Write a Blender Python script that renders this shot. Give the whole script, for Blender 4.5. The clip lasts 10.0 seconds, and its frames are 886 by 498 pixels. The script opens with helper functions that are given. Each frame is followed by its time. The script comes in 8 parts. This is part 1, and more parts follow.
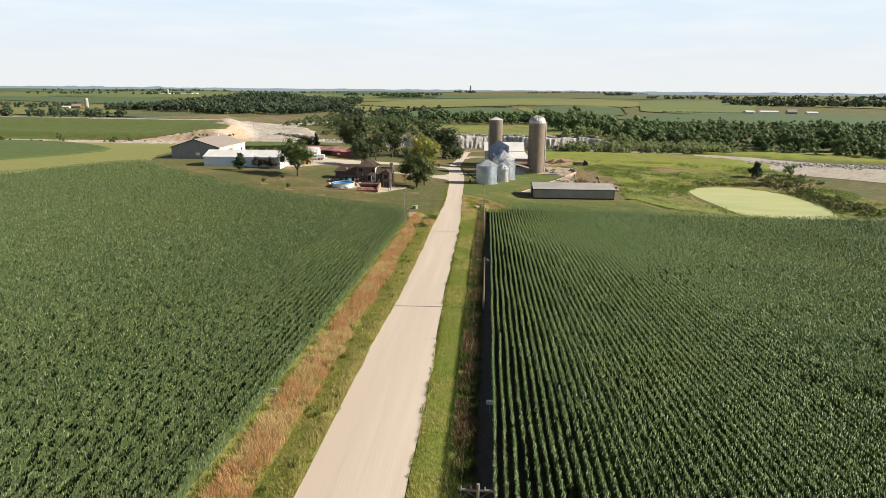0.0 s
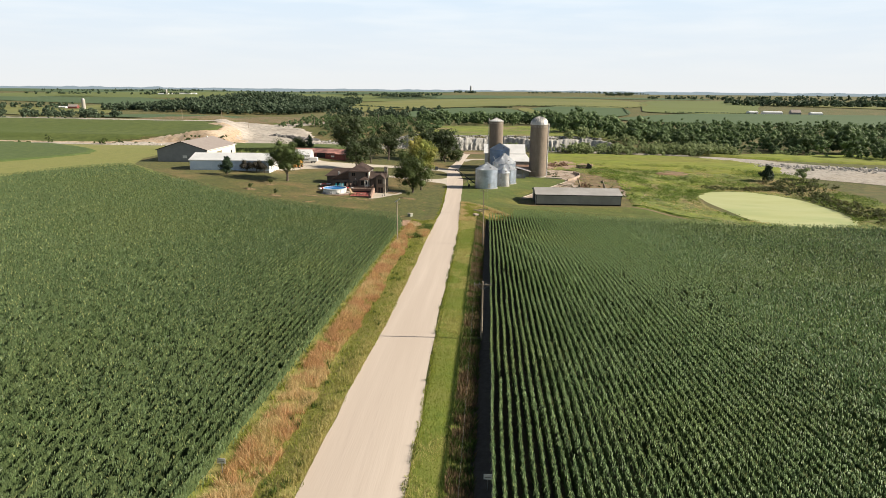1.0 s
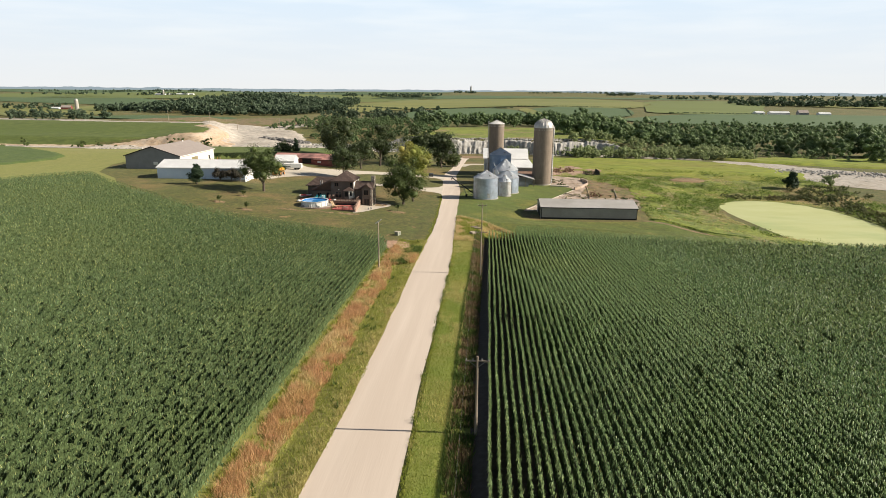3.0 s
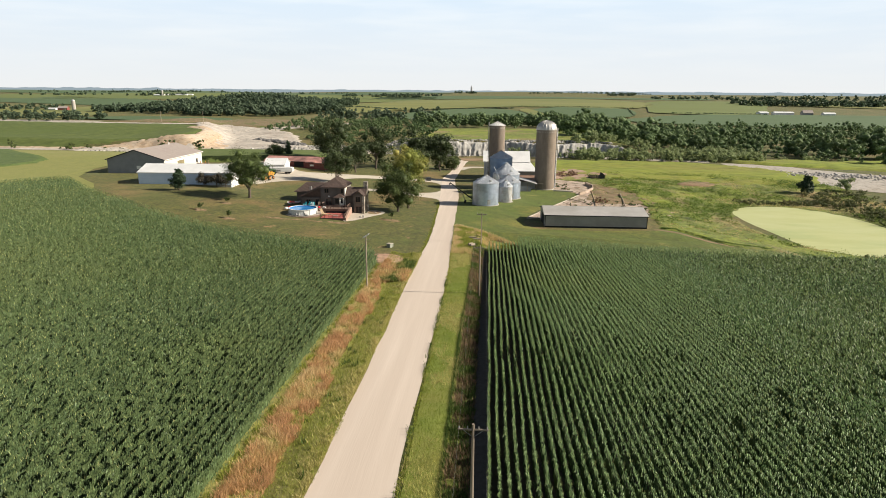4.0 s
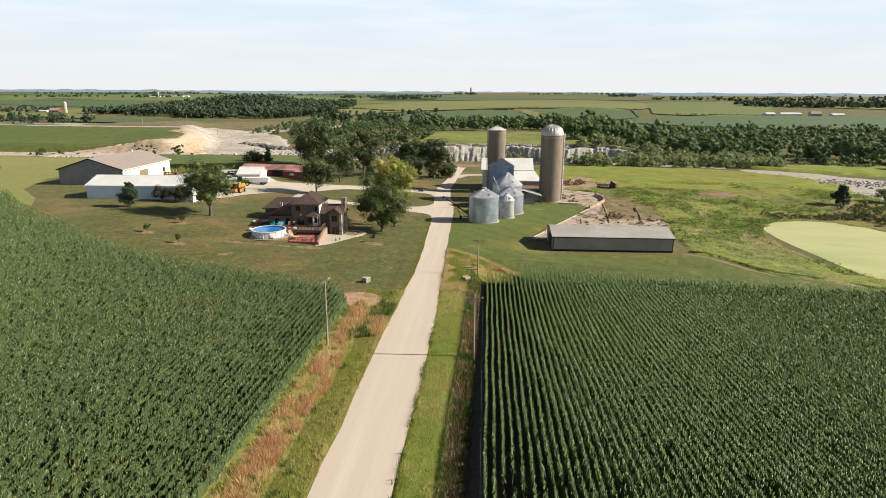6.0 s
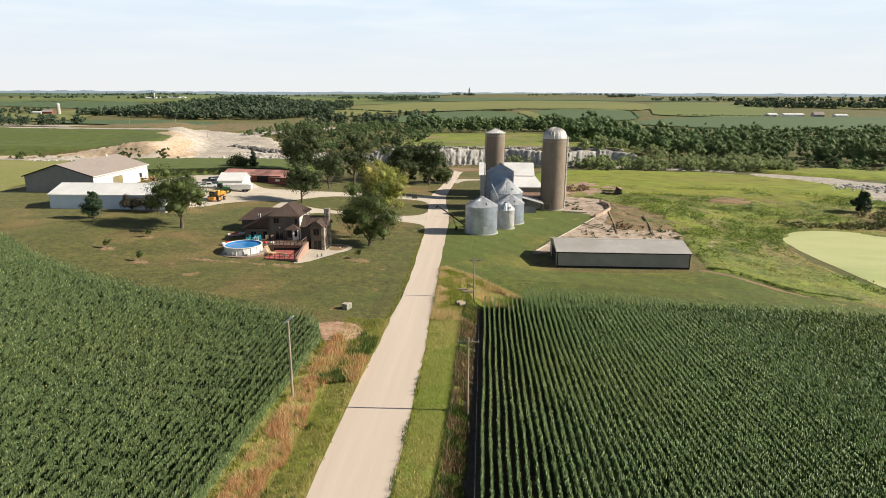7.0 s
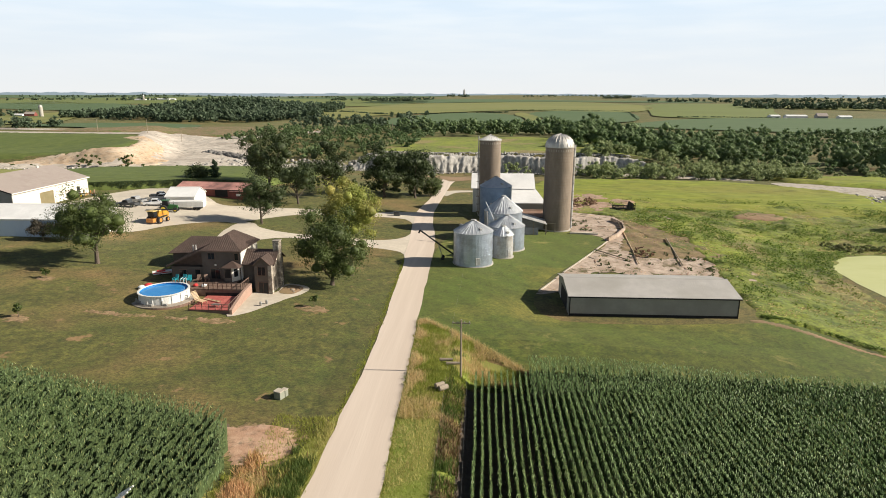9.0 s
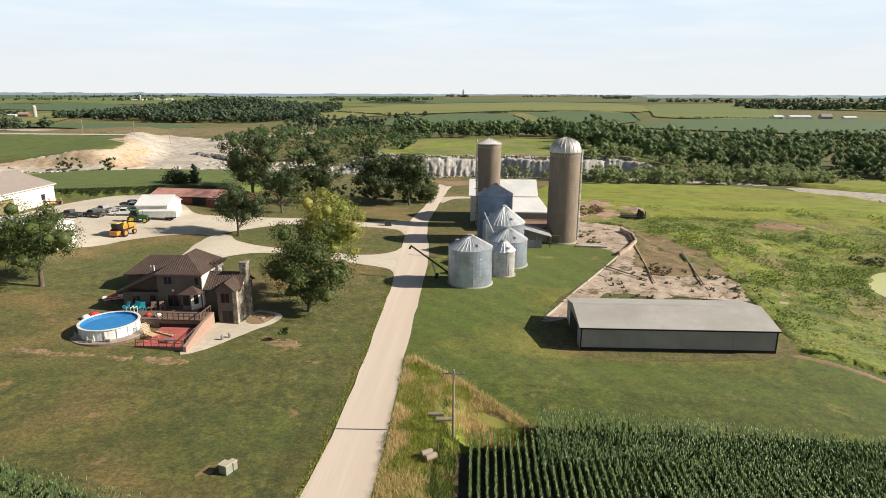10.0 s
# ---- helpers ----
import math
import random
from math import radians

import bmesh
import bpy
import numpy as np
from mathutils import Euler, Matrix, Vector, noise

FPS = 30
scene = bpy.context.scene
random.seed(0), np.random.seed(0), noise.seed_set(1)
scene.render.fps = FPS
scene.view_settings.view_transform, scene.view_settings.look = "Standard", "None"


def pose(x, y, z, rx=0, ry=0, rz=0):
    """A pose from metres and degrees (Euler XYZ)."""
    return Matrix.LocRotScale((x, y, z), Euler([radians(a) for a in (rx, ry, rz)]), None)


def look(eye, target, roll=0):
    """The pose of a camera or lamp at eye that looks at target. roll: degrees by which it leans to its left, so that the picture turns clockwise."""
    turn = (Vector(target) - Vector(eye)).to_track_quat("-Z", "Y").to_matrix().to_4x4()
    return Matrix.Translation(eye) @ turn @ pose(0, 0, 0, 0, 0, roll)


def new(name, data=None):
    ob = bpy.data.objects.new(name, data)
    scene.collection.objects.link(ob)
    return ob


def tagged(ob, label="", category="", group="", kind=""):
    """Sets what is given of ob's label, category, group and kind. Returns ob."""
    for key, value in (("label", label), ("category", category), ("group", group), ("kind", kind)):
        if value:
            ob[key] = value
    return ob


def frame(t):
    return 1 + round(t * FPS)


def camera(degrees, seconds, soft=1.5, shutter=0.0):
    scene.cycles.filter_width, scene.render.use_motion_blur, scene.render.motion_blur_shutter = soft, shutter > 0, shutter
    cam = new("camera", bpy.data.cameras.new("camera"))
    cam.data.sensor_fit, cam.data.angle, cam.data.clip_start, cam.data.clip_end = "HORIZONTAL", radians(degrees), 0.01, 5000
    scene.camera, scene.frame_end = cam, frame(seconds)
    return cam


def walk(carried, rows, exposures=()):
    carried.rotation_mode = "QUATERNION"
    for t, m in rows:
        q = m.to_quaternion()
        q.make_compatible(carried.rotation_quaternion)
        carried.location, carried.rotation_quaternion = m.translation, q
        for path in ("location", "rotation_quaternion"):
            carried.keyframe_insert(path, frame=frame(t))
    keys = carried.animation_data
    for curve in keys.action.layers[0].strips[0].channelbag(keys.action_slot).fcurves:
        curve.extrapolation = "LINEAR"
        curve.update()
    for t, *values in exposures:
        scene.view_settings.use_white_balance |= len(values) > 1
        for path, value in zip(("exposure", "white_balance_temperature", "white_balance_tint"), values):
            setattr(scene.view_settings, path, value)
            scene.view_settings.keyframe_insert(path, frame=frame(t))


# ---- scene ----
cam = camera(72.2, 10.0, 0.9)
# seconds, x, y, z, pitch, roll, yaw
PATH = [
    (0.0, 9.523, -0.019, 25.177, -14.634, 0.509, 4.081),
    (0.5, 9.610, 5.716, 25.164, -14.625, 0.517, 4.103),
    (1.0, 9.690, 11.362, 25.149, -14.620, 0.517, 4.108),
    (1.5, 9.765, 16.941, 25.133, -14.616, 0.511, 4.110),
    (2.0, 9.837, 22.480, 25.115, -14.613, 0.498, 4.117),
    (2.5, 9.905, 28.014, 25.096, -14.608, 0.480, 4.133),
    (4.0, 10.108, 44.954, 25.029, -14.574, 0.404, 4.222),
    (4.5, 10.180, 50.836, 25.003, -14.554, 0.374, 4.249),
    (5.0, 10.255, 56.886, 24.977, -14.530, 0.343, 4.265),
    (5.5, 10.335, 63.129, 24.948, -14.501, 0.312, 4.264),
    (7.0, 10.607, 83.071, 24.855, -14.397, 0.229, 4.115),
    (7.5, 10.708, 90.083, 24.820, -14.360, 0.207, 4.015),
    (8.0, 10.812, 97.217, 24.785, -14.325, 0.190, 3.899),
    (8.5, 10.918, 104.410, 24.748, -14.293, 0.178, 3.779),
    (9.0, 11.024, 111.575, 24.709, -14.267, 0.172, 3.673),
    (9.5, 11.125, 118.604, 24.669, -14.251, 0.174, 3.605),
    (10.0, 11.219, 125.363, 24.627, -14.245, 0.183, 3.607),
]
walk(cam, [(t, Matrix.Translation((x, y, z)) @ pose(0, 0, 0, 90 + pitch, 0, yaw) @ pose(0, 0, 0, 0, 0, roll)) for t, x, y, z, pitch, roll, yaw in PATH])
scene.view_settings.exposure = 0.62

# ---- world and sun ----
SUN_ELEV = 30.0
world = bpy.data.worlds.new("sky")
scene.world = world
world.use_nodes = True
wn, wl = world.node_tree.nodes, world.node_tree.links
sky = wn.new("ShaderNodeTexSky")
sky.sky_type, sky.sun_disc = "NISHITA", False
sky.sun_elevation, sky.sun_rotation = radians(SUN_ELEV), radians(92)
sky.air_density, sky.dust_density, sky.ozone_density, sky.altitude = 1.0, 1.0, 1.0, 250
# pale summer haze that thickens towards the horizon, with faint thin cloud in it
tc = wn.new("ShaderNodeTexCoord")
sep = wn.new("ShaderNodeSeparateXYZ")
wl.new(tc.outputs["Generated"], sep.inputs[0])
fall = wn.new("ShaderNodeMapRange")
fall.interpolation_type = "SMOOTHSTEP"
for i, v in enumerate((0.13, 0.30, 1.0, 0.0)):
    fall.inputs[i + 1].default_value = v
wl.new(sep.outputs[2], fall.inputs[0])
scaled = wn.new("ShaderNodeMix")
scaled.data_type, scaled.blend_type, scaled.inputs[0].default_value = "RGBA", "MULTIPLY", 1.0
wl.new(sky.outputs[0], scaled.inputs[6])
scaled.inputs[7].default_value = (.050, .046, .041, 1)
wisp_map = wn.new("ShaderNodeMapping")
wisp_map.inputs["Scale"].default_value = (3, 3, 26)
wl.new(tc.outputs["Generated"], wisp_map.inputs[0])
wisp = wn.new("ShaderNodeTexNoise")
wisp.inputs["Scale"].default_value, wisp.inputs["Detail"].default_value = 2.0, 5
wl.new(wisp_map.outputs[0], wisp.inputs["Vector"])
tone = wn.new("ShaderNodeValToRGB")
tone.color_ramp.elements[0].position, tone.color_ramp.elements[0].color = .40, (.49, .57, .645, 1)
tone.color_ramp.elements[1].position, tone.color_ramp.elements[1].color = .72, (.56, .615, .66, 1)
wl.new(wisp.outputs[0], tone.inputs[0])
low = wn.new("ShaderNodeMapRange")
for i, v in enumerate((0.0, 0.13, 1.0, 0.0)):
    low.inputs[i + 1].default_value = v
wl.new(sep.outputs[2], low.inputs[0])
haze = wn.new("ShaderNodeMix")
haze.data_type = "RGBA"
wl.new(low.outputs[0], haze.inputs[0])
wl.new(tone.outputs[0], haze.inputs[6])
haze.inputs[7].default_value = (.565, .575, .575, 1)
both = wn.new("ShaderNodeMix")
both.data_type = "RGBA"
wl.new(fall.outputs[0], both.inputs[0])
wl.new(scaled.outputs[2], both.inputs[6])
wl.new(haze.outputs[2], both.inputs[7])
wl.new(both.outputs[2], wn["Background"].inputs[0])
wn["Background"].inputs[1].default_value = 1.0
sun = new("sun", bpy.data.lights.new("sun", "SUN"))
sun.data.energy, sun.data.angle, sun.data.color = 5.0, radians(0.55), (1.0, 0.91, 0.765)
sun.matrix_world = look((0, 0, 60), (-math.cos(radians(SUN_ELEV)), -0.03, 60 - math.sin(radians(SUN_ELEV))))

# ---- helpers ----
rng = np.random.default_rng(7)


def rgb(c):
    return (*c, 1.0) if len(c) == 3 else tuple(c)


def material(name, c1, c2, scale=1.0, c3=None, big=0.05, rough=0.8, metal=0.0, bump=0.0, bscale=None, island=0.0, leaf=0.0, spec=0.5,
             ribs=None, stretch=(1, 1, 1), obj=0.0, c4=None, c4scale=0.02, c4at=(0.5, 0.62), detail=6.0, mow=None, spots=None, sheen=None, grain=None):
    """Two noise scales mixed over world position, with optional ribs, random tint per island or object, and leaf translucency."""
    m = bpy.data.materials.new(name)
    m.use_nodes = True
    n, l = m.node_tree.nodes, m.node_tree.links
    p = n["Principled BSDF"]
    geo = n.new("ShaderNodeNewGeometry")
    mp = n.new("ShaderNodeMapping")
    mp.inputs["Scale"].default_value = stretch
    l.new(geo.outputs["Position"], mp.inputs[0])

    def noise_at(s, det=detail, r=0.6):
        t = n.new("ShaderNodeTexNoise")
        t.inputs["Scale"].default_value, t.inputs["Detail"].default_value, t.inputs["Roughness"].default_value = s, det, r
        l.new(mp.outputs[0], t.inputs["Vector"])
        return t.outputs[0]

    def ramp(src, lo, hi):
        r = n.new("ShaderNodeMapRange")
        r.inputs[1].default_value, r.inputs[2].default_value = lo, hi
        l.new(src, r.inputs[0])
        return r.outputs[0]

    def mix(f, a, b, kind="MIX"):
        x = n.new("ShaderNodeMix")
        x.data_type, x.blend_type = "RGBA", kind
        if isinstance(f, float):
            x.inputs[0].default_value = f
        else:
            l.new(f, x.inputs[0])
        for s, v in ((6, a), (7, b)):
            if isinstance(v, tuple):
                x.inputs[s].default_value = rgb(v)
            else:
                l.new(v, x.inputs[s])
        return x.outputs[2]

    fine = noise_at(scale)
    col = mix(ramp(fine, 0.35, 0.65), tuple(c1), tuple(c2))
    if c3:
        col = mix(ramp(noise_at(big), 0.45, 0.68), col, tuple(c3))
    if c4:
        col = mix(ramp(noise_at(c4scale), *c4at), col, tuple(c4))
    if mow:
        # faint mowing stripes, bent by a slow noise
        rot = n.new("ShaderNodeMapping")
        rot.inputs["Rotation"].default_value = (0, 0, radians(mow[0]))
        l.new(geo.outputs["Position"], rot.inputs[0])
        w = n.new("ShaderNodeTexWave")
        w.inputs["Scale"].default_value, w.inputs["Distortion"].default_value, w.inputs["Detail"].default_value, w.inputs["Detail Scale"].default_value = mow[1], 16.0, 4.0, .5
        l.new(rot.outputs[0], w.inputs[0])
        col = mix(ramp(w.outputs[1], .1, .9), col, mix(1.0, col, (mow[2],) * 3, "MULTIPLY"))
    if grain:
        # fine light and dark tufts
        col = mix(ramp(noise_at(grain[0], 4.0, .7), .36, .64), mix(1.0, col, (grain[1],) * 3, "MULTIPLY"), mix(1.0, col, (grain[2],) * 3, "MULTIPLY"))
    if spots:
        # sparse worn spots with ragged edges, and dark tufts
        col = mix(ramp(noise_at(spots[1], 12.0, .72), .60, .68), col, tuple(spots[0]))
        col = mix(ramp(noise_at(spots[2], 10.0, .75), .52, .66), col, mix(1.0, col, (.45, .50, .5), "MULTIPLY"))
    if island:
        hs = n.new("ShaderNodeHueSaturation")
        l.new(ramp(geo.outputs["Random Per Island"], 0, 1), hs.inputs["Value"])
        r = hs.inputs["Value"].links[0].from_node
        r.inputs[3].default_value, r.inputs[4].default_value = 1 - island, 1 + island
        l.new(col, hs.inputs["Color"])
        col = hs.outputs[0]
    if obj:
        oi = n.new("ShaderNodeObjectInfo")
        hs = n.new("ShaderNodeHueSaturation")
        l.new(ramp(oi.outputs["Random"], 0, 1), hs.inputs["Value"])
        r = hs.inputs["Value"].links[0].from_node
        r.inputs[3].default_value, r.inputs[4].default_value = 1 - obj, 1 + obj
        l.new(col, hs.inputs["Color"])
        col = hs.outputs[0]
    l.new(col, p.inputs["Base Color"])
    p.inputs["Roughness"].default_value, p.inputs["Metallic"].default_value = rough, metal
    p.inputs["Specular IOR Level"].default_value = spec
    if sheen:
        # the fuzz of lit blade tips at a low view
        p.inputs["Sheen Weight"].default_value, p.inputs["Sheen Roughness"].default_value, p.inputs["Sheen Tint"].default_value = sheen[0], .55, rgb(sheen[1])
    if bump:
        b = n.new("ShaderNodeBump")
        b.inputs["Strength"].default_value, b.inputs["Distance"].default_value = min(1.0, bump), 0.1 if bump <= 1 else 0.1 * bump
        h = noise_at(bscale or scale)
        if ribs:
            w = n.new("ShaderNodeTexWave")
            w.wave_type, w.bands_direction, w.wave_profile = "BANDS", ribs[0], "SIN"
            w.inputs["Scale"].default_value = ribs[1]
            tc = n.new("ShaderNodeTexCoord")
            l.new(tc.outputs["Object"], w.inputs[0])
            h = w.outputs[1]
        l.new(h, b.inputs["Height"])
        l.new(b.outputs[0], p.inputs["Normal"])
    if leaf:
        tr = n.new("ShaderNodeBsdfTranslucent")
        l.new(col, tr.inputs[0])
        ms = n.new("ShaderNodeMixShader")
        ms.inputs[0].default_value = leaf
        l.new(p.outputs[0], ms.inputs[1])
        l.new(tr.outputs[0], ms.inputs[2])
        l.new(ms.outputs[0], n["Material Output"].inputs[0])
    return m


def soup(name, verts, faces, mat, smooth=False):
    """A mesh object from one array of faces, or from several with different numbers of corners."""
    verts = np.asarray(verts, np.float32).reshape(-1, 3)
    sets = [np.asarray(f, np.int32) for f in (faces if isinstance(faces, tuple) else (faces,))]
    loops = np.concatenate([f.ravel() for f in sets])
    sizes = np.concatenate([np.full(len(f), f.shape[1], np.int32) for f in sets])
    me = bpy.data.meshes.new(name)
    me.vertices.add(len(verts))
    me.vertices.foreach_set("co", verts.ravel())
    me.loops.add(len(loops))
    me.loops.foreach_set("vertex_index", loops)
    me.polygons.add(len(sizes))
    me.polygons.foreach_set("loop_start", np.concatenate([[0], np.cumsum(sizes)[:-1]]).astype(np.int32))
    if smooth:
        me.polygons.foreach_set("use_smooth", np.ones(len(sizes), bool))
    me.update(calc_edges=True)
    me.materials.append(mat)
    return new(name, me)


def part(name, bm, mat, parent=None, label="", smooth=False):
    """Links a bmesh as one mesh object under a thing or a part."""
    me = bpy.data.meshes.new(name)
    bmesh.ops.recalc_face_normals(bm, faces=bm.faces)
    if smooth:
        for f in bm.faces:
            f.smooth = True
    bm.to_mesh(me)
    bm.free()
    me.materials.append(mat)
    ob = new(name, me)
    if parent is not None:
        ob.parent = parent
    if label:
        ob["label"] = label
    return ob


def thing(name, label, category, x, y, z, rz=0.0, group=""):
    e = new(name)
    e.empty_display_size = 0.5
    e.matrix_basis = pose(x, y, z, 0, 0, rz)
    return tagged(e, label, category, group)


def box(bm, x0, x1, y0, y1, z0, z1, bevel=0.0, m=None):
    g = bmesh.ops.create_cube(bm, size=1.0)["verts"]
    bmesh.ops.scale(bm, vec=(x1 - x0, y1 - y0, z1 - z0), verts=g)
    bmesh.ops.translate(bm, vec=((x0 + x1) / 2, (y0 + y1) / 2, (z0 + z1) / 2), verts=g)
    if bevel:
        es = list({e for v in g for e in v.link_edges})
        g = list({v for f in bmesh.ops.bevel(bm, geom=es, offset=bevel, segments=1, affect="EDGES")["faces"] for v in f.verts} | {v for v in g if v.is_valid})
    if m is not None:
        bmesh.ops.transform(bm, matrix=m, verts=g)
    return g


def cyl(bm, p0, p1, r0, r1=None, n=12, caps=True):
    p0, p1 = Vector(p0), Vector(p1)
    d = p1 - p0
    g = bmesh.ops.create_cone(bm, cap_ends=caps, segments=n, radius1=r0, radius2=r0 if r1 is None else r1, depth=d.length)["verts"]
    bmesh.ops.transform(bm, matrix=Matrix.Translation((p0 + p1) / 2) @ d.to_track_quat("Z", "Y").to_matrix().to_4x4(), verts=g)
    return g


def prism(bm, outline, axis, a, b):
    """Extrudes an outline of 2D points along an axis ('x': points are (y, z); 'y': (x, z); 'z': (x, y)) from a to b."""
    def at(p, v):
        return (v, p[0], p[1]) if axis == "x" else (p[0], v, p[1]) if axis == "y" else (p[0], p[1], v)
    lo, hi = [bm.verts.new(at(p, a)) for p in outline], [bm.verts.new(at(p, b)) for p in outline]
    bm.faces.new(lo)
    bm.faces.new(hi[::-1])
    k = len(outline)
    for i in range(k):
        bm.faces.new((lo[i], lo[(i + 1) % k], hi[(i + 1) % k], hi[i]))
    return lo + hi


def slab(bm, pts, thick):
    """A flat plate through the given corners, thick downwards."""
    top = [bm.verts.new(p) for p in pts]
    low = [bm.verts.new((p[0], p[1], p[2] - thick)) for p in pts]
    bm.faces.new(top)
    bm.faces.new(low[::-1])
    k = len(pts)
    for i in range(k):
        bm.faces.new((top[i], low[i], low[(i + 1) % k], top[(i + 1) % k]))


# ---- lie of the land ----
def sst(a, b, v):
    u = np.clip((v - a) / (b - a), 0, 1)
    return u * u * (3 - 2 * u)


def land(x, y):
    x, y = np.asarray(x, float), np.asarray(y, float)
    yy = np.clip(y, -60, 330)
    z = -1.6 - .052 * yy + 8.2e-5 * yy * yy
    w = np.clip(-x - 6, 0, 75)
    z = z + (.024 + .05 * sst(140, 214, y)) * w * (1 - .9 * sst(300, 395, y))
    # the east side falls towards the pond
    e = sst(5, 85, x) * sst(40, 140, y) * (1 - sst(215, 270, y) * (1 - sst(60, 90, x)))
    z = z - 3.2 * e * (1 - sst(262, 330, y))
    # the far end of the east field lies below the road
    z = z - 2.1 * sst(8.0, 10.6, x) * (1 - sst(32, 78, x)) * sst(110, 172, y) * (1 - sst(178, 194, y))
    # the pond lies in a bowl with a level shore
    q = ((x - 108.5) / 20.5) ** 2 + ((y - 228) / 33) ** 2
    z = z + (-13.46 - z) * (1 - sst(1.25, 3.8, q)) * sst(184, 193, y)
    # level pad of the long shed
    pad = sst(13, 23, x) * (1 - sst(58, 70, x)) * sst(193, 203, y) * (1 - sst(221, 233, y))
    z = z + (-10.2 - z) * pad
    # ditches beside the road
    for side, deep in ((-7.2, .35), (8.6, .35)):
        z = z - deep * np.exp(-((x - side) / 1.3) ** 2) * (1 - sst(176, 194, y))
    # quarry: pit, plateau, rock wall with a meadow above it
    z = z - 1.6 * sst(360, 395, y) * (1 - sst(600, 700, y))
    yb = y + .08 * (x + 160)
    end = sst(-184, -158, x + .5 * np.clip(y - 450, 0, 200))
    z = z + ((4.2 + 4.6 * sst(-225, -165, x)) * sst(404, 413, yb) + (6.6 - 4.6 * sst(-225, -165, x)) * sst(412, 480, yb)) * (1 - end) * (1 - sst(505 + 115 * sst(-300, -220, x), 600 + 160 * sst(-300, -220, x), y))
    z = z + 7.0 * sst(425, 560, y) * end * (1 - sst(-62, -42, x)) * (1 - sst(620, 760, y))
    z = z + 8.3 * sst(404, 411, y - 3 * np.sin(x / 9)) * sst(-60, -40, x) * (1 - sst(70, 130, x)) * (1 - sst(560, 700, y))
    # far hills
    z = z + 11 * sst(640, 1800, y) + 15 * sst(1800, 4500, y)
    # the broad valley west of the quarry and the wooded hill in it
    z = z - (3 * sst(540, 700, y) + 11 * sst(700, 1150, y)) * (1 - sst(1450, 2400, y)) * (1 - sst(-330, -190, x))
    z = z + 23 * np.exp(-((x + 430) / 150) ** 2 - ((y - 1180) / 210) ** 2)
    z = z + 5 * np.exp(-((x - 160) / 260) ** 2 - ((y - 1250) / 260) ** 2)
    far = sst(900, 2200, np.hypot(x, y))
    z = z + far * (5 * np.sin(x / 420 + 1.3) * np.cos(y / 610) + 3 * np.sin(x / 190 + y / 330))
    return z


def axis_lines(lo, hi, step, far, grow=1.22):
    v = list(np.arange(lo, hi + .1, step))
    s = step
    a = lo
    while a > -far:
        s *= grow
        a -= s
        v.insert(0, a)
    s, b = step, hi
    while b < far:
        s *= grow
        b += s
        v.append(b)
    return np.array(v)


GX = axis_lines(-180, 180, 4.0, 4300, 1.12)
GX = np.unique(np.round(np.concatenate([GX, np.arange(-13, 14, 1.0)]), 3))
GY = axis_lines(-40, 520, 4.0, 4600, 1.06)
GY = GY[GY > -2500]


def drape(name, outline, mat, off, rough=0.0, kind="structure", label="", category="", smooth_pts=True):
    """A patch with the given outline laid over the ground, cut along the ground's own grid so that it follows it."""
    pts = [Vector((p[0], p[1])) for p in outline]
    if smooth_pts:
        k, out = len(pts), []
        for i in range(k):
            p0, p1, p2, p3 = pts[i - 1], pts[i], pts[(i + 1) % k], pts[(i + 2) % k]
            for u in (0, .25, .5, .75):
                out.append(.5 * (2 * p1 + (p2 - p0) * u + (2 * p0 - 5 * p1 + 4 * p2 - p3) * u * u + (3 * p1 - p0 - 3 * p2 + p3) * u ** 3))
        pts = out
    if rough:
        pts = [p + rough * Vector((noise.noise((p.x * .35, p.y * .35, 1)), noise.noise((p.x * .35, p.y * .35, 7)))) for p in pts]
    bm = bmesh.new()
    bm.faces.new([bm.verts.new((p.x, p.y, 0)) for p in pts])
    xs, ys = [p.x for p in pts], [p.y for p in pts]
    for lines, a, lo, hi in ((GX, 0, min(xs), max(xs)), (GY, 1, min(ys), max(ys))):
        for v in lines:
            if lo < v < hi:
                co, no = ((v, 0, 0), (1, 0, 0)) if a == 0 else ((0, v, 0), (0, 1, 0))
                bmesh.ops.bisect_plane(bm, geom=bm.verts[:] + bm.edges[:] + bm.faces[:], plane_co=co, plane_no=no)
    bmesh.ops.triangulate(bm, faces=[f for f in bm.faces if len(f.verts) > 4])
    co = np.array([v.co[:2] for v in bm.verts])
    z = grid_z(co[:, 0], co[:, 1]) + off
    for v, h in zip(bm.verts, z):
        v.co.z = h
    ob = part(name, bm, mat)
    return tagged(ob, label, category, "", kind)


def fract(x, y, size, seed, octaves=4, gain=.5):
    """Smooth fractal value noise, 0 to 1, with features about as large as size."""
    out, amp, total = np.zeros(np.shape(x)), 1.0, 0.0
    for o in range(octaves):
        u, v = np.asarray(x) / size + 17.3 * o + seed, np.asarray(y) / size - 9.1 * o + 3 * seed
        i, j = np.floor(u), np.floor(v)
        a, b = sst(0, 1, u - i), sst(0, 1, v - j)

        def h(p, q):
            s = np.sin(p * 127.1 + q * 311.7 + seed) * 43758.5453
            return s - np.floor(s)
        out = out + amp * ((h(i, j) * (1 - a) + h(i + 1, j) * a) * (1 - b) + (h(i, j + 1) * (1 - a) + h(i + 1, j + 1) * a) * b)
        total, amp, size = total + amp, amp * gain, size / 2.03
    return out / total


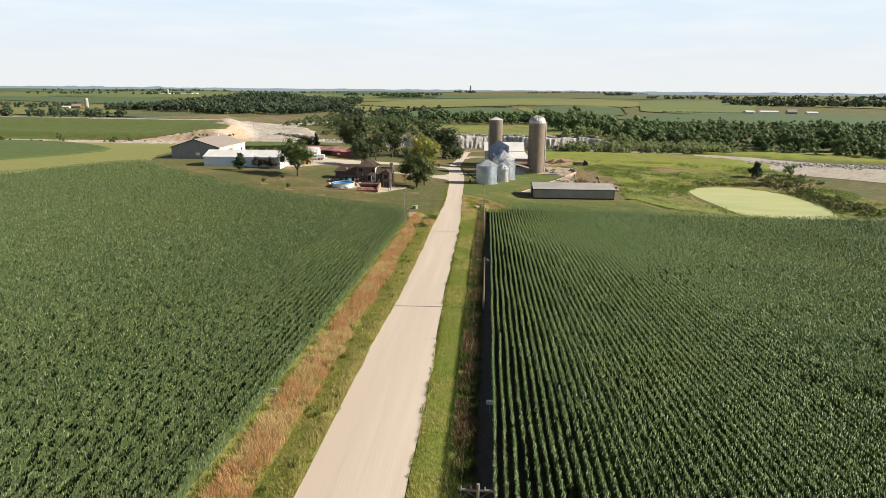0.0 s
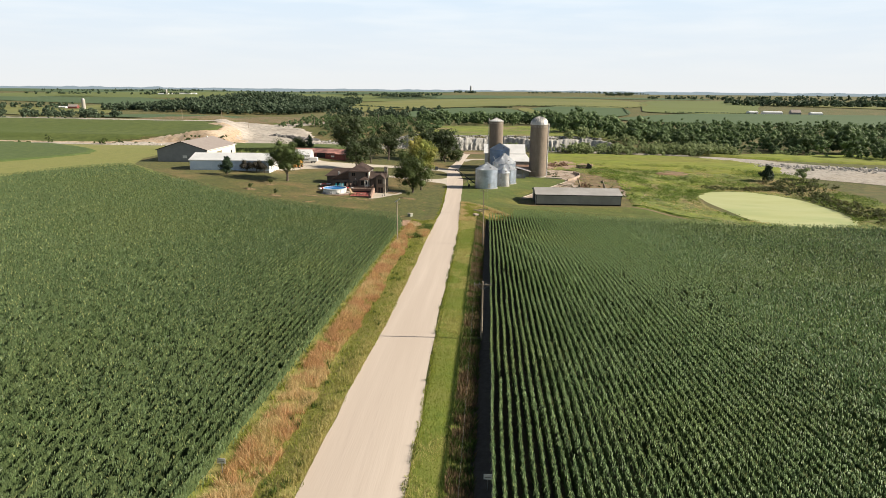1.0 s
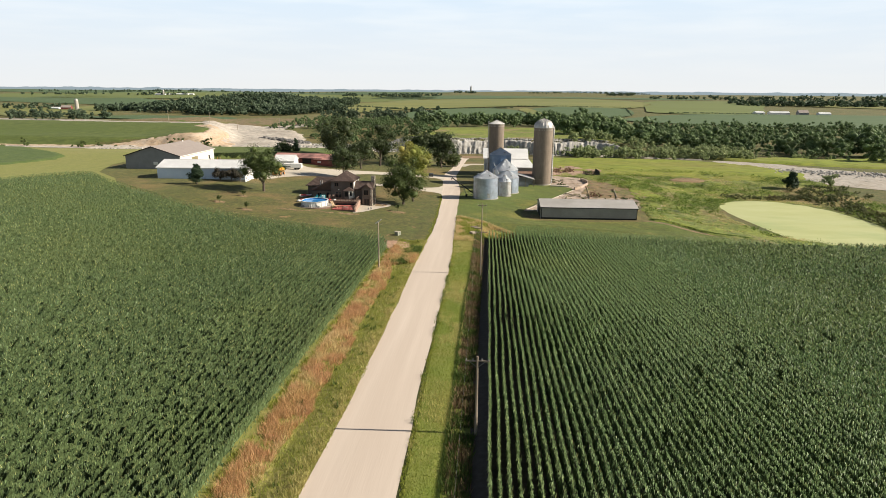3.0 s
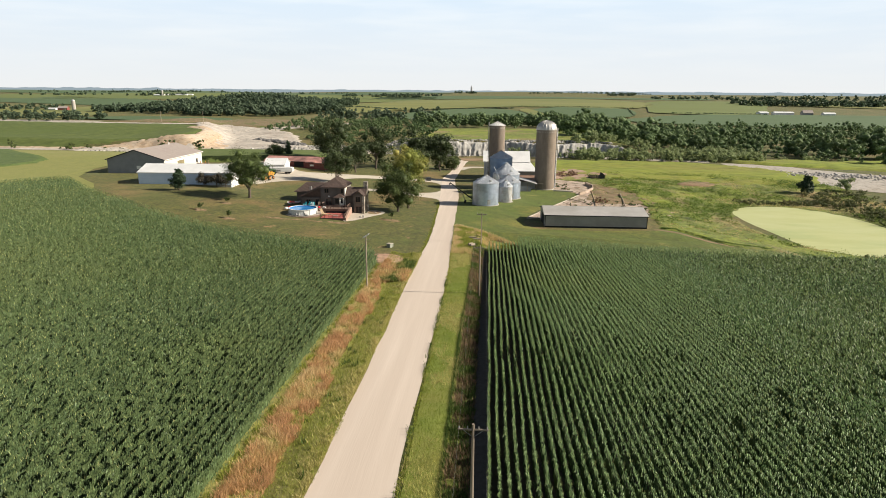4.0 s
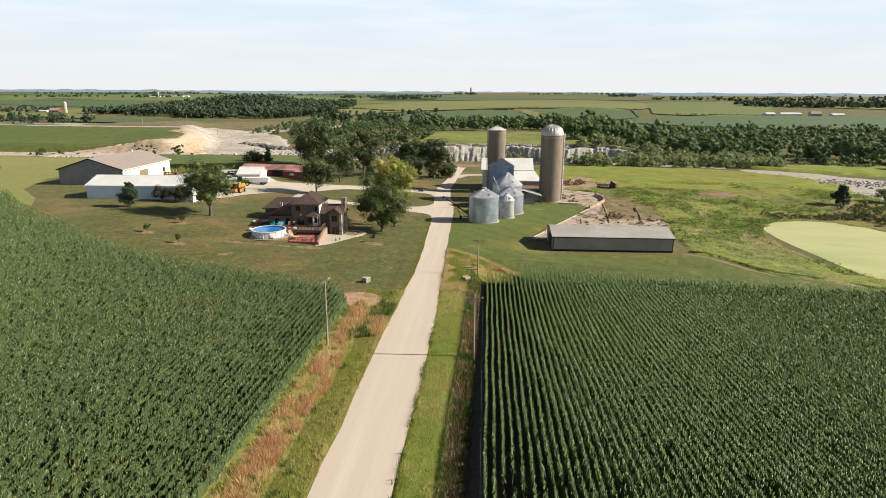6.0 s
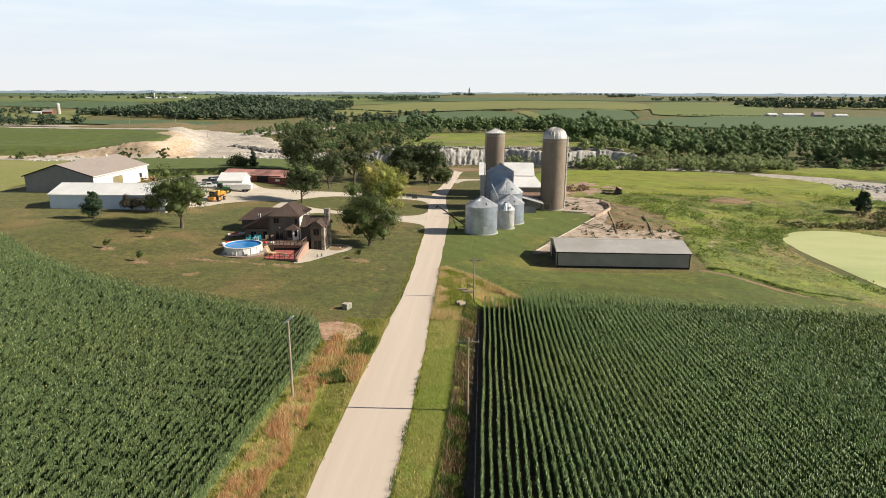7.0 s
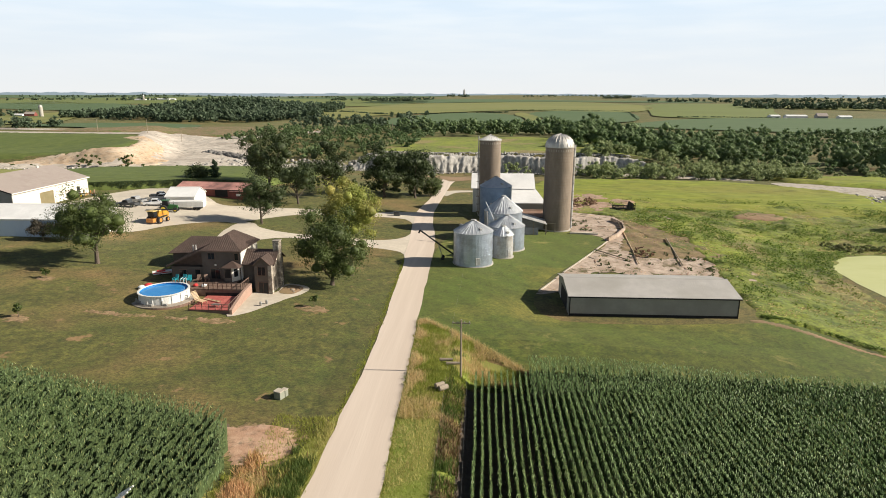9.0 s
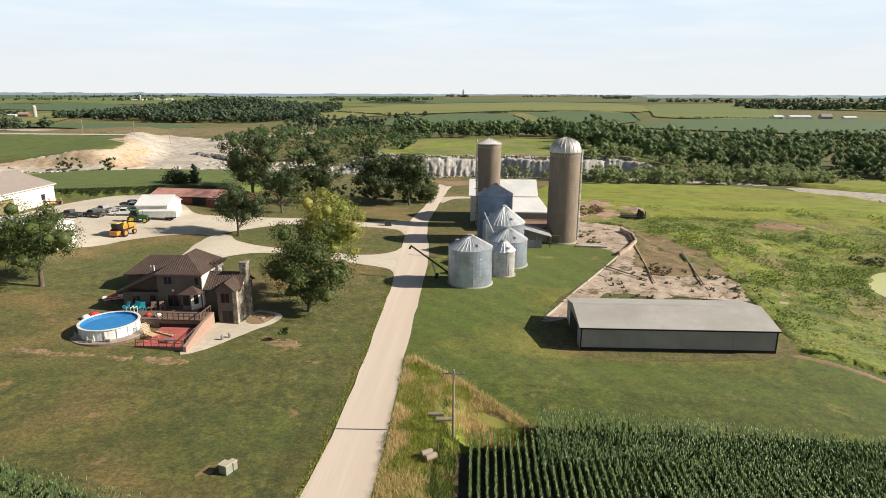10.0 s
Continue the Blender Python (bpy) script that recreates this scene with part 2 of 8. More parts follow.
def in_poly(x, y, poly):
    inside = np.zeros(np.shape(x), bool)
    k = len(poly)
    for i in range(k):
        (x0, y0), (x1, y1) = poly[i], poly[(i + 1) % k]
        hit = (y0 > y) != (y1 > y)
        inside ^= hit & (x < (x1 - x0) * (y - y0) / (y1 - y0 + 1e-12) + x0)
    return inside


def rough_sheet(name, outline, mat, step, off, amp, size, seed, label, category, kind="structure", power=1.0, gain=.5, smooth=True, wobble=2.0, hole=None, wsize=7):
    """Uneven ground with lumps of its own: a fine grid inside the outline, its rim sunk into the ground."""
    xs, ys = [p[0] for p in outline], [p[1] for p in outline]
    x, y = np.meshgrid(np.arange(min(xs) - step, max(xs) + 2 * step, step), np.arange(min(ys) - step, max(ys) + 2 * step, step))
    x = x + step * .35 * (fract(x, y, step * .7, seed + 5, 1) - .5)
    y = y + step * .35 * (fract(x, y, step * .7, seed + 6, 1) - .5)
    wx, wy = wobble * 2 * (fract(x, y, wsize, seed + 1, 4, .7) - .5), wobble * 2 * (fract(x, y, wsize, seed + 2, 4, .7) - .5)
    ok = in_poly(x + wx, y + wy, outline)
    if hole:
        ok &= ((x - hole[0]) / hole[2]) ** 2 + ((y - hole[1]) / hole[3]) ** 2 > 1
    if hole:
        amp = amp * np.clip(1.6 * (((x - hole[0]) / hole[2]) ** 2 + ((y - hole[1]) / hole[3]) ** 2 - 1), .05, 1)
    z = grid_z(x, y) + off + amp * fract(x, y, size, seed, 5, gain) ** power
    keep = ok[:-1, :-1] | ok[1:, :-1] | ok[:-1, 1:] | ok[1:, 1:]
    z = np.where(ok, z, grid_z(x, y) - .12)
    a = np.arange(x.size).reshape(x.shape)
    f = np.stack([a[:-1, :-1], a[:-1, 1:], a[1:, 1:], a[1:, :-1]], -1)[keep]
    used, f = np.unique(f, return_inverse=True)
    v = np.stack([x, y, z], -1).reshape(-1, 3)[used]
    return tagged(soup(name, v, f.reshape(-1, 4), mat, smooth), label, category, "", kind)


def grid_z(x, y):
    """Height of the ground sheet itself, between its grid points."""
    x, y = np.asarray(x, float), np.asarray(y, float)
    i = np.clip(np.searchsorted(GX, x) - 1, 0, len(GX) - 2)
    j = np.clip(np.searchsorted(GY, y) - 1, 0, len(GY) - 2)
    u, v = (x - GX[i]) / (GX[i + 1] - GX[i]), (y - GY[j]) / (GY[j + 1] - GY[j])
    a, b, c, d = land(GX[i], GY[j]), land(GX[i + 1], GY[j]), land(GX[i], GY[j + 1]), land(GX[i + 1], GY[j + 1])
    return a * (1 - u) * (1 - v) + b * u * (1 - v) + c * (1 - u) * v + d * u * v


def gz(x, y):
    return float(grid_z(x, y))


# ---- materials ----
LAWN = material("lawn", (.028, .042, .006), (.116, .112, .023), .75, (.046, .070, .009), .11, .9, 0, .8, 5, c4=(.185, .118, .046), c4scale=.055, c4at=(.50, .68), detail=14, mow=(58, .035, .84), spots=((.235, .140, .070), .26, .42), sheen=(.13, (.62, .56, .22)), grain=(2.4, .50, 1.40))
LAWN_RIGHT = material("mown_grass", (.032, .050, .005), (.086, .102, .013), .8, (.050, .092, .007), .035, .9, 0, .6, 5, c4=(.195, .172, .032), c4scale=.05, c4at=(.54, .74), detail=12, mow=(-35, .045, .80), spots=((.18, .16, .046), .16, .7), sheen=(.17, (.58, .62, .15)), grain=(2.4, .60, 1.32))
MEADOW = material("meadow", (.056, .090, .012), (.175, .205, .028), .5, (.215, .255, .022), .045, .9, 0, 1.0, 1.2, c4=(.225, .175, .075), c4scale=.028, c4at=(.52, .60), detail=14, spots=((.185, .150, .065), .12, .16), grain=(1.6, .5, 1.4), sheen=(.1, (.6, .6, .18)))
BRIGHT_MEADOW = material("bright_meadow", (.155, .205, .014), (.255, .295, .024), .35, (.21, .20, .030), .03, .9, 0, .8, 1.5, stretch=(.3, 1, 1), c4=(.19, .16, .045), c4scale=.045, c4at=(.60, .72), detail=12, spots=((.19, .16, .045), .2, .5))
DEAD_WEEDS = material("dead_weeds", (.155, .110, .058), (.300, .205, .115), .6, (.150, .140, .045), .2, .95, 0, 1.0, 3, detail=12, c4=(.10, .13, .025), c4scale=.12, c4at=(.54, .62), spots=((.34, .24, .16), .3, .5))
RUBBLE = material("red_rubble_soil", (.30, .19, .13), (.44, .31, .23), 1.0, (.36, .25, .18), .2, .95, 0, 1.0, 3, detail=10, spots=((.14, .12, .05), .3, .6))
WEST_CROP = material("low_green_crop", (.062, .100, .024), (.115, .155, .038), .6, (.085, .130, .028), .03, .9, 0, .8, 3, stretch=(.5, 1, 1), detail=10)
HAY = material("hay_stubble", (.135, .150, .034), (.205, .205, .056), .5, (.165, .185, .042), .03, .9, 0, .6, 3, stretch=(.6, 1, 1), c4=(.225, .205, .072), c4scale=.02, c4at=(.5, .7), detail=12, sheen=(.14, (.62, .58, .20)), grain=(3.0, .75, 1.2))
CORNER_EARTH = material("pinkish_earth", (.38, .225, .145), (.50, .34, .24), 1.0, (.31, .18, .11), .3, .95, 0, .6, 5, detail=12, spots=((.20, .17, .06), .5, .8))
SOIL = material("field_soil", (.082, .062, .048), (.118, .092, .072), 2, None, .1, .95, 0, .6, 6)
SOIL_WEST = material("reddish_field_soil", (.115, .080, .056), (.17, .118, .082), 2, (.10, .085, .05), .4, .95, 0, .6, 6)
BARE = material("bare_soil", (.24, .15, .085), (.33, .22, .13), 1.5, (.18, .14, .07), .15, .95, 0, .6, 5)
GRAVEL = material("gravel_road", (.58, .49, .41), (.66, .565, .48), .8, (.54, .45, .375), .12, .95, 0, .12, 5, stretch=(1, .03, 1), detail=4)
YARD = material("gravel_yard", (.50, .445, .365), (.58, .52, .43), 1.2, (.45, .40, .33), .1, .95, 0, .4, 10)
CONCRETE = material("old_concrete", (.38, .29, .23), (.53, .43, .35), .7, (.30, .22, .16), .2, .9, 0, .5, 5, c4=(.13, .105, .05), c4scale=.3, c4at=(.55, .63), detail=11, spots=((.16, .13, .06), .5, .9))
SLABS = material("light_concrete", (.46, .41, .34), (.54, .49, .41), 1.1, (.40, .35, .28), .2, .85, 0, .2, 8)
ALGAE = material("pond_algae", (.44, .46, .19), (.52, .53, .25), .12, (.48, .50, .25), .03, .55, 0, .03, 3, stretch=(.4, 1, 1), c4=(.36, .42, .17), c4scale=.05, c4at=(.55, .7))
# ---- ground sheet ----
gx, gy = np.meshgrid(GX, GY)
gv = np.stack([gx, gy, land(gx, gy)], -1).reshape(-1, 3)
a = np.arange(len(GX) * len(GY)).reshape(len(GY), len(GX))
gf = np.stack([a[:-1, :-1], a[:-1, 1:], a[1:, 1:], a[1:, :-1]], -1).reshape(-1, 4)
tagged(soup("ground", gv, gf, LAWN, True), "mown and rough grass land falling to a valley", "ground", "", "structure")

# ---- road, drives, yard ----
ROAD = [(-60, .3, 4.0), (40, .25, 4.0), (66, .05, 3.85), (90, .05, 3.35), (115, -.05, 3.35), (141, -.15, 3.4), (158, -.2, 3.15), (168, -.4, 2.95), (182, -.5, 2.7), (198, -.95, 2.6), (215, -1.5, 2.7),
        (230, -2.0, 2.75), (245, -2.7, 3.2), (262, -3.8, 3.0), (275, -4.9, 2.7), (292, -5.8, 2.6), (320, -4.4, 2.0), (348, -3.4, 2.2), (372, -2.2, 2.6)]
drape("road", [(c - h, y) for y, c, h in ROAD] + [(c + h, y) for y, c, h in ROAD[::-1]], GRAVEL, .07, .35, label="pale gravel farm road", category="road")
drape("drive_near", [(-4.8, 236), (-6.5, 241.2), (-11.6, 242.9), (-20, 244.6), (-30, 245.6), (-36, 243.6), (-40, 238), (-42, 229), (-45.5, 226), (-47, 235), (-49, 247), (-49, 256),
                     (-45.8, 257), (-42, 252.5), (-33.5, 249.8), (-24, 250.4), (-14, 250.6), (-8.5, 255), (-6.0, 262), (-4, 255)], YARD, .05, .3,
      label="pale gravel drive past the house", category="driveway")
drape("drive_far", [(-6.5, 271), (-10.5, 278.4), (-20, 278), (-30, 275.5), (-39, 271.5), (-46, 262), (-49, 256), (-55, 254.4), (-62, 246.5), (-68, 236.2), (-84, 240.5), (-99, 252), (-101, 275),
                    (-95, 294), (-82, 296), (-70, 285), (-62, 276), (-54, 277), (-45, 279), (-32, 283), (-19, 285), (-9, 290), (-5, 284)], YARD, .045, .3,
      label="pale gravel farm yard and drive", category="yard")
drape("drive_end", [(-3.5, 362), (-1, 359), (8, 366), (16, 378), (10, 386), (-2, 382), (-12, 388), (-20, 384), (-10, 376)], BARE, .08, .5, label="bare earth at the end of the road", category="ground")
drape("track", [(-1.5, 322), (2, 330), (9, 332), (9, 335), (1, 335), (-3, 331)], YARD, .06, .2, label="short gravel track to the barn", category="track")

# ---- grass areas ----
drape("lawn_east", [(1.2, 198), (1.0, 232), (3.5, 258), (22, 268), (40, 264), (41, 256), (31, 237), (21.5, 219), (24, 203.5), (54, 204.5), (56, 207), (63, 203), (72, 193),
                    (88, 190.5), (92, 186), (70, 184), (20, 184.4), (14, 186), (9.5, 191.5), (4, 196.5)], LAWN_RIGHT, .05, .3, label="mown bright lawn beside the bins and the long shed", category="lawn")
MEADOW_EDGE = [(56, 207.5), (60, 231), (62, 262), (48, 290), (36, 296), (60, 318), (110, 318), (150, 300), (150, 190), (128, 186), (92, 187.5), (88, 191.5), (72, 194.5), (63, 204)]
rough_sheet("meadow", MEADOW_EDGE, MEADOW, .7, -.05, 1.25, 5.0, 3, "rough green meadow of lumpy weeds and dry tufts", "meadow", power=2.0, gain=.62, hole=(108, 229, 19.5, 32))
rough_sheet("hay_strip", [(30, 306), (28, 340), (40, 372), (80, 374), (112, 366), (138, 346), (152, 318), (146, 304), (110, 298), (88, 306), (60, 303)], BRIGHT_MEADOW, 1.0, .04, .8, 6, 4, "bright yellow-green hay strip", "meadow", gain=.6)
drape("field_soil_east", [(8.9, -40), (8.8, 100), (8.9, 178.6), (10.3, 178.8), (17, 179.2), (18.5, 183), (60, 183.8), (200, 181.5), (200, -40)], SOIL, .03, 0, label="dark soil under the maize", category="soil", smooth_pts=False)
CORN_EDGE = [(-10.9, 157), (-12.4, 161.5), (-14, 165.2), (-22.5, 167.2), (-32, 169.8), (-41, 171.8), (-50, 173.9), (-59, 177.8), (-69, 183.6), (-80, 190.8), (-92, 199.4), (-104, 209), (-114, 219), (-122, 227), (-127, 222), (-132, 215), (-138, 207), (-143, 196), (-150, 189), (-170, 178), (-200, 168)]
drape("field_soil_west", [(-11.7, -40), (-11.7, 156)] + CORN_EDGE[1:] + [(-200, -40)], SOIL_WEST, .03, 0, label="dark soil under the maize", category="soil", smooth_pts=False)
VERGE_W = material("verge_straw_ground", (.22, .205, .055), (.33, .29, .095), .9, (.22, .245, .045), .14, .95, 0, .8, 5, detail=12, spots=((.30, .19, .09), .3, .6))
VERGE_E = material("verge_green_ground", (.13, .18, .022), (.20, .24, .038), 1.0, (.22, .22, .05), .1, .95, 0, .8, 5, detail=12)
drape("verge_west", [(-11.7, -40), (-11.7, 60), (-11.7, 154), (-7.4, 158), (-4.8, 164), (-3.0, 172), (-3.0, 150), (-2.9, 110), (-2.6, 60), (-2.6, -40)], VERGE_W, .035, .3, label="straw and grass covered road verge", category="verge", smooth_pts=False)
drape("verge_east", [(4.2, -40), (4.2, 60), (3.6, 110), (2.6, 150), (1.8, 182), (1.5, 197), (4, 196), (9, 191.5), (12.5, 186), (16.5, 184), (10.4, 179.5), (9.0, 178), (8.9, 60), (9.0, -40)], VERGE_E, .036, .3, label="grassy road verge and ditch", category="verge", smooth_pts=False)

drape("hay_field", [(-104, 212), (-112, 224), (-128, 240), (-137, 262), (-140, 284), (-142, 294), (-151, 330), (-153, 366), (-149, 393), (-235, 392), (-420, 398), (-420, 150), (-200, 160), (-150, 187), (-138, 206), (-127, 221), (-122, 226.5), (-114, 218.5)], HAY, .06, 0, label="light yellow-green hay field on the slope", category="field", smooth_pts=False)
rough_sheet("west_crop_field", [(-380, 404), (-298, 401), (-252, 362), (-219, 326), (-190, 303), (-177, 290), (-172, 276), (-177, 254), (-186, 234), (-230, 214), (-380, 214)], WEST_CROP, 1.6, .35, .55, 2.2, 48, "low dark green crop on the slope beyond the hay", "field", gain=.7, wobble=.8)
rough_sheet("corner_earth", [(-13.2, 160.6), (-14.5, 164.4), (-10, 165.6), (-7.4, 165.2), (-5.2, 162.4), (-7.6, 159.8), (-11, 158.2)], CORNER_EARTH, .45, .02, .14, 1.2, 71, "bare reddish earth at the field corner", "soil", wobble=1.3)
# ---- feedlot and quarry ground ----
FEEDLOT = [(21.6, 217.8), (24.5, 217.6), (31, 224.5), (34, 231), (42, 230.5), (42.5, 226.8), (44.3, 226.8), (45, 231), (60, 231.6), (68, 232), (68.5, 236), (64.6, 246.5), (57, 248), (48, 251), (46, 259), (49.5, 276),
           (51, 283), (61, 283.5), (70, 286.5), (67, 291), (57, 292), (50, 296), (38, 294), (34, 283), (34.2, 268), (37, 264.6), (41.5, 257), (31.5, 237)]
drape("feedlot", FEEDLOT, CONCRETE, .09, .9, label="cracked old concrete feedlot with weeds", category="concrete")
rough_sheet("dead_weed_bank", [(43, 247), (50, 242), (58, 245), (67, 244), (72, 249), (66, 262), (60, 275), (54, 284), (50, 282), (48.5, 268), (45, 258)], DEAD_WEEDS, .7, -.1, .7, 3.5, 5, "brown dead weeds on the bank beside the feedlot", "weeds", power=1.5)
rough_sheet("rubble_mound", [(37, 296), (48, 297), (49, 302), (58, 303), (62, 312), (57, 324), (46, 329), (38, 320)], RUBBLE, .8, -.25, 1.5, 5, 6, "reddish mound of soil and rubble behind the silo", "mound", gain=.6)
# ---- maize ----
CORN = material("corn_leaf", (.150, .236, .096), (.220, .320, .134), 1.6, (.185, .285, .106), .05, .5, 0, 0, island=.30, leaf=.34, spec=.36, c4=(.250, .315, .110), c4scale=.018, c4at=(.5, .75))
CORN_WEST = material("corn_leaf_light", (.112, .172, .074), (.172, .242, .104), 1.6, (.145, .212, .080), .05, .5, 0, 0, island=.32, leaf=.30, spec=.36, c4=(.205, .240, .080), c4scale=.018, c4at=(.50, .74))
# darker than the leaves, painting in the shade between the rows
STALK_SHADE = material("corn_stalk_shade", (.050, .078, .026), (.080, .112, .038), 1.6, rough=.6)
TASSEL = material("corn_tassel", (.29, .33, .12), (.38, .40, .16), 1.6, rough=.8, island=.25, leaf=.3)


def maize(name, x_from, x_to, edge, y0, label, mat, thin=1.5, broad=.62):
    """Rows 0.76 m apart along y. Each leaf is an upright arching blade; rows far from the road have fewer, broader leaves."""
    quads, tris, ribbon, tassels = [], [], [], []
    pitch = 0.76
    rows = np.arange(abs(x_from), abs(x_to), pitch)
    side = 1 if x_from > 0 else -1
    for r in rows:
        near = max(42.0, abs(r * side - 10.5) / .73 * 1.25)
        s = near / 42.0
        first = r - rows[0] < 1.6
        ys = max(y0, 1.45 * (r - 9.5) - 8 if side > 0 else 1.1 * (r + 9.5) - 10)
        yt = float(np.interp(r, *edge))
        # the part of the row at the field's unseen end is built more coarsely
        yb = np.arange(-38 + r * 7.3 % 1.6, min(ys, yt), 1.6)
        if len(yb) > 1:
            xb = side * r + rng.normal(0, .05, len(yb))
            zb = grid_z(xb, yb)
            lo, hi = np.stack([xb, yb, zb - .1], -1), np.stack([xb + rng.normal(0, .05, len(yb)), yb, zb + rng.uniform(1.5, 2.1, len(yb))], -1)
            ribbon.append(np.stack([lo[:-1], lo[1:], hi[1:], hi[:-1]], 1).reshape(-1, 3))
            p = np.stack([xb, yb + .8, zb + 2.1], -1)
            q = np.stack([rng.normal(0, .14, len(yb)), rng.normal(0, .6, len(yb)), rng.uniform(-.4, 0, len(yb))], -1)
            w = np.stack([-q[:, 1], q[:, 0], 0 * q[:, 0]], -1) * .3
            quads.append(np.stack([p - q * [1, 1, -1], p + w + [0, 0, .2], p + q, p - w + [0, 0, .2]], 1).reshape(-1, 3))
        if yt <= ys:
            continue
        # stalks and lower leaves: a ragged upright ribbon along the row, coloured dark for shade
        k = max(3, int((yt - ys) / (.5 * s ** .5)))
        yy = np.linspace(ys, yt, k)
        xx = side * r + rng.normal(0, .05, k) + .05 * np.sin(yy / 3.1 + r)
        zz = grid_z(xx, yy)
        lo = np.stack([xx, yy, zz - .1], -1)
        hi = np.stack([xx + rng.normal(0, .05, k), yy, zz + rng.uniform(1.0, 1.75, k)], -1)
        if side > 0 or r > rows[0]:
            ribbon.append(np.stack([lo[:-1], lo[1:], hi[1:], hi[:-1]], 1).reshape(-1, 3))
        flat = s > 1.45
        n = int((yt - ys) * (52.0 if flat else 40.0) / s ** thin * (1.5 if first else 1))
        y = rng.uniform(ys, yt, n)
        y = np.round(y / .19) * .19 + rng.normal(0, .03, n)
        # here and there a plant is missing or stunted
        gap = fract(np.full(n, r * 1.7), y, 1.3, 31, 3) + .5 * fract(np.full(n, r), y, 14, 33, 2)
        y = y[gap > (.44 if side > 0 else .36)]
        n = len(y)
        x = side * r + rng.normal(0, .03, n) + .05 * np.sin(y / 3.1 + r)
        # the last metres before the headland are sown across the rows
        x = np.where((y > yt - 8) & (r > 17.3), x + rng.uniform(-.38, .38, n), x)
        tall = 2.30 + .16 * np.sin(x / 7 + y / 11) + (.24 if side > 0 else .10) * (fract(x, y, .5, 35, 2) - .5) + rng.normal(0, .05, n)
        f = np.where(rng.random(n) < (.5 if first else .62), rng.uniform(.84, 1.0, n), .84 * rng.beta(1.5, 1.2, n))
        h = tall * (.25 + .75 * f)
        az = rng.uniform(0, 2 * np.pi, n)
        ln = rng.uniform(.26, .52, n) * (1.1 - .45 * f)
        w = rng.uniform(.022, .040, n) * s ** broad
        up = rng.uniform(.1, .75, n)
        c, t = np.cos(az) * (.40 if side < 0 else .46 if flat else .6), np.sin(az)
        z = grid_z(x, y) + h
        base = np.stack([x, y, z - .22], -1)
        tip = np.stack([x + c * ln, y + t * ln, z + (.6 * up - .75) * ln], -1)
        wv = np.stack([-t * w, c * w, rng.normal(0, .6, n) * w], -1)
        if flat:
            root = np.stack([x, y, z - .30], -1)
            tris.append(np.stack([root, tip + [0, 0, .14] - wv * 1.4, tip + [0, 0, .14] + wv * 1.4], 1).reshape(-1, 3))
        else:
            mid = np.stack([x + c * ln * .45, y + t * ln * .45, z + up * ln * .6], -1)
            quads.append(np.stack([base, mid + wv, tip, mid - wv], 1).reshape(-1, 3))
        # pale tassels standing over the leaves
        m = int((yt - ys) * 3.0 / s ** .8)
        y = rng.uniform(ys, yt, m)
        x = side * r + rng.normal(0, .05, m)
        z = grid_z(x, y) + 2.2 + .16 * np.sin(x / 7 + y / 11)
        az = rng.uniform(0, 2 * np.pi, m)
        d = np.stack([np.cos(az), np.sin(az), 0 * az], -1) * (rng.uniform(.014, .03, m) * s ** .6)[:, None]
        p = np.stack([x, y, z], -1)
        tassels.append(np.stack([p - d, p + d, p + np.stack([rng.normal(0, .10, m), rng.normal(0, .10, m), rng.uniform(.2, .42, m)], -1)], 1).reshape(-1, 3))
    v, u = np.concatenate(quads), np.concatenate(tris)
    ob = soup(name, np.concatenate([v, u]), (np.arange(len(v)).reshape(-1, 4), len(v) + np.arange(len(u)).reshape(-1, 3)), mat)
    tagged(ob, label, "crop", "", "stuff")
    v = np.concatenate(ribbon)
    tagged(soup("corn_stalks", v, np.arange(len(v)).reshape(-1, 4), STALK_SHADE), "stalks and lower leaves of the maize rows, darkened for shade", "crop", "", "stuff")
    v = np.concatenate(tassels)
    tagged(soup("corn_tassels", v, np.arange(len(v)).reshape(-1, 3), TASSEL), "pale straw-coloured tassels over the maize", "crop", "", "stuff")


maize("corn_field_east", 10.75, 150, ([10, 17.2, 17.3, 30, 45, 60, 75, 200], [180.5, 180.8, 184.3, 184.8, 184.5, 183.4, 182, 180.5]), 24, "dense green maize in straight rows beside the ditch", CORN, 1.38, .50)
ce = sorted((-p[0], p[1] - .6) for p in CORN_EDGE)
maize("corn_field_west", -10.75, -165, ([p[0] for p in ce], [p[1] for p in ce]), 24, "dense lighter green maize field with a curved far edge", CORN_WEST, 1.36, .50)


# ---- tall grass of the verges ----
def blades(name, x, y, tall, width, mat, label, category="grass", lean=.8):
    n = len(x)
    z = grid_z(x, y)
    az = rng.uniform(0, 2 * np.pi, n)
    c, t = np.cos(az), np.sin(az)
    b = rng.uniform(0, 2 * np.pi, n)
    lx, ly = np.cos(b) * lean * tall * rng.uniform(0, 1, n), np.sin(b) * lean * tall * rng.uniform(0, 1, n)
    p0 = np.stack([x - c * width, y - t * width, z - .03], -1)
    p1 = np.stack([x + c * width, y + t * width, z - .03], -1)
    p2 = np.stack([x + lx, y + ly, z + tall], -1)
    ob = soup(name, np.stack([p0, p1, p2], 1).reshape(-1, 3), np.arange(3 * n).reshape(-1, 3), mat)
    return tagged(ob, label, category, "", "stuff")


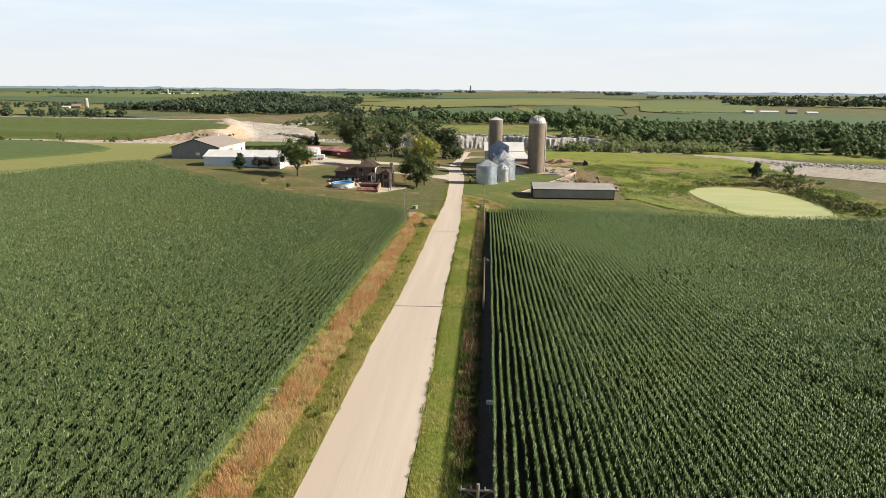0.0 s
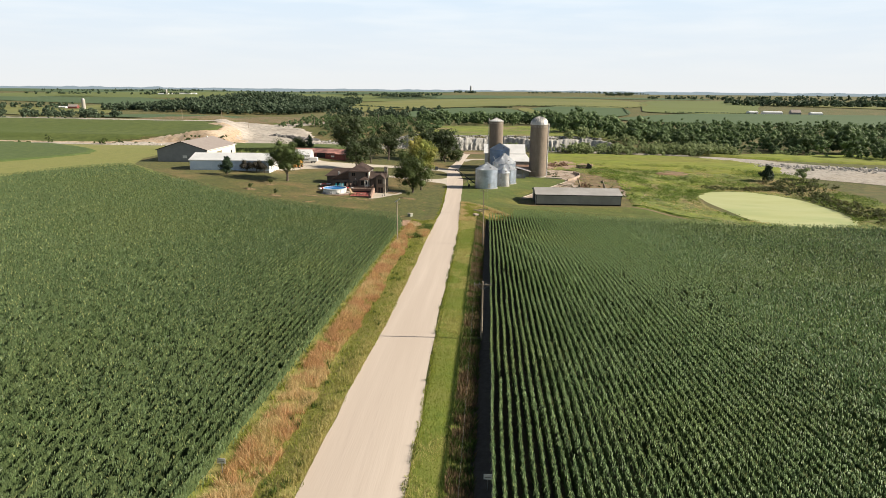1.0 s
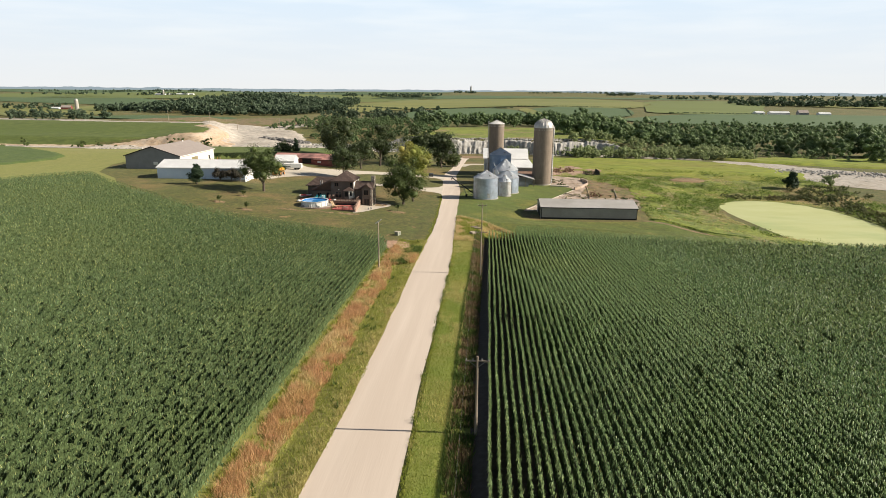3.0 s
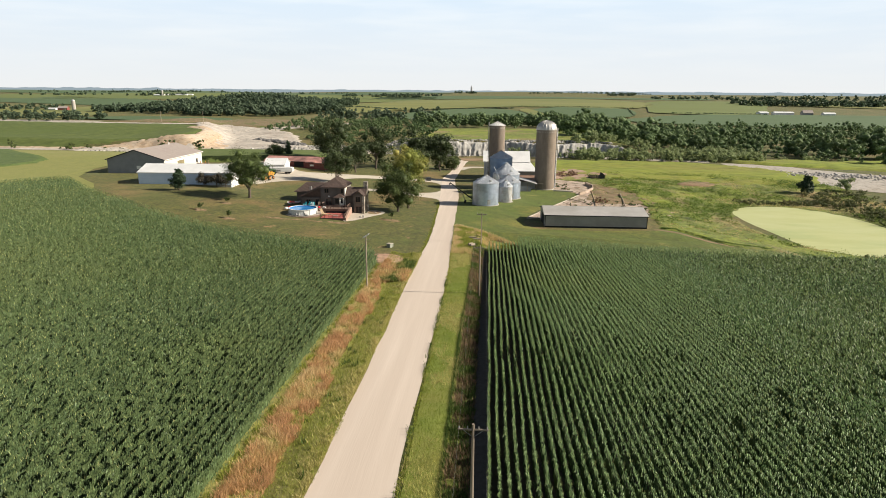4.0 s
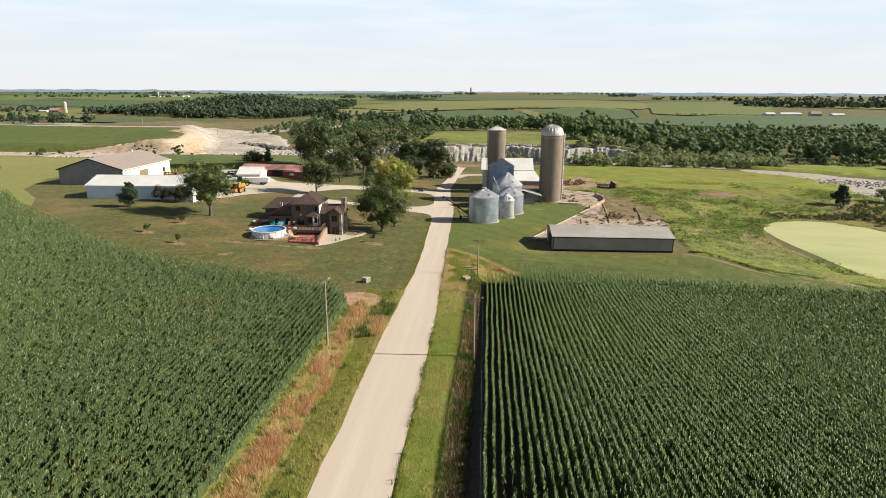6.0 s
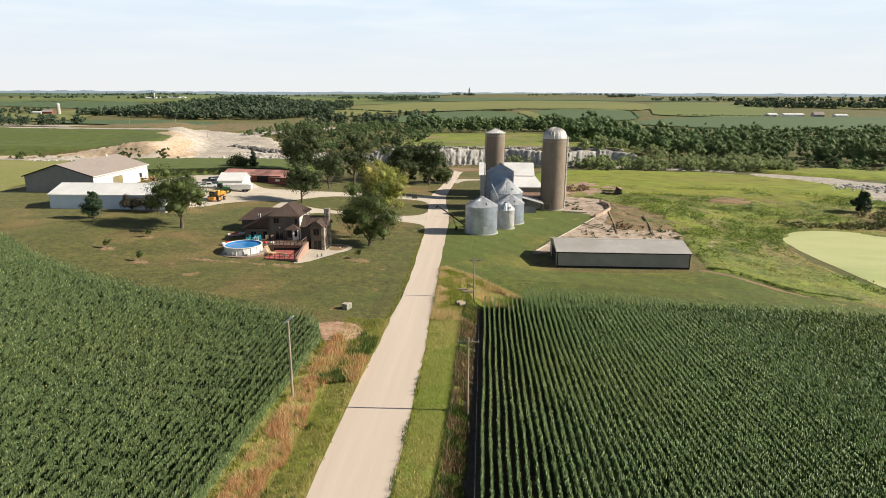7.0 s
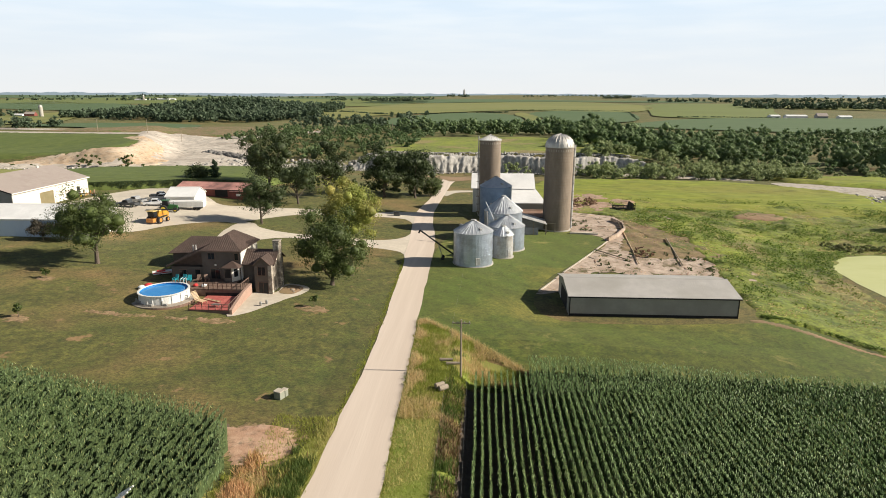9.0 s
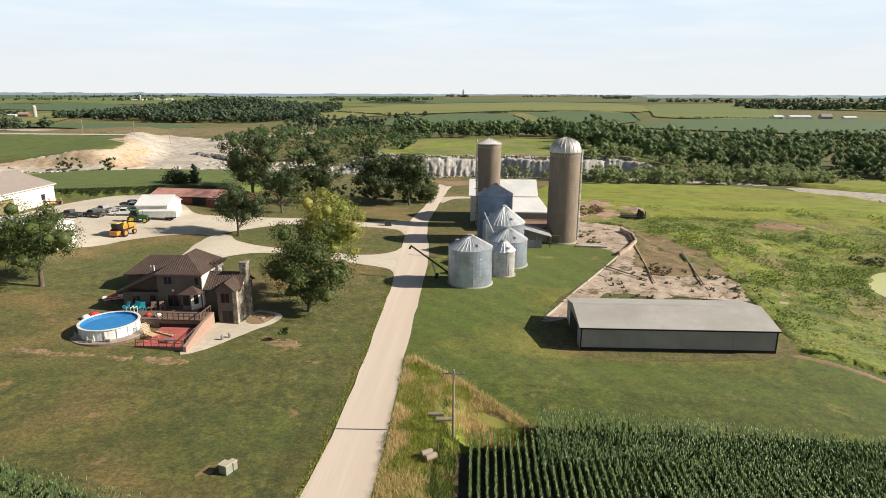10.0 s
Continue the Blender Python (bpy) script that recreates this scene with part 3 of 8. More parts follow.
def clumped(n, x0, x1, y0, y1, scale, cut, seed):
    """Random points in a strip, thinned into uneven clumps by a sum of waves in many directions."""
    g = np.random.default_rng(seed)
    x, y = g.uniform(x0, x1, n), g.uniform(y0, y1, n)
    f = np.zeros(n)
    for _ in range(14):
        a, k = g.uniform(0, np.pi), scale * g.uniform(.4, 3.0)
        f += .42 * np.sin((x * np.cos(a) + y * np.sin(a)) * k + g.uniform(0, 6.28))
    k = f + g.normal(0, .35, n) > cut
    return x[k], y[k]


BROWN_GRASS = material("brown_grass", (.50, .285, .145), (.62, .395, .21), .7, (.55, .36, .16), .15, .9, island=.35, leaf=.25)
TAN_GRASS = material("tan_grass", (.58, .42, .21), (.68, .52, .28), .7, (.52, .43, .18), .15, .9, island=.3, leaf=.25)
BRIGHT_GRASS = material("bright_mown_grass", (.155, .215, .020), (.245, .290, .040), .8, (.22, .26, .035), .12, .9, island=.3, leaf=.3)
STRAW = material("straw_grass", (.46, .40, .15), (.57, .49, .21), .9, (.38, .38, .10), .1, .9, island=.3, leaf=.25)
GREEN_GRASS = material("green_grass", (.225, .265, .040), (.35, .36, .075), .8, (.28, .315, .045), .12, .9, island=.35, leaf=.3)
DARK_WEED = material("dark_weed", (.068, .112, .020), (.115, .165, .032), .9, island=.3, rough=.85, leaf=.25)
MEADOW_WEED = material("meadow_weed", (.098, .160, .022), (.165, .235, .036), .3, (.13, .205, .026), .08, .85, island=.25, leaf=.3)
DEAD_STEM = material("dead_weed_stem", (0.169, 0.111, 0.058), (0.286, 0.195, 0.104), 1.5, rough=.95, island=.3)
WORN = material("worn_earth", (.20, .125, .065), (.34, .235, .135), 1.6, (.115, .10, .03), .7, .95, 0, .5, 6, detail=10, spots=((.085, .085, .02), .9, 1.4))

def road_left(y):
    return np.interp(y, [r[0] for r in ROAD], [r[1] - r[2] for r in ROAD])


def road_right(y):
    return np.interp(y, [r[0] for r in ROAD], [r[1] + r[2] for r in ROAD])


# west verge: rusty grass along the maize, green clumps in the middle, pale tufts along the gravel
g = np.random.default_rng(3)
x, y = g.uniform(-10.5, -5.0, 230000), g.uniform(20, 158, 230000)
belt = -7.2 + 2.4 * (fract(x * 0, y, 16, 26, 3) - .5) + 1.6 * (fract(x, y, 2.2, 27, 3) - .5)
k = (x < belt) & (g.random(len(x)) < np.clip((10.5 + x) / .6, .15, 1)) & (fract(x, y, 1.1, 28, 3, .6) + g.normal(0, .09, len(x)) > .43) & (g.random(len(x)) < 1.1 - .5 * sst(120, 156, y))
pale = fract(x, y, 3.2, 29, 3) + g.normal(0, .06, len(x)) > .49
for nm, m, sel, lb in (("verge_grass_brown", BROWN_GRASS, k & ~pale, "tall rusty brown grass along the field edge"), ("verge_grass_tan", TAN_GRASS, k & pale, "tall tan seeding grass along the field edge")):
    blades(nm, x[sel], y[sel], g.uniform(.3, .85, sel.sum()), g.uniform(.012, .03, sel.sum()), m, lb, lean=1.0)
x, y = clumped(80000, -9.8, -3.2, 20, 168, .6, -2.2, 5)
k = x < road_left(y) - .15
blades("verge_grass_green", x[k], y[k], rng.uniform(.1, .36, k.sum()), rng.uniform(.014, .04, k.sum()), GREEN_GRASS, "uneven green grass beside the gravel road", lean=1.0)
x, y = clumped(52000, -8.6, -4.2, 20, 166, 1.5, 2.1, 6)
k = x < road_left(y) - .5
blades("verge_weeds", x[k], y[k], rng.uniform(.25, .75, k.sum()), rng.uniform(.03, .07, k.sum()), DARK_WEED, "dark leafy weeds in the verge")
y = g.uniform(20, 168, 46000)
x = road_left(y) - .1 - g.exponential(.65, len(y))
k = (fract(x, y, 1.6, 36, 3, .6) + g.normal(0, .07, len(x)) > .46) & (x > -8)
blades("verge_edge_tufts", x[k], y[k], g.uniform(.15, .55, k.sum()), g.uniform(.014, .035, k.sum()), STRAW, "pale yellow-green tufts along the gravel", lean=1.0)
x, y = clumped(16000, -11.0, -10.2, 20, 157, 1.4, .2, 37)
blades("field_edge_weeds", x, y, rng.uniform(.15, .6, len(x)), rng.uniform(.02, .05, len(x)), GREEN_GRASS, "green weeds along the first maize row", lean=.9)
# east verge: mown grass, weeds painting the maize shadow's edge, then the rank ditch
x, y = clumped(110000, 2.4, 7.2, 20, 194, .5, -2.4, 8)
k = (x > road_right(y) + .1) & (y < 194 - .8 * np.clip(x - 3, 0, 9))
x, y = x[k], y[k]
dry = fract(x, y, 9, 38, 4, .6) + rng.normal(0, .05, len(y)) + .13 * sst(120, 165, y) + .07 * (1 - sst(.0, .8, x - road_right(y))) > .56
blades("ditch_grass_green", x[~dry], y[~dry], rng.uniform(.06, .22, (~dry).sum()), rng.uniform(.014, .04, (~dry).sum()), BRIGHT_GRASS, "bright green mown grass beside the road")
blades("ditch_grass_straw", x[dry], y[dry], rng.uniform(.12, .45, dry.sum()), rng.uniform(.012, .032, dry.sum()), STRAW, "dry straw-coloured grass along the road", lean=1.0)
y = g.uniform(20, 176, 14000)
x = 6.85 + .55 * sst(128, 150, y) + .22 * (fract(y, y * 0, 7, 39, 3) - .5) + g.normal(0, .06, len(y))
blades("mowing_edge", x, y, g.uniform(.15, .42, len(y)), g.uniform(.02, .045, len(y)), DARK_WEED, "dark line of weeds added for the edge of the maize shadow", lean=.5)
x, y = clumped(30000, 6.9, 9.3, 20, 190, 1.1, .3, 9)
k = (y < 190 - .6 * np.clip(x - 3, 0, 9)) & (x > 6.95 + .55 * sst(128, 150, y))
blades("ditch_weeds", x[k], y[k], rng.uniform(.2, .6, k.sum()), rng.uniform(.03, .07, k.sum()), DARK_WEED, "dark green weeds in the ditch")
# tufts along the edges of the gravel
y = g.uniform(20, 235, 30000)
side = np.where(g.random(len(y)) < .4, -1.0, 1.0)
edge_x = np.where(side < 0, road_left(y), road_right(y))
x = edge_x + side * (.12 - 1.1 * (fract(y, side * 9, 1.4, 19, 4, .65) - .45) + g.exponential(.22, len(y)))
k = (side < 0) | (y < 198)
blades("road_edge_grass", x[k], y[k], g.uniform(.06, .3, k.sum()), g.uniform(.02, .05, k.sum()), GREEN_GRASS, "short uneven grass creeping over the road edge")
y = g.uniform(24, 196, 4200)
k = fract(y, y * 0, 3.4, 40, 3, .7) > .58
y = y[k]
x = road_right(y) + .1 + g.normal(0, .14, len(y))
blades("road_edge_weeds", x, y, g.uniform(.15, .7, len(y)), g.uniform(.02, .05, len(y)), DARK_WEED, "tall weeds standing along the gravel edge", lean=.8)
# rank grass between the lawn, the ditch and the first maize rows
x, y = clumped(60000, 1.6, 17, 168, 199, .5, -1.6, 10)
k = (x > np.interp(y, [r[0] for r in ROAD], [r[1] + r[2] for r in ROAD]) + .2) & (y < 198.5 - 1.0 * np.clip(x - 3, 0, 30)) & ((x < 9.5) | (y > 180))
x, y = x[k], y[k]
dry = fract(x, y, 3.0, 4) + rng.normal(0, .06, len(x)) + .25 * (1 - sst(0, 2.2, x - road_right(y))) + .2 * sst(-2.2, 0, y - (198.5 - np.clip(x - 3, 0, 30))) > .54
blades("corner_grass_straw", x[dry], y[dry], rng.uniform(.3, .8, dry.sum()), rng.uniform(.012, .03, dry.sum()), TAN_GRASS, "tall dry tan grass at the field corner", lean=1.0)
blades("corner_grass_green", x[~dry], y[~dry], rng.uniform(.2, .6, (~dry).sum()), rng.uniform(.014, .04, (~dry).sum()), GREEN_GRASS, "rank green grass at the field corner", lean=1.0)
# tall clumped weeds below the bare corner
x, y = clumped(15000, -9.8, -3.6, 146, 160, .9, -.6, 22)
k = x < np.interp(y, [r[0] for r in ROAD], [r[1] - r[2] for r in ROAD]) - .3
x, y = x[k], y[k]
kind = fract(x, y, 2.2, 24) + .05 * (x + 6) + rng.normal(0, .06, len(x))
for nm, m, sel, lb in (("corner_weeds_dark", DARK_WEED, kind > .56, "tall dark green weeds at the field corner"), ("corner_weeds_straw", STRAW, (kind <= .56) & (kind > .44), "tall straw-coloured grass at the field corner"),
                       ("corner_weeds_brown", BROWN_GRASS, kind <= .44, "tall brown grass at the field corner")):
    blades(nm, x[sel], y[sel], rng.uniform(.3, 1.0, sel.sum()), rng.uniform(.03, .07, sel.sum()), m, lb)
# rank dead weeds in the bottom of the ditch
x, y = clumped(36000, 7.2, 9.3, 20, 178, 1.2, -1.4, 17)
dry = fract(x, y, 2.0, 9) + rng.normal(0, .1, len(x)) > .46
blades("ditch_dead_weeds", x[dry], y[dry], rng.uniform(.3, .8, dry.sum()), rng.uniform(.03, .06, dry.sum()), DEAD_STEM, "dark brown dead weeds in the ditch")
blades("ditch_rank_weeds", x[~dry], y[~dry], rng.uniform(.3, .8, (~dry).sum()), rng.uniform(.03, .07, (~dry).sum()), DARK_WEED, "dark green rank weeds in the ditch")
# meadow weeds
def turf(name, x, y, tall, size, mat, label):
    """Low leafy weeds: leaf cards facing about upwards at random heights."""
    n = len(x)
    p = np.stack([x, y, grid_z(x, y) + tall * rng.uniform(.1, 1, n)], -1)
    nv = rng.normal(0, .45, (n, 3)) + [0, 0, .8]
    nv /= np.linalg.norm(nv, axis=1)[:, None]
    a = np.cross(nv, rng.normal(0, 1, (n, 3)))
    a /= np.linalg.norm(a, axis=1)[:, None]
    s = (size * rng.uniform(.6, 1.3, n))[:, None]
    b = np.cross(nv, a) * s * .5
    a = a * s
    v = np.stack([p - a, p + b, p + a, p - b], 1).reshape(-1, 3)
    tagged(soup(name, v, np.arange(4 * n).reshape(-1, 4), mat), label, "weeds", "", "stuff")


def off_pond(x, y):
    return (((x - 108) / 21.5) ** 2 + ((y - 229) / 34) ** 2 > 1.0) & (y > 208.5 - .36 * (x - 56)) & (y > 189.5) & ~((x < 57) & (y < 222))


g = np.random.default_rng(11)
x, y = g.uniform(52, 150, 190000), g.uniform(187, 318, 190000)
k = off_pond(x, y) & in_poly(x, y, MEADOW_EDGE)
x, y = x[k], y[k]
kind = fract(x * .8, y * 1.6, 13, 41, 5, .62) + g.normal(0, .05, len(x))
for nm, m, lo, hi, tall, lb in (("meadow_brush", MEADOW_WEED, 0, .475, 1.3, "dark green weed clumps in the meadow"), ("meadow_weeds", BRIGHT_GRASS, .46, .55, .6, "rank green weeds in the rough meadow"),
                                ("meadow_dry_tufts", TAN_GRASS, .575, 1, .5, "dry tan tufts in the rough meadow")):
    sel = (kind > lo) & (kind < hi) & (fract(x, y, 2.2, 43, 3, .6) > .45)
    high = tall * (np.clip((.47 - kind[sel]) / .08, .25, 1) if lo == 0 else 1.0)
    turf(nm, x[sel], y[sel], high, .24 if lo == 0 else .15, m, lb)
# rank weeds where the mown strip ends
u = g.uniform(0, 1, 6000)
x = np.interp(u, [0, .25, .5, .85, 1], [57, 63, 72, 88, 97]) + g.normal(0, .25, len(u))
y = np.interp(u, [0, .25, .5, .85, 1], [207, 204, 195.5, 191.8, 187.5]) + g.normal(0, .35, len(u)) + .7
turf("mown_strip_weeds", x, y, .45, .15, MEADOW_WEED, "dark weeds along the edge of the mown strip")
x, y = clumped(26000, 23, 69, 218, 252, 1.1, 1.5, 13)
k = in_poly(x, y, FEEDLOT)
turf("feedlot_weeds", x[k], y[k], .28, .12, DARK_WEED, "low weeds along the cracks of the feedlot")
x, y = clumped(26000, 23, 72, 218, 296, .9, 1.7, 14)
k = in_poly(x, y, FEEDLOT)
turf("feedlot_dead_weeds", x[k], y[k], .3, .12, BROWN_GRASS, "brown dead weeds on the feedlot")
x, y = clumped(16000, 40, 72, 242, 330, .9, .6, 15)
k = ~in_poly(x, y, FEEDLOT) & (x < 66 - (y - 242) * .06) & (y > 246)
green = fract(x, y, 3, 23) > .55
turf("bank_weeds", x[k & green], y[k & green], .9, .14, GREEN_GRASS, "green weeds among the dead ones on the bank")
k &= ~green
turf("dead_weed_stems", x[k], y[k], 1.0, .13, BROWN_GRASS, "brown dead weed stems on the bank and the mound")
g = np.random.default_rng(16)
for cx, cy, rx, ry, n in ((-41, 191.5, 4.4, .5, 500), (-33, 191.8, 1.4, .4, 160), (-27.5, 192.2, 2.4, .7, 260), (-15.2, 200.6, 2.2, 1.0, 420), (-53.4, 187.3, 1.7, 1.0, 330), (-63.4, 193.3, 1.5, .9, 260), (-60.5, 203.2, 1.2, .7, 160), (-9.2, 161.6, 2.8, 2.4, 2400), (-11.8, 163.6, 2.4, 1.2, 700)):
    ring = [(cx + 1.25 * rx * math.cos(a_), cy + 1.5 * ry * math.sin(a_)) for a_ in np.linspace(0, 2 * math.pi, 14)[:-1]]
    rough_sheet("worn_patch", ring, WORN, .22, .012, .05, .7, 60 + n % 17, "worn bare reddish patch in the lawn", "soil", wobble=1.6 * max(.7, min(rx, ry)), gain=.65, wsize=1.1)
# pond
drape("pond", [(90.8, 250), (93, 255.2), (101, 261), (111.5, 262.4), (120.5, 257.5), (126.3, 246), (128.2, 231), (128.4, 216), (126.8, 203), (120, 196.4), (111, 195), (101, 196), (94, 202), (91.5, 214), (90, 234)], ALGAE, 0, .4,
      label="pond covered with pale green algae", category="pond")
for v in bpy.data.objects["pond"].data.vertices:
    v.co.z = -13.4
# ---- building materials ----
GALV = material("galvanised_steel", (0.438, 0.498, 0.600), (0.553, 0.620, 0.718), .8, (.32, .35, .41), .25, .36, .8, .25, ribs=("Z", 9))
GALV_ROOF = material("galvanised_roof", (0.590, 0.614, 0.637), (0.684, 0.708, 0.732), .9, (.44, .46, .5), .3, .42, .6)
OLD_GALV = material("weathered_steel", (0.414, 0.425, 0.437), (0.529, 0.529, 0.517), 1.2, (.30, .27, .23), .5, .6, .4, .25, ribs=("Z", 9))
STAVE = material("silo_concrete", (.205, .165, .128), (.265, .215, .168), 1.1, (.175, .14, .11), .16, .9, 0, .3, 4, stretch=(1, 1, .35))
HOOP = material("rusty_hoop", (.20, .14, .09), (.26, .19, .13), 3, rough=.7, metal=.3)
DOME = material("dome_aluminium", (.48, .46, .43), (.56, .54, .51), 1.2, (.42, .40, .37), .4, .5, .5)
WHITE_METAL = material("white_metal_siding", (.72, .72, .70), (.78, .78, .76), .6, (.66, .66, .64), .12, .55, 0, .15, ribs=("X", 10))
WHITE_ROOF = material("white_metal_roof", (.74, .74, .73), (.80, .80, .79), .5, (.66, .66, .65), .15, .5, 0, .15, ribs=("X", 7))
GREY_SIDING = material("grey_metal_siding", (0.280, 0.274, 0.252), (0.325, 0.319, 0.291), .7, (.235, .23, .21), .12, .6, 0, .2, ribs=("X", 10))
SLATE_SIDING = material("slate_metal_siding", (.20, .205, .21), (.235, .24, .245), .6, None, .1, .6, 0, .2, ribs=("X", 8))
TAN_BAY = material("tan_bay_fill", (0.204, 0.168, 0.090), (0.252, 0.210, 0.120), .8, (0.180, 0.156, 0.078), .3, .7, 0, .2, ribs=("Y", 6))
BLUE_STEEL = material("blue_grey_steel", (.14, .21, .33), (.20, .28, .42), .8, (.12, .18, .29), .25, .45, .5, .25, ribs=("Z", 9))
# white siding with the blue of skylit shade put into its colour
WHITE_SKY_TINT = material("white_siding_sky_tint", (.58, .68, .82), (.64, .73, .86), .6, (.54, .64, .78), .12, .55, 0, .15, ribs=("X", 10))
CREAM = material("cream_siding", (.70, .66, .58), (.76, .72, .64), .6, (.64, .6, .52), .1, .6)
TAUPE_ROOF = material("taupe_metal_roof", (0.310, 0.258, 0.232), (0.361, 0.310, 0.275), .5, (.33, .28, .25), .1, .55, 0, .15, ribs=("X", 6))
GREY_ROOF = material("pale_metal_roof", (.40, .38, .36), (.46, .44, .41), .5, (.36, .34, .31), .14, .5, 0, .12, ribs=("X", 6))
# near-black for trim, and painted as the shade inside openings
DARK = material("dark_shade_and_trim", (.012, .012, .013), (.02, .02, .02), 1, rough=.9)
RED_ROOF = material("red_brown_roof", (0.432, 0.216, 0.184), (0.562, 0.281, 0.238), .9, (.17, .09, .08), .2, .75, 0, .2, 3)
RED_WALL = material("barn_red_wall", (.20, .055, .045), (.25, .075, .06), .9, (.17, .05, .04), .2, .8, 0, .2, ribs=("X", 8))
RUST = material("rusty_sheet", (.28, .17, .12), (.36, .25, .19), .8, (.22, .12, .08), .4, .8)
WOOD = material("weathered_wood", (.26, .21, .16), (.36, .30, .23), 2, (.2, .16, .12), .5, .85, 0, .3, 6, stretch=(1, 1, .2))
PALE_WOOD = material("pale_wood", (.46, .33, .20), (.55, .41, .26), 2, rough=.8)
BLACK = material("black_rubber", (.018, .018, .018), (.03, .03, .03), 4, rough=.85)
STEEL = material("grey_steel", (.30, .30, .30), (.38, .38, .37), 3, rough=.5, metal=.5)
GLASS = material("dark_glass", (.012, .014, .016), (.02, .022, .025), 1, rough=.12, spec=.25)
FOOTING = material("footing", (.36, .34, .30), (.44, .41, .37), 1.5, rough=.9)
CABLE = material("cable", (.30, .29, .28), (.36, .35, .34), 1, rough=.5, metal=.4)
WHITE_TRIM = material("white_trim", (.70, .69, .66), (.76, .75, .72), 1, rough=.6)


# ---- grain bins and silos ----
def ring_mesh(r, h, n=40, lip=.03):
    bm = bmesh.new()
    prof = [(r, 0), (r, h * .94), (r + lip, h * .95), (r + lip, h), (r - .02, h)]
    rows = [[bm.verts.new((a * math.cos(2 * math.pi * k / n), a * math.sin(2 * math.pi * k / n), z)) for k in range(n)] for a, z in prof]
    for p, q in zip(rows, rows[1:]):
        for k in range(n):
            bm.faces.new((p[k], p[(k + 1) % n], q[(k + 1) % n], q[k]))
    return bm


def share(name, ob, parent, m, label=""):
    o = new(name, ob.data)
    o.parent = parent
    o.matrix_basis = m
    if label:
        o["label"] = label
    return o


def grain_bin(x, y, r, z_eave, z_top, rings, ribs, mat, label, side=1):
    z = gz(x, y)
    t = thing("grain_bin", label, "grain bin", x, y, z, 0, "grain bins of the farm")
    bm = bmesh.new()
    cyl(bm, (0, 0, -.5), (0, 0, .22), r + .25, n=40)
    part("footing", bm, FOOTING, t, "pale concrete pad")
    h = (z_eave - z - .2) / rings
    first = None
    for k in range(rings):
        if first is None:
            first = part("wall_ring", ring_mesh(r, h), mat, t)
            first.matrix_basis = pose(0, 0, .2)
            for f in first.data.polygons:
                f.use_smooth = False
        else:
            share("wall_ring", first, t, pose(0, 0, .2 + k * h))
    he, ht = z_eave - z, z_top - z
    bm = bmesh.new()
    cyl(bm, (0, 0, he - .02), (0, 0, ht - .35), r + .12, .5, n=40)
    roof = part("roof", bm, GALV_ROOF, t, "ribbed conical steel roof")
    bm = bmesh.new()
    cyl(bm, (0, 0, ht - .4), (0, 0, ht - .12), .55, .5, n=16)
    cyl(bm, (0, 0, ht - .12), (0, 0, ht), .62, .1, n=16)
    part("roof_cap", bm, OLD_GALV, roof)
    d = Vector((r + .12 - .5, 0, -(ht - .35 - he + .02)))
    bm = bmesh.new()
    cyl(bm, (.5, 0, ht - .33), (r + .14, 0, he), .045, n=5)
    rib = part("roof_rib", bm, GALV_ROOF, roof)
    for k in range(1, ribs):
        share("roof_rib", rib, roof, pose(0, 0, 0, 0, 0, 360 * k / ribs))
    # roof hatch, ladder and vents
    for az in (-60, 150):
        bm = bmesh.new()
        rr = r * .72
        zz = he + (ht - he) * .3
        box(bm, rr - .35, rr + .35, -.3, .3, zz - .1, zz + .28, .04)
        ob = part("roof_hatch", bm, OLD_GALV, roof)
        ob.matrix_basis = pose(0, 0, 0, 0, 0, az)
    bm = bmesh.new()
    for s in (-.22, .22):
        box(bm, r + .1, r + .15, s - .025, s + .025, .3, he + .1)
    for k in range(int(he / .35)):
        box(bm, r + .11, r + .14, -.2, .2, .5 + k * .35, .54 + k * .35)
    ob = part("ladder", bm, STEEL, t)
    ob.matrix_basis = pose(0, 0, 0, 0, 0, 172 if side > 0 else -70)
    bm = bmesh.new()
    box(bm, r - .03, r + .09, -.5, .5, .6, 2.1, .04)
    ob = part("door", bm, OLD_GALV, t)
    ob.matrix_basis = pose(0, 0, 0, 0, 0, -75)
    return t


grain_bin(9.45, 233.7, 4.0, -2.35, 0.05, 9, 32, GALV, "galvanised corrugated steel grain bin with conical roof beside the road")
grain_bin(15.8, 239.9, 2.15, -4.45, -2.35, 6, 20, OLD_GALV, "small weathered grey steel grain bin on the grass", -1)
grain_bin(16.9, 247.9, 4.0, -4.1, -1.5, 7, 32, GALV, "galvanised steel grain bin with bright ribbed roof", -1)
grain_bin(16.4, 258.9, 4.6, -2.8, 1.05, 9, 36, GALV, "large galvanised steel grain bin with steep ribbed roof")
grain_bin(14.7, 271.3, 4.15, 1.5, 4.1, 13, 32, BLUE_STEEL, "tall bluish steel grain bin with low ribbed roof")


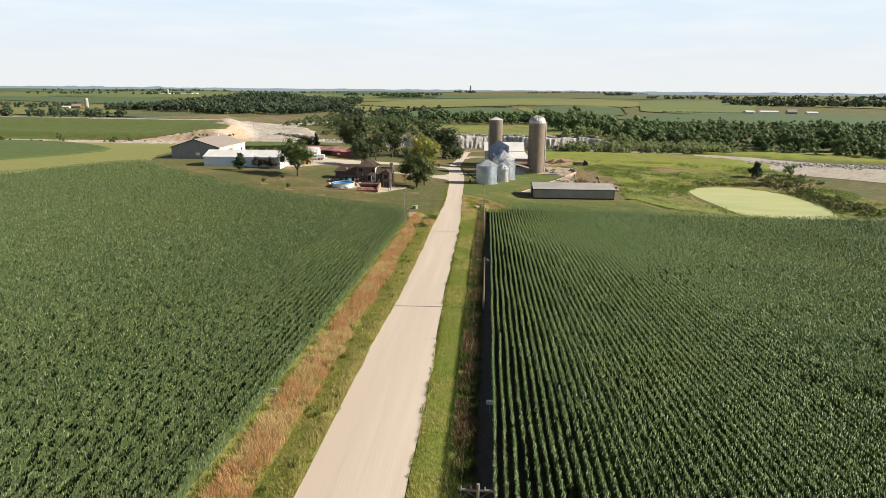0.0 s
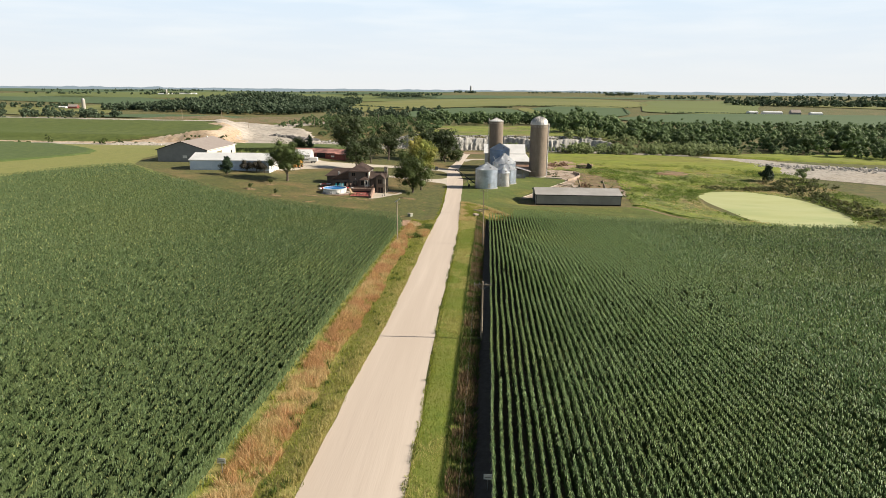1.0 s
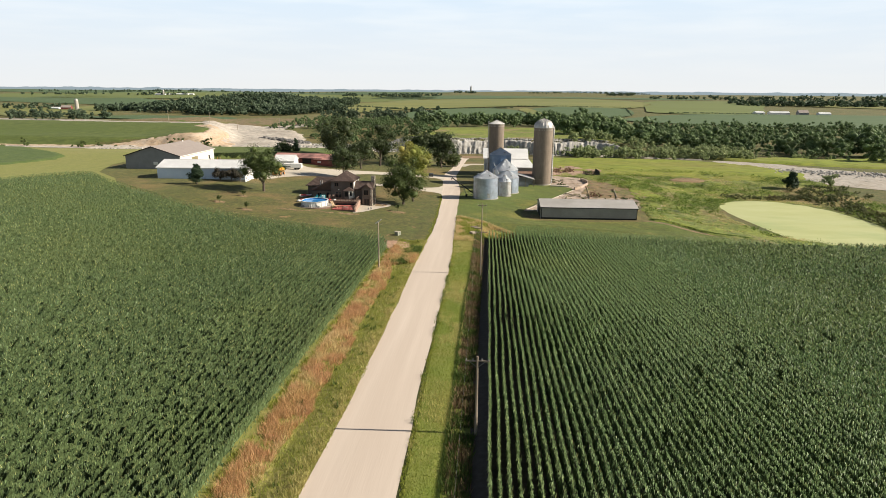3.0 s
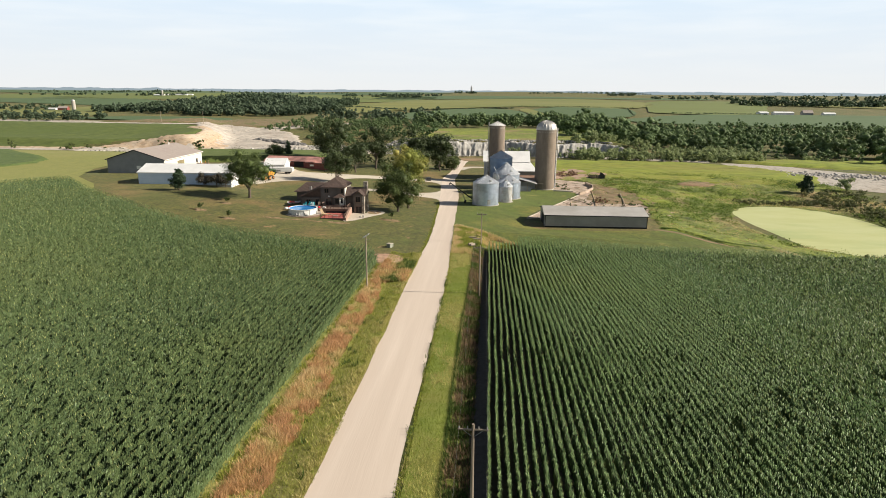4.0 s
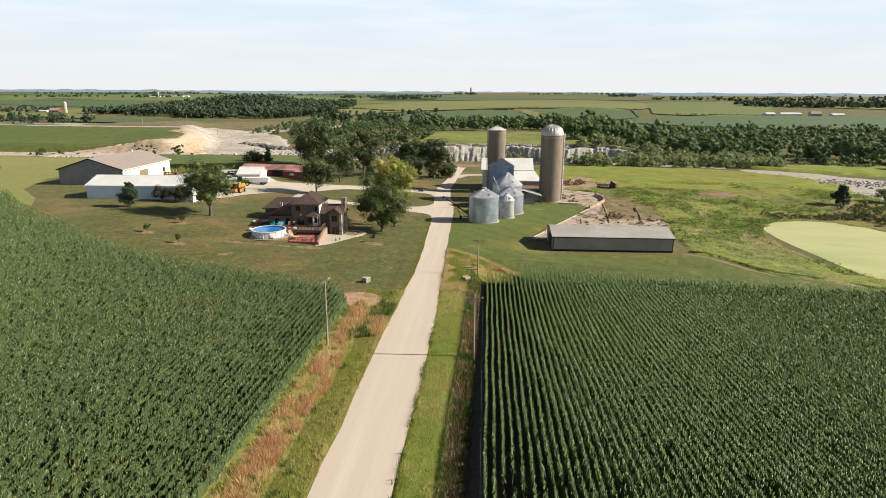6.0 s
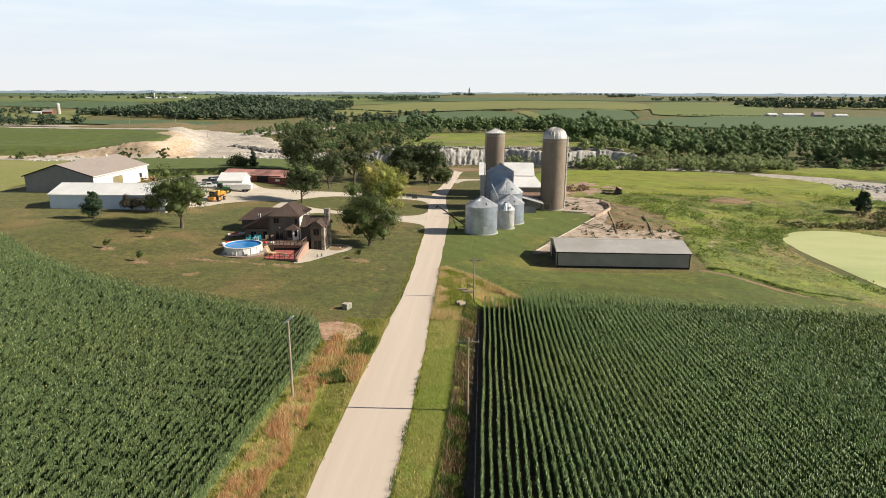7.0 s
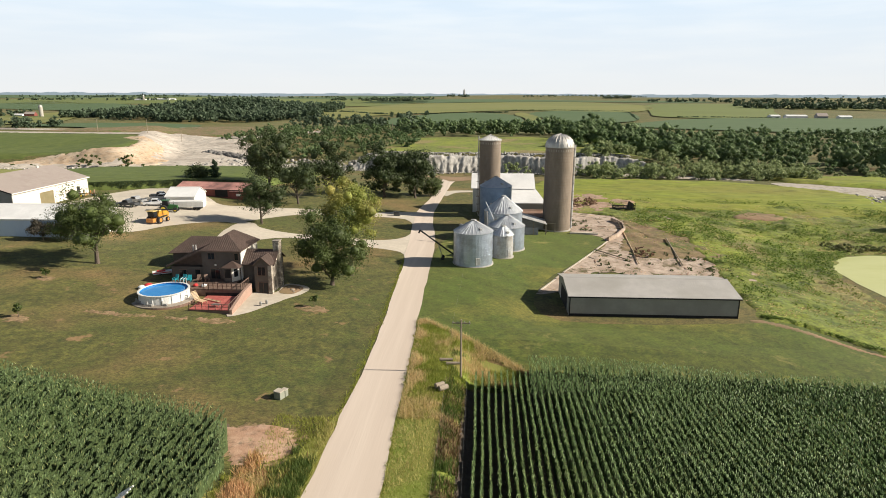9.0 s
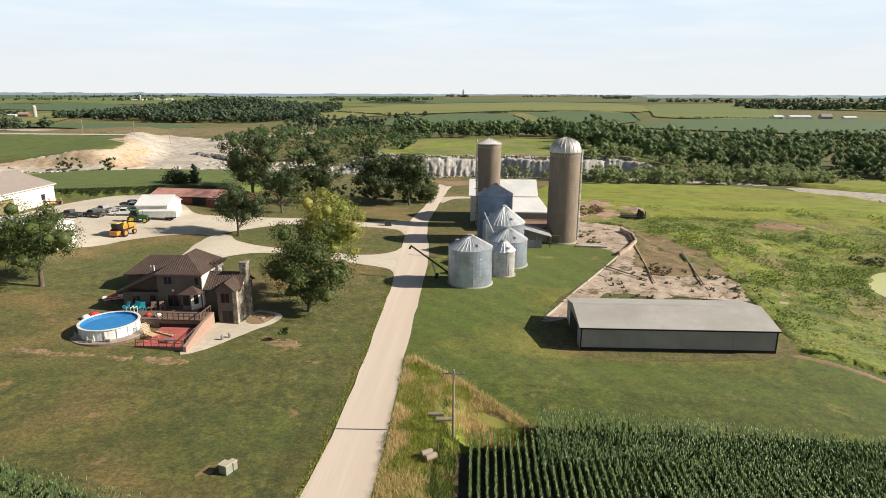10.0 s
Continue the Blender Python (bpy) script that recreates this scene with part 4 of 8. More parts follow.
def silo(x, y, r, z_rim, z_top, dome, label):
    z = gz(x, y)
    h = z_rim - z
    t = thing("silo", label, "silo", x, y, z, 0, "tower silos")
    bm = bmesh.new()
    cyl(bm, (0, 0, -.6), (0, 0, h), r, n=48)
    part("wall", bm, STAVE, t, smooth=False)
    bm = bmesh.new()
    cyl(bm, (0, 0, -.5), (0, 0, .35), r + .25, n=48)
    part("footing", bm, FOOTING, t)
    first = None
    n = int(h / .76)
    for k in range(n):
        zz = .5 + k * (h - 1.2) / n
        if first is None:
            bm = bmesh.new()
            cyl(bm, (0, 0, -.02), (0, 0, .02), r + .03, n=48, caps=False)
            first = part("hoop", bm, HOOP, t)
            first.matrix_basis = pose(0, 0, zz)
        else:
            share("hoop", first, t, pose(0, 0, zz))
    # pale marks under the rim
    bm = bmesh.new()
    box(bm, r - .02, r + .03, -.06, .06, h - 1.05, h - .5)
    mark = part("rim_mark", bm, FOOTING, t)
    for k in range(1, 36):
        share("rim_mark", mark, t, pose(0, 0, 0, 0, 0, 10 * k))
    bm = bmesh.new()
    cyl(bm, (0, 0, h - .12), (0, 0, h + .12), r + .14, n=48)
    part("rim", bm, DOME, t)
    # roof
    gores = 22
    bm = bmesh.new()
    prof = [(math.cos(u), math.sin(u)) for u in np.linspace(0, math.pi / 2 - .1, 8)] if dome else [(1.04, 0), (.1, 1)]
    rows = [[bm.verts.new(((r + .1) * a * math.cos(2 * math.pi * k / 44), (r + .1) * a * math.sin(2 * math.pi * k / 44), h + .1 + (z_top - z_rim - .15) * b)) for k in range(44)] for a, b in prof]
    for p, q in zip(rows, rows[1:]):
        for k in range(44):
            bm.faces.new((p[k], p[(k + 1) % 44], q[(k + 1) % 44], q[k]))
    bm.faces.new(rows[-1])
    roof = part("dome" if dome else "roof", bm, DOME if dome else WHITE_TRIM, t, "pale ribbed metal dome" if dome else "white shallow conical roof", smooth=dome)
    first = None
    for k in range(gores):
        if first is None:
            bm = bmesh.new()
            pts = [Vector(((r + .12) * a, 0, h + .12 + (z_top - z_rim - .15) * b)) for a, b in prof]
            for p, q in zip(pts, pts[1:]):
                cyl(bm, p, q, .05, n=4)
            first = part("roof_rib", bm, DOME, roof)
        else:
            share("roof_rib", first, roof, pose(0, 0, 0, 0, 0, 360 * k / gores))
    bm = bmesh.new()
    cyl(bm, (0, 0, z_top - z - .12), (0, 0, z_top - z + .12), .35, .15, n=12)
    part("roof_vent", bm, OLD_GALV, roof)
    if dome:
        bm = bmesh.new()
        cyl(bm, (r * .86, -.2, h + 1.0), (r * 1.02, -.25, h + 1.3), .35, n=10)
        part("dome_hatch", bm, BLACK, roof)
    # unloading chute and pipe up the side
    bm = bmesh.new()
    cyl(bm, (r + .3, 0, .4), (r + .3, 0, h + (.4 if dome else 1.2)), .42 if dome else .16, n=10)
    ob = part("chute", bm, OLD_GALV if dome else DOME, t, "dark vertical unloading chute" if dome else "pale filling pipe")
    ob.matrix_basis = pose(0, 0, 0, 0, 0, 8 if dome else 188)
    for k in range(int(h / 2.2)):
        bm = bmesh.new()
        box(bm, r - .02, r + .75, -.45, .45, 1.2 + k * 2.2, 1.26 + k * 2.2)
        ob = part("chute_bracket", bm, HOOP, t)
        ob.matrix_basis = pose(0, 0, 0, 0, 0, 8 if dome else 188)
    return t


silo(30.65, 269.8, 3.55, 11.9, 15.15, True, "tall brown concrete stave silo with pale metal dome")
silo(13.2, 288.0, 3.05, 12.15, 13.65, False, "tall brown concrete silo with white conical roof behind the bins")

# auger leaning at the near bin
t = thing("grain_auger", "dark steel grain auger leaning beside the bin", "auger", 4.6, 236.4, gz(4.6, 236.4))
bm = bmesh.new()
z0 = gz(4.6, 236.4)
cyl(bm, (1.6, -.3, .5), (-6.5, .15, -3.1 - z0), .17, n=10)
part("tube", bm, BLACK, t)
bm = bmesh.new()
cyl(bm, (-6.45, .15, -3.15 - z0), (-6.75, .17, -3.75 - z0), .19, n=8)
part("spout", bm, BLACK, t)
for s in (-.7, .7):
    bm = bmesh.new()
    cyl(bm, (-1.6, s * 1.2, .3), (-2.6, s * .1, 3.3), .05, n=6)
    part("strut", bm, STEEL, t)
    bm = bmesh.new()
    cyl(bm, (-1.6, s * 1.2 - .12, .36), (-1.6, s * 1.2 + .12, .36), .36, n=16)
    part("wheel", bm, BLACK, t)
# elevator leg pipes among the bins
t = thing("filling_spout", "thin galvanised filling spout running to the bin roof", "pipe", 12.4, 253.6, gz(12.4, 253.6))
z0 = gz(12.4, 253.6)
bm = bmesh.new()
cyl(bm, (0, 0, 0), (0, 0, 7.4), .1, n=8)
part("post", bm, STEEL, t)
bm = bmesh.new()
cyl(bm, (-.4, .9, 9.6), (1.8, -2.6, 5.4), .12, n=8)
part("pipe", bm, GALV_ROOF, t)
bm = bmesh.new()
cyl(bm, (-.1, .45, 7.35), (.05, -.05, 7.45), .14, n=8)
part("bracket", bm, STEEL, t)


# ---- sheds and barns ----
def shed(name, label, category, x, y, rz, L, W, eave, rise, wall_mats, roof_mat, over=.35, zbase=None, plinth=0.0):
    """A gable building: length L along its own x, width W along its own y, origin at the middle. wall_mats: front (-y), right (+x), back, left."""
    z = zbase if zbase is not None else gz(x, y)
    t = thing(name, label, category, x, y, z, rz)
    th = .18
    f, r, b, l = wall_mats
    for nm, m, y0, y1 in (("front_wall", f, -W / 2, -W / 2 + th), ("back_wall", b, W / 2 - th, W / 2)):
        bm = bmesh.new()
        box(bm, -L / 2, L / 2, y0, y1, -1.2, eave)
        part(nm, bm, m, t)
    g = [(-W / 2 + th + .003, -1.2), (W / 2 - th - .003, -1.2), (W / 2 - th - .003, eave), (0, eave + rise - .08), (-W / 2 + th + .003, eave)]
    for nm, m, x0, x1 in (("left_wall", l, -L / 2, -L / 2 + th), ("right_wall", r, L / 2 - th, L / 2)):
        bm = bmesh.new()
        prism(bm, g, "x", x0, x1)
        part(nm, bm, m, t)
    k = rise / (W / 2)
    for nm, s in (("roof_front", -1), ("roof_back", 1)):
        bm = bmesh.new()
        e = W / 2 + over
        slab(bm, [(-L / 2 - over, s * e, eave + .06 - over * k), (L / 2 + over, s * e, eave + .06 - over * k), (L / 2 + over, 0, eave + rise + .06), (-L / 2 - over, 0, eave + rise + .06)], .09)
        ro = part(nm, bm, roof_mat, t)
        bm = bmesh.new()
        box(bm, -L / 2 - over, L / 2 + over, s * e - .06, s * e + .06, eave - over * k - .16, eave - over * k + .03)
        part("gutter", bm, WHITE_TRIM if roof_mat is WHITE_ROOF else DARK, ro)
    bm = bmesh.new()
    prism(bm, [(-.25, eave + rise + .02), (0, eave + rise + .16), (.25, eave + rise + .02)], "x", -L / 2 - over, L / 2 + over)
    part("ridge_cap", bm, roof_mat, t)
    return t


def panel(parent, name, mat, x0, x1, y0, y1, z0, z1, label="", bevel=0.0):
    bm = bmesh.new()
    box(bm, x0, x1, y0, y1, z0, z1, bevel)
    return part(name, bm, mat, parent, label)


# the long shed by the east lawn
t = shed("long_shed", "long low grey metal machine shed with pale metal roof", "shed", 38.95, 212.6, 1.1, 27.0, 12.4, 3.55, 1.25, (GREY_SIDING,) * 4, GREY_ROOF, .3, -10.35)
panel(t, "base_band", DARK, -13.45, 13.45, -6.26, -6.203, -1.0, .55, "dark band along the foot of the wall")
panel(t, "corner_trim", DARK, -13.54, -13.38, -6.28, -6.12, -.9, 3.5)
panel(t, "corner_trim", DARK, 13.38, 13.54, -6.28, -6.12, -.9, 3.5)
# the doorway's inner shade is a dark panel on the closed wall
panel(t, "doorway", DARK, -13.53, -13.502, -3.5, 3.0, -.4, 2.9, "dark panel painted as the shade of an open doorway")
panel(t, "door_post", WHITE_TRIM, -13.58, -13.535, 3.0, 3.25, -.4, 2.6)
for k in range(1, 9):
    panel(t, "siding_seam", GREY_SIDING, -13.5 + k * 3.0, -13.44 + k * 3.0, -6.225, -6.203, .6, 3.35)

# white shed; its front siding is tinted blue for skylight in shade
t = shed("white_shed", "long white metal shed beside the lawn trees", "shed", -84.3, 232.8, 3.2, 29.0, 12.5, 4.0, 1.9, (WHITE_SKY_TINT, WHITE_METAL, WHITE_METAL, WHITE_METAL), WHITE_ROOF, .3, -3.95)
panel(t, "sliding_door", WHITE_TRIM, 14.52, 14.60, -3, 3, -.2, 3.6)
panel(t, "foot_trim", GREY_SIDING, -14.4, 14.4, -6.28, -6.255, -.8, .25)
panel(t, "fascia", WHITE_TRIM, -14.6, 14.6, -6.64, -6.57, 3.72, 3.98)



def hall(x, y, rz, W, D, eave, rise):
    """Gable front towards -y, ridge along y."""
    z = -3.9
    t = thing("machine_hall", "large slate-grey machine hall with taupe metal roof and cream side wall", "machine hall", x, y, z, rz)
    g = [(-W / 2, -1.4), (W / 2, -1.4), (W / 2, eave), (0, eave + rise - .08), (-W / 2, eave)]
    bm = bmesh.new()
    prism(bm, g, "y", 0, .2)
    part("front_wall", bm, SLATE_SIDING, t)
    top = eave + rise - .08
    at = eave + (top - eave) * (1 - 7 / (W / 2))
    bm = bmesh.new()
    prism(bm, [(-W / 2, -1.4), (-7, -1.4), (-7, at), (-W / 2, eave)], "y", D - .2, D)
    prism(bm, [(0, -1.4), (W / 2, -1.4), (W / 2, eave), (0, top)], "y", D - .2, D)
    prism(bm, [(-7, 3.9), (0, 3.9), (0, top), (-7, at)], "y", D - .2, D)
    part("back_wall", bm, CREAM, t)
    # side walls with an open bay; added tan panels stand for sunlit grass beyond
    for nm, x0, x1 in (("left_wall", -W / 2, -W / 2 + .2), ("right_wall", W / 2 - .2, W / 2)):
        bm = bmesh.new()
        box(bm, x0, x1, .203, 10, -1.4, eave - .02)
        box(bm, x0, x1, 15.5, D - .203, -1.4, eave - .02)
        box(bm, x0, x1, 10, 15.5, 3.4, eave - .02)
        wall = part(nm, bm, CREAM, t)
        if nm == "right_wall":
            bm = bmesh.new()
            box(bm, W / 2 - .05, W / 2 + .03, 25.5, 27, 1.1, 2.6)
            part("window", bm, DARK, wall)
        bm = bmesh.new()
        box(bm, x0 + .05, x1 - .05, 10.003, 15.497, -1.4, 3.4)
        part("sliding_door", bm, TAN_BAY, wall, "tan panel added for the sunlit grass seen through the open bay")
        bm = bmesh.new()
        box(bm, x0 - .04, x1 + .04, 9.8, 15.7, 3.4, 3.6)
        part("lintel", bm, WHITE_TRIM, wall)
    o = .5
    k = rise / (W / 2)
    for nm, s in (("roof_west", -1), ("roof_east", 1)):
        bm = bmesh.new()
        slab(bm, [(s * (W / 2 + o), -o, eave + .08 - o * k), (s * (W / 2 + o), D + o, eave + .08 - o * k), (0, D + o, eave + rise + .08), (0, -o, eave + rise + .08)], .12)
        ro = part(nm, bm, TAUPE_ROOF, t)
        bm = bmesh.new()
        slab(bm, [(s * (W / 2 + o), -o - .06, eave + .1 - o * k), (s * (W / 2 + o), -o, eave + .1 - o * k), (0, -o, eave + rise + .1), (0, -o - .06, eave + rise + .1)], .3)
        part("barge_board", bm, DARK, ro)
        bm = bmesh.new()
        box(bm, s * (W / 2 + o) - .06, s * (W / 2 + o) + .06, -o, D + o, eave - o * k - .15, eave - o * k + .05)
        part("gutter", bm, WHITE_TRIM, ro)
    for yy in (D * .8,):
        bm = bmesh.new()
        cyl(bm, (.3, yy, eave + rise - .3), (.3, yy, eave + rise + .4), .26, n=12)
        cyl(bm, (.3, yy, eave + rise + .4), (.3, yy, eave + rise + .55), .36, .16, n=12)
        part("roof_vent", bm, WHITE_TRIM, t)
    bm = bmesh.new()
    box(bm, .2, 1.9, -.06, .02, 1.5, 2.6)
    part("wall_sign", bm, WHITE_TRIM, t, "pale sign panel on the gable")


hall(-114.2, 251.5, 2.0, 20.5, 31, 4.9, 3.3)

# white garage and red-brown shop in the yard
t = shed("yard_garage", "white metal garage with white roof in the gravel yard", "garage", -71.0, 274.0, 6, 7.6, 9.0, 2.7, 1.8, (WHITE_METAL,) * 4, WHITE_ROOF, .3)
panel(t, "garage_door", WHITE_TRIM, -3.0, 1.0, -4.56, -4.503, .05, 2.4)
t = shed("red_shop", "long barn-red workshop with red-brown roof behind the yard", "workshop", -70.0, 291.2, -6, 21, 8.5, 2.3, 1.3, (RED_WALL,) * 4, RED_ROOF, .5)
# dark panel on the wall paints the shade of the bay
panel(t, "doorway", DARK, 2.0, 6.0, -4.30, -4.253, 0, 2.1, "dark panel painted as the shade of an open bay")
t = shed("red_wing", "small barn-red wing with red-brown gable roof", "workshop", -58.6, 290.3, -6, 8, 9.6, 2.7, 1.6, (RED_WALL,) * 4, RED_ROOF, .5)
panel(t, "window", WHITE_TRIM, -2.6, -1.0, -4.85, -4.803, 1.2, 1.9)

# white barn behind the silos
t = thing("barn", "white two-level metal barn with wide pale roofs behind the bins", "barn", 17.5, 300, gz(17.5, 300))
z0 = gz(17.5, 300)
E_, R_, WE, WT = -2.25 - z0, 1.15 - z0, -4.6 - z0, -2.3 - z0
for nm, y0, y1 in (("front_wall", -7, -6.8), ("back_wall", 6.8, 7)):
    panel(t, nm, WHITE_METAL, -9.2, 9.2, y0, y1, -1.5, E_)
for nm, x0, x1 in (("left_wall", -9.2, -9.0), ("right_wall", 9.0, 9.2)):
    bm = bmesh.new()
    prism(bm, [(-6.797, -1.5), (6.797, -1.5), (6.797, E_), (0, R_ - .1), (-6.797, E_)], "x", x0, x1)
    part(nm, bm, WHITE_METAL, t)
for nm, s in (("roof_front", -1), ("roof_back", 1)):
    bm = bmesh.new()
    slab(bm, [(-9.7, s * 7.5, E_ - .2), (9.4, s * 7.5, E_ - .2), (9.4, 0, R_ + .05), (-9.7, 0, R_ + .05)], .12)
    part(nm, bm, WHITE_ROOF, t)
for nm, x0, x1, y0, y1 in (("wing_front_wall", -1, 11.2, -19, -18.8), ("wing_left_wall", -1, -.8, -18.797, -7.003), ("wing_right_wall", 11.0, 11.2, -18.797, -7.003)):
    # grey siding on the wing's front puts its shade into the colour
    panel(t, nm, WHITE_METAL if "front" not in nm else GREY_SIDING, x0, x1, y0, y1, -1.5, WE - .12)
bm = bmesh.new()
slab(bm, [(-1.4, -19.5, WE), (11.6, -19.5, WE), (9.6, -7.02, WT - .35), (-1.4, -7.02, WT - .35)], .12)
part("wing_roof", bm, WHITE_ROOF, t)
panel(t, "fascia", WHITE_TRIM, -1.4, 11.6, -19.58, -19.5, WE - .3, WE - .02)

# lean-to beside the silo
t = thing("lean_to", "dark open lean-to shed with sloping steel roof beside the silo", "shed", 24.2, 265.5, gz(24.2, 265.5))
z0 = gz(24.2, 265.5)
bm = bmesh.new()
slab(bm, [(-3.3, -3.4, -5.0 - z0), (3.3, -3.4, -6.8 - z0), (3.3, 3.4, -6.8 - z0), (-3.3, 3.4, -5.0 - z0)], .1)
part("roof", bm, OLD_GALV, t)
panel(t, "back_wall", GREY_SIDING, -3.1, 3.1, 3.0, 3.15, -.3, -6.95 - z0)
for px in (-3.0, 0, 3.0):
    panel(t, "post", WOOD, px - .08, px + .08, -3.2, -3.04, -.3, -5.3 - z0 - (px + 3) * .27)
panel(t, "front_panel", SLATE_SIDING, -2.9, 1.2, -3.0, -2.9, -.3, 1.9)
t = thing("gate_frame", "weathered timber gate frame by the silo", "gate", 28.9, 264.6, gz(28.9, 264.6))
for px in (-1.2, .9):
    panel(t, "post", WOOD, px - .07, px + .07, -.07, .07, -.2, 2.7)
panel(t, "top_rail", WOOD, -1.35, 1.05, -.05, .05, 2.55, 2.7)
t = shed("rusty_shed", "low shed with rusty red-brown roof behind the bins", "shed", 24.4, 274.6, 0, 6.6, 5.4, 2.9, 1.3, (RUST,) * 4, RUST, .25)


# ---- utility poles and lines ----
def pole(x, y, top, label, arm=True, lamp=False):
    z = gz(x, y)
    t = thing("utility_pole", label, "utility pole", x, y, z, 0, "roadside utility poles")
    h = top - z
    bm = bmesh.new()
    cyl(bm, (0, 0, -.5), (0, 0, h), .15, .10, n=10)
    part("post", bm, WOOD, t)
    if arm:
        bm = bmesh.new()
        box(bm, -1.1, 1.1, -.06, .06, h - .5, h - .37, .015)
        part("crossarm", bm, WOOD, t)
        for px in (-1.0, -.4, .4, 1.0):
            bm = bmesh.new()
            cyl(bm, (px, 0, h - .37), (px, 0, h - .18), .05, .035, n=8)
            part("insulator", bm, STEEL, t)
        for s in (-1, 1):
            bm = bmesh.new()
            cyl(bm, (s * .75, .07, h - .5), (0, .07, h - 1.1), .02, n=5)
            part("brace", bm, STEEL, t)
    if lamp:
        bm = bmesh.new()
        cyl(bm, (-.1, 0, h - .75), (.75, 0, h - .45), .03, n=6)
        cyl(bm, (0, -.35, h - .1), (0, .35, h - .1), .04, n=6)
        part("bracket", bm, STEEL, t)
        for py_ in (-.3, 0, .3):
            bm = bmesh.new()
            box(bm, -.62, .62, -.055, .055, -.05, .05, .02, pose(.05, py_, h + .05, 0, -34, 0))
            part("lamp_tube", bm, WHITE_TRIM, t)
    return t


POLES = [(9.5, 31, 2.9), (9.5, 83.4, 2.3), (9.1, 140.4, .9), (8.85, 180.2, -1.5)]
for px, py_, top in POLES:
    pole(px, py_, top, "weathered wooden utility pole with a crossarm in the ditch")
pole(-9.85, 141.5, 1.75, "grey wooden pole with slanted white lamp tubes at the field corner", False, True)
pole(10.2, 305.5, -3.6, "short wooden pole beside the barn", False)


def wire(p, q, sag, label="thin sagging overhead wire"):
    cu = bpy.data.curves.new("overhead_wire", "CURVE")
    cu.dimensions, cu.bevel_depth, cu.bevel_resolution = "3D", .003, 1
    s = cu.splines.new("POLY")
    s.points.add(14)
    for k in range(15):
        u = k / 14
        s.points[k].co = (*(Vector(p).lerp(Vector(q), u) - Vector((0, 0, 4 * sag * u * (1 - u)))), 1)
    cu.materials.append(CABLE)
    tagged(new("overhead_wire", cu), label, "wire", "overhead wires")


for (x0, y0, t0), (x1, y1, t1) in zip([(9.5, -24, 4.5)] + POLES, POLES):
    for off in (-1.0, 1.0):
        wire((x0 + off, y0, t0 - .17), (x1 + off, y1, t1 - .17), .7)
wire((7.85, 180.2, -1.67), (10.2, 305.5, -3.7), 1.0)
# ---- house ----
HOUSE_WALL = material("house_siding", (.112, .090, .074), (.140, .113, .094), .9, (.10, .080, .066), .3, .8, 0, .2, ribs=("Z", 5))
TILE_ROOF = material("brown_tile_roof", (.070, .045, .036), (.098, .064, .052), 1.4, (.060, .040, .032), .4, .7, 0, .2, 4, obj=.12)
BRICK = material("pink_brick_wall", (.30, .195, .15), (.38, .26, .205), 2.5, (.36, .23, .18), .5, .9, 0, .3, 9)
DARK_BRICK = material("dark_brick_wall", (.16, .095, .07), (.24, .15, .11), 3.0, (.13, .085, .065), .6, .9, 0, .4, 9)
PAVING = material("paved_base", (.30, .255, .21), (.38, .33, .28), 1.5, (.24, .20, .165), .4, .9, 0, .3, 6)
STONE = material("chimney_stone", (.20, .165, .13), (.44, .40, .34), 2.2, (.14, .11, .09), .9, .9, 0, .6, 4, obj=.35)
DECK_BROWN = material("brown_deck", (.13, .085, .065), (.18, .12, .09), 1.5, rough=.8, obj=.12)
DECK_RED = material("red_deck_boards", (.40, .10, .085), (.48, .14, .115), 1.2, (.36, .09, .08), .4, .75, obj=.12)
POOL_WALL = material("pool_wall_white", (.68, .68, .66), (.75, .75, .73), 1.2, (.62, .62, .6), .5, .5)
POOL_LINER = material("pool_liner_blue", (.03, .20, .52), (.04, .24, .58), 1, rough=.4)
WATER = material("pool_water", (.03, .22, .56), (.04, .26, .62), .8, rough=.06, bump=.08, bscale=2.5, spec=.6)
TEAL = material("teal_plastic", (.02, .30, .36), (.03, .36, .42), 2, rough=.5)
RED_CLOTH = material("red_fabric", (.55, .03, .03), (.62, .05, .05), 2, rough=.8)
FABRIC_WHITE = material("white_fabric", (.68, .67, .65), (.74, .73, .71), 2, rough=.85)

HX, HY, HZ = -31.0, 207.0, -7.35
t = thing("house", "two-storey brown house with tiled hip roof and stone chimney", "house", HX, HY, HZ)
fl = 1.75  # main floor above the ground outside


def hw(name, x0, x1, y0, y1, z0, z1, mat=None, label=""):
    return panel(t, name, mat or HOUSE_WALL, x0, x1, y0, y1, z0, z1, label)


# main block, low wing under the catslide, garage wing, east wing (local: x east, y away from the road bend)
main = hw("main_wall", -4.6, 2.1, .0, 7.6, -.8, 6.6)
hw("main_side_siding", 2.103, 2.14, 0.06, 7.6, 2.0, 6.5, CREAM, "sunlit cream side wall")
low = hw("low_wall", -10.2, -4.603, .35, 8.3, -.8, 3.75)
hw("garage_wall", -14.0, -4.8, 8.4, 15.6, -.8, 4.0)
east = hw("east_wall", 2.143, 7.4, .6, 5.5, -.8, 4.6)


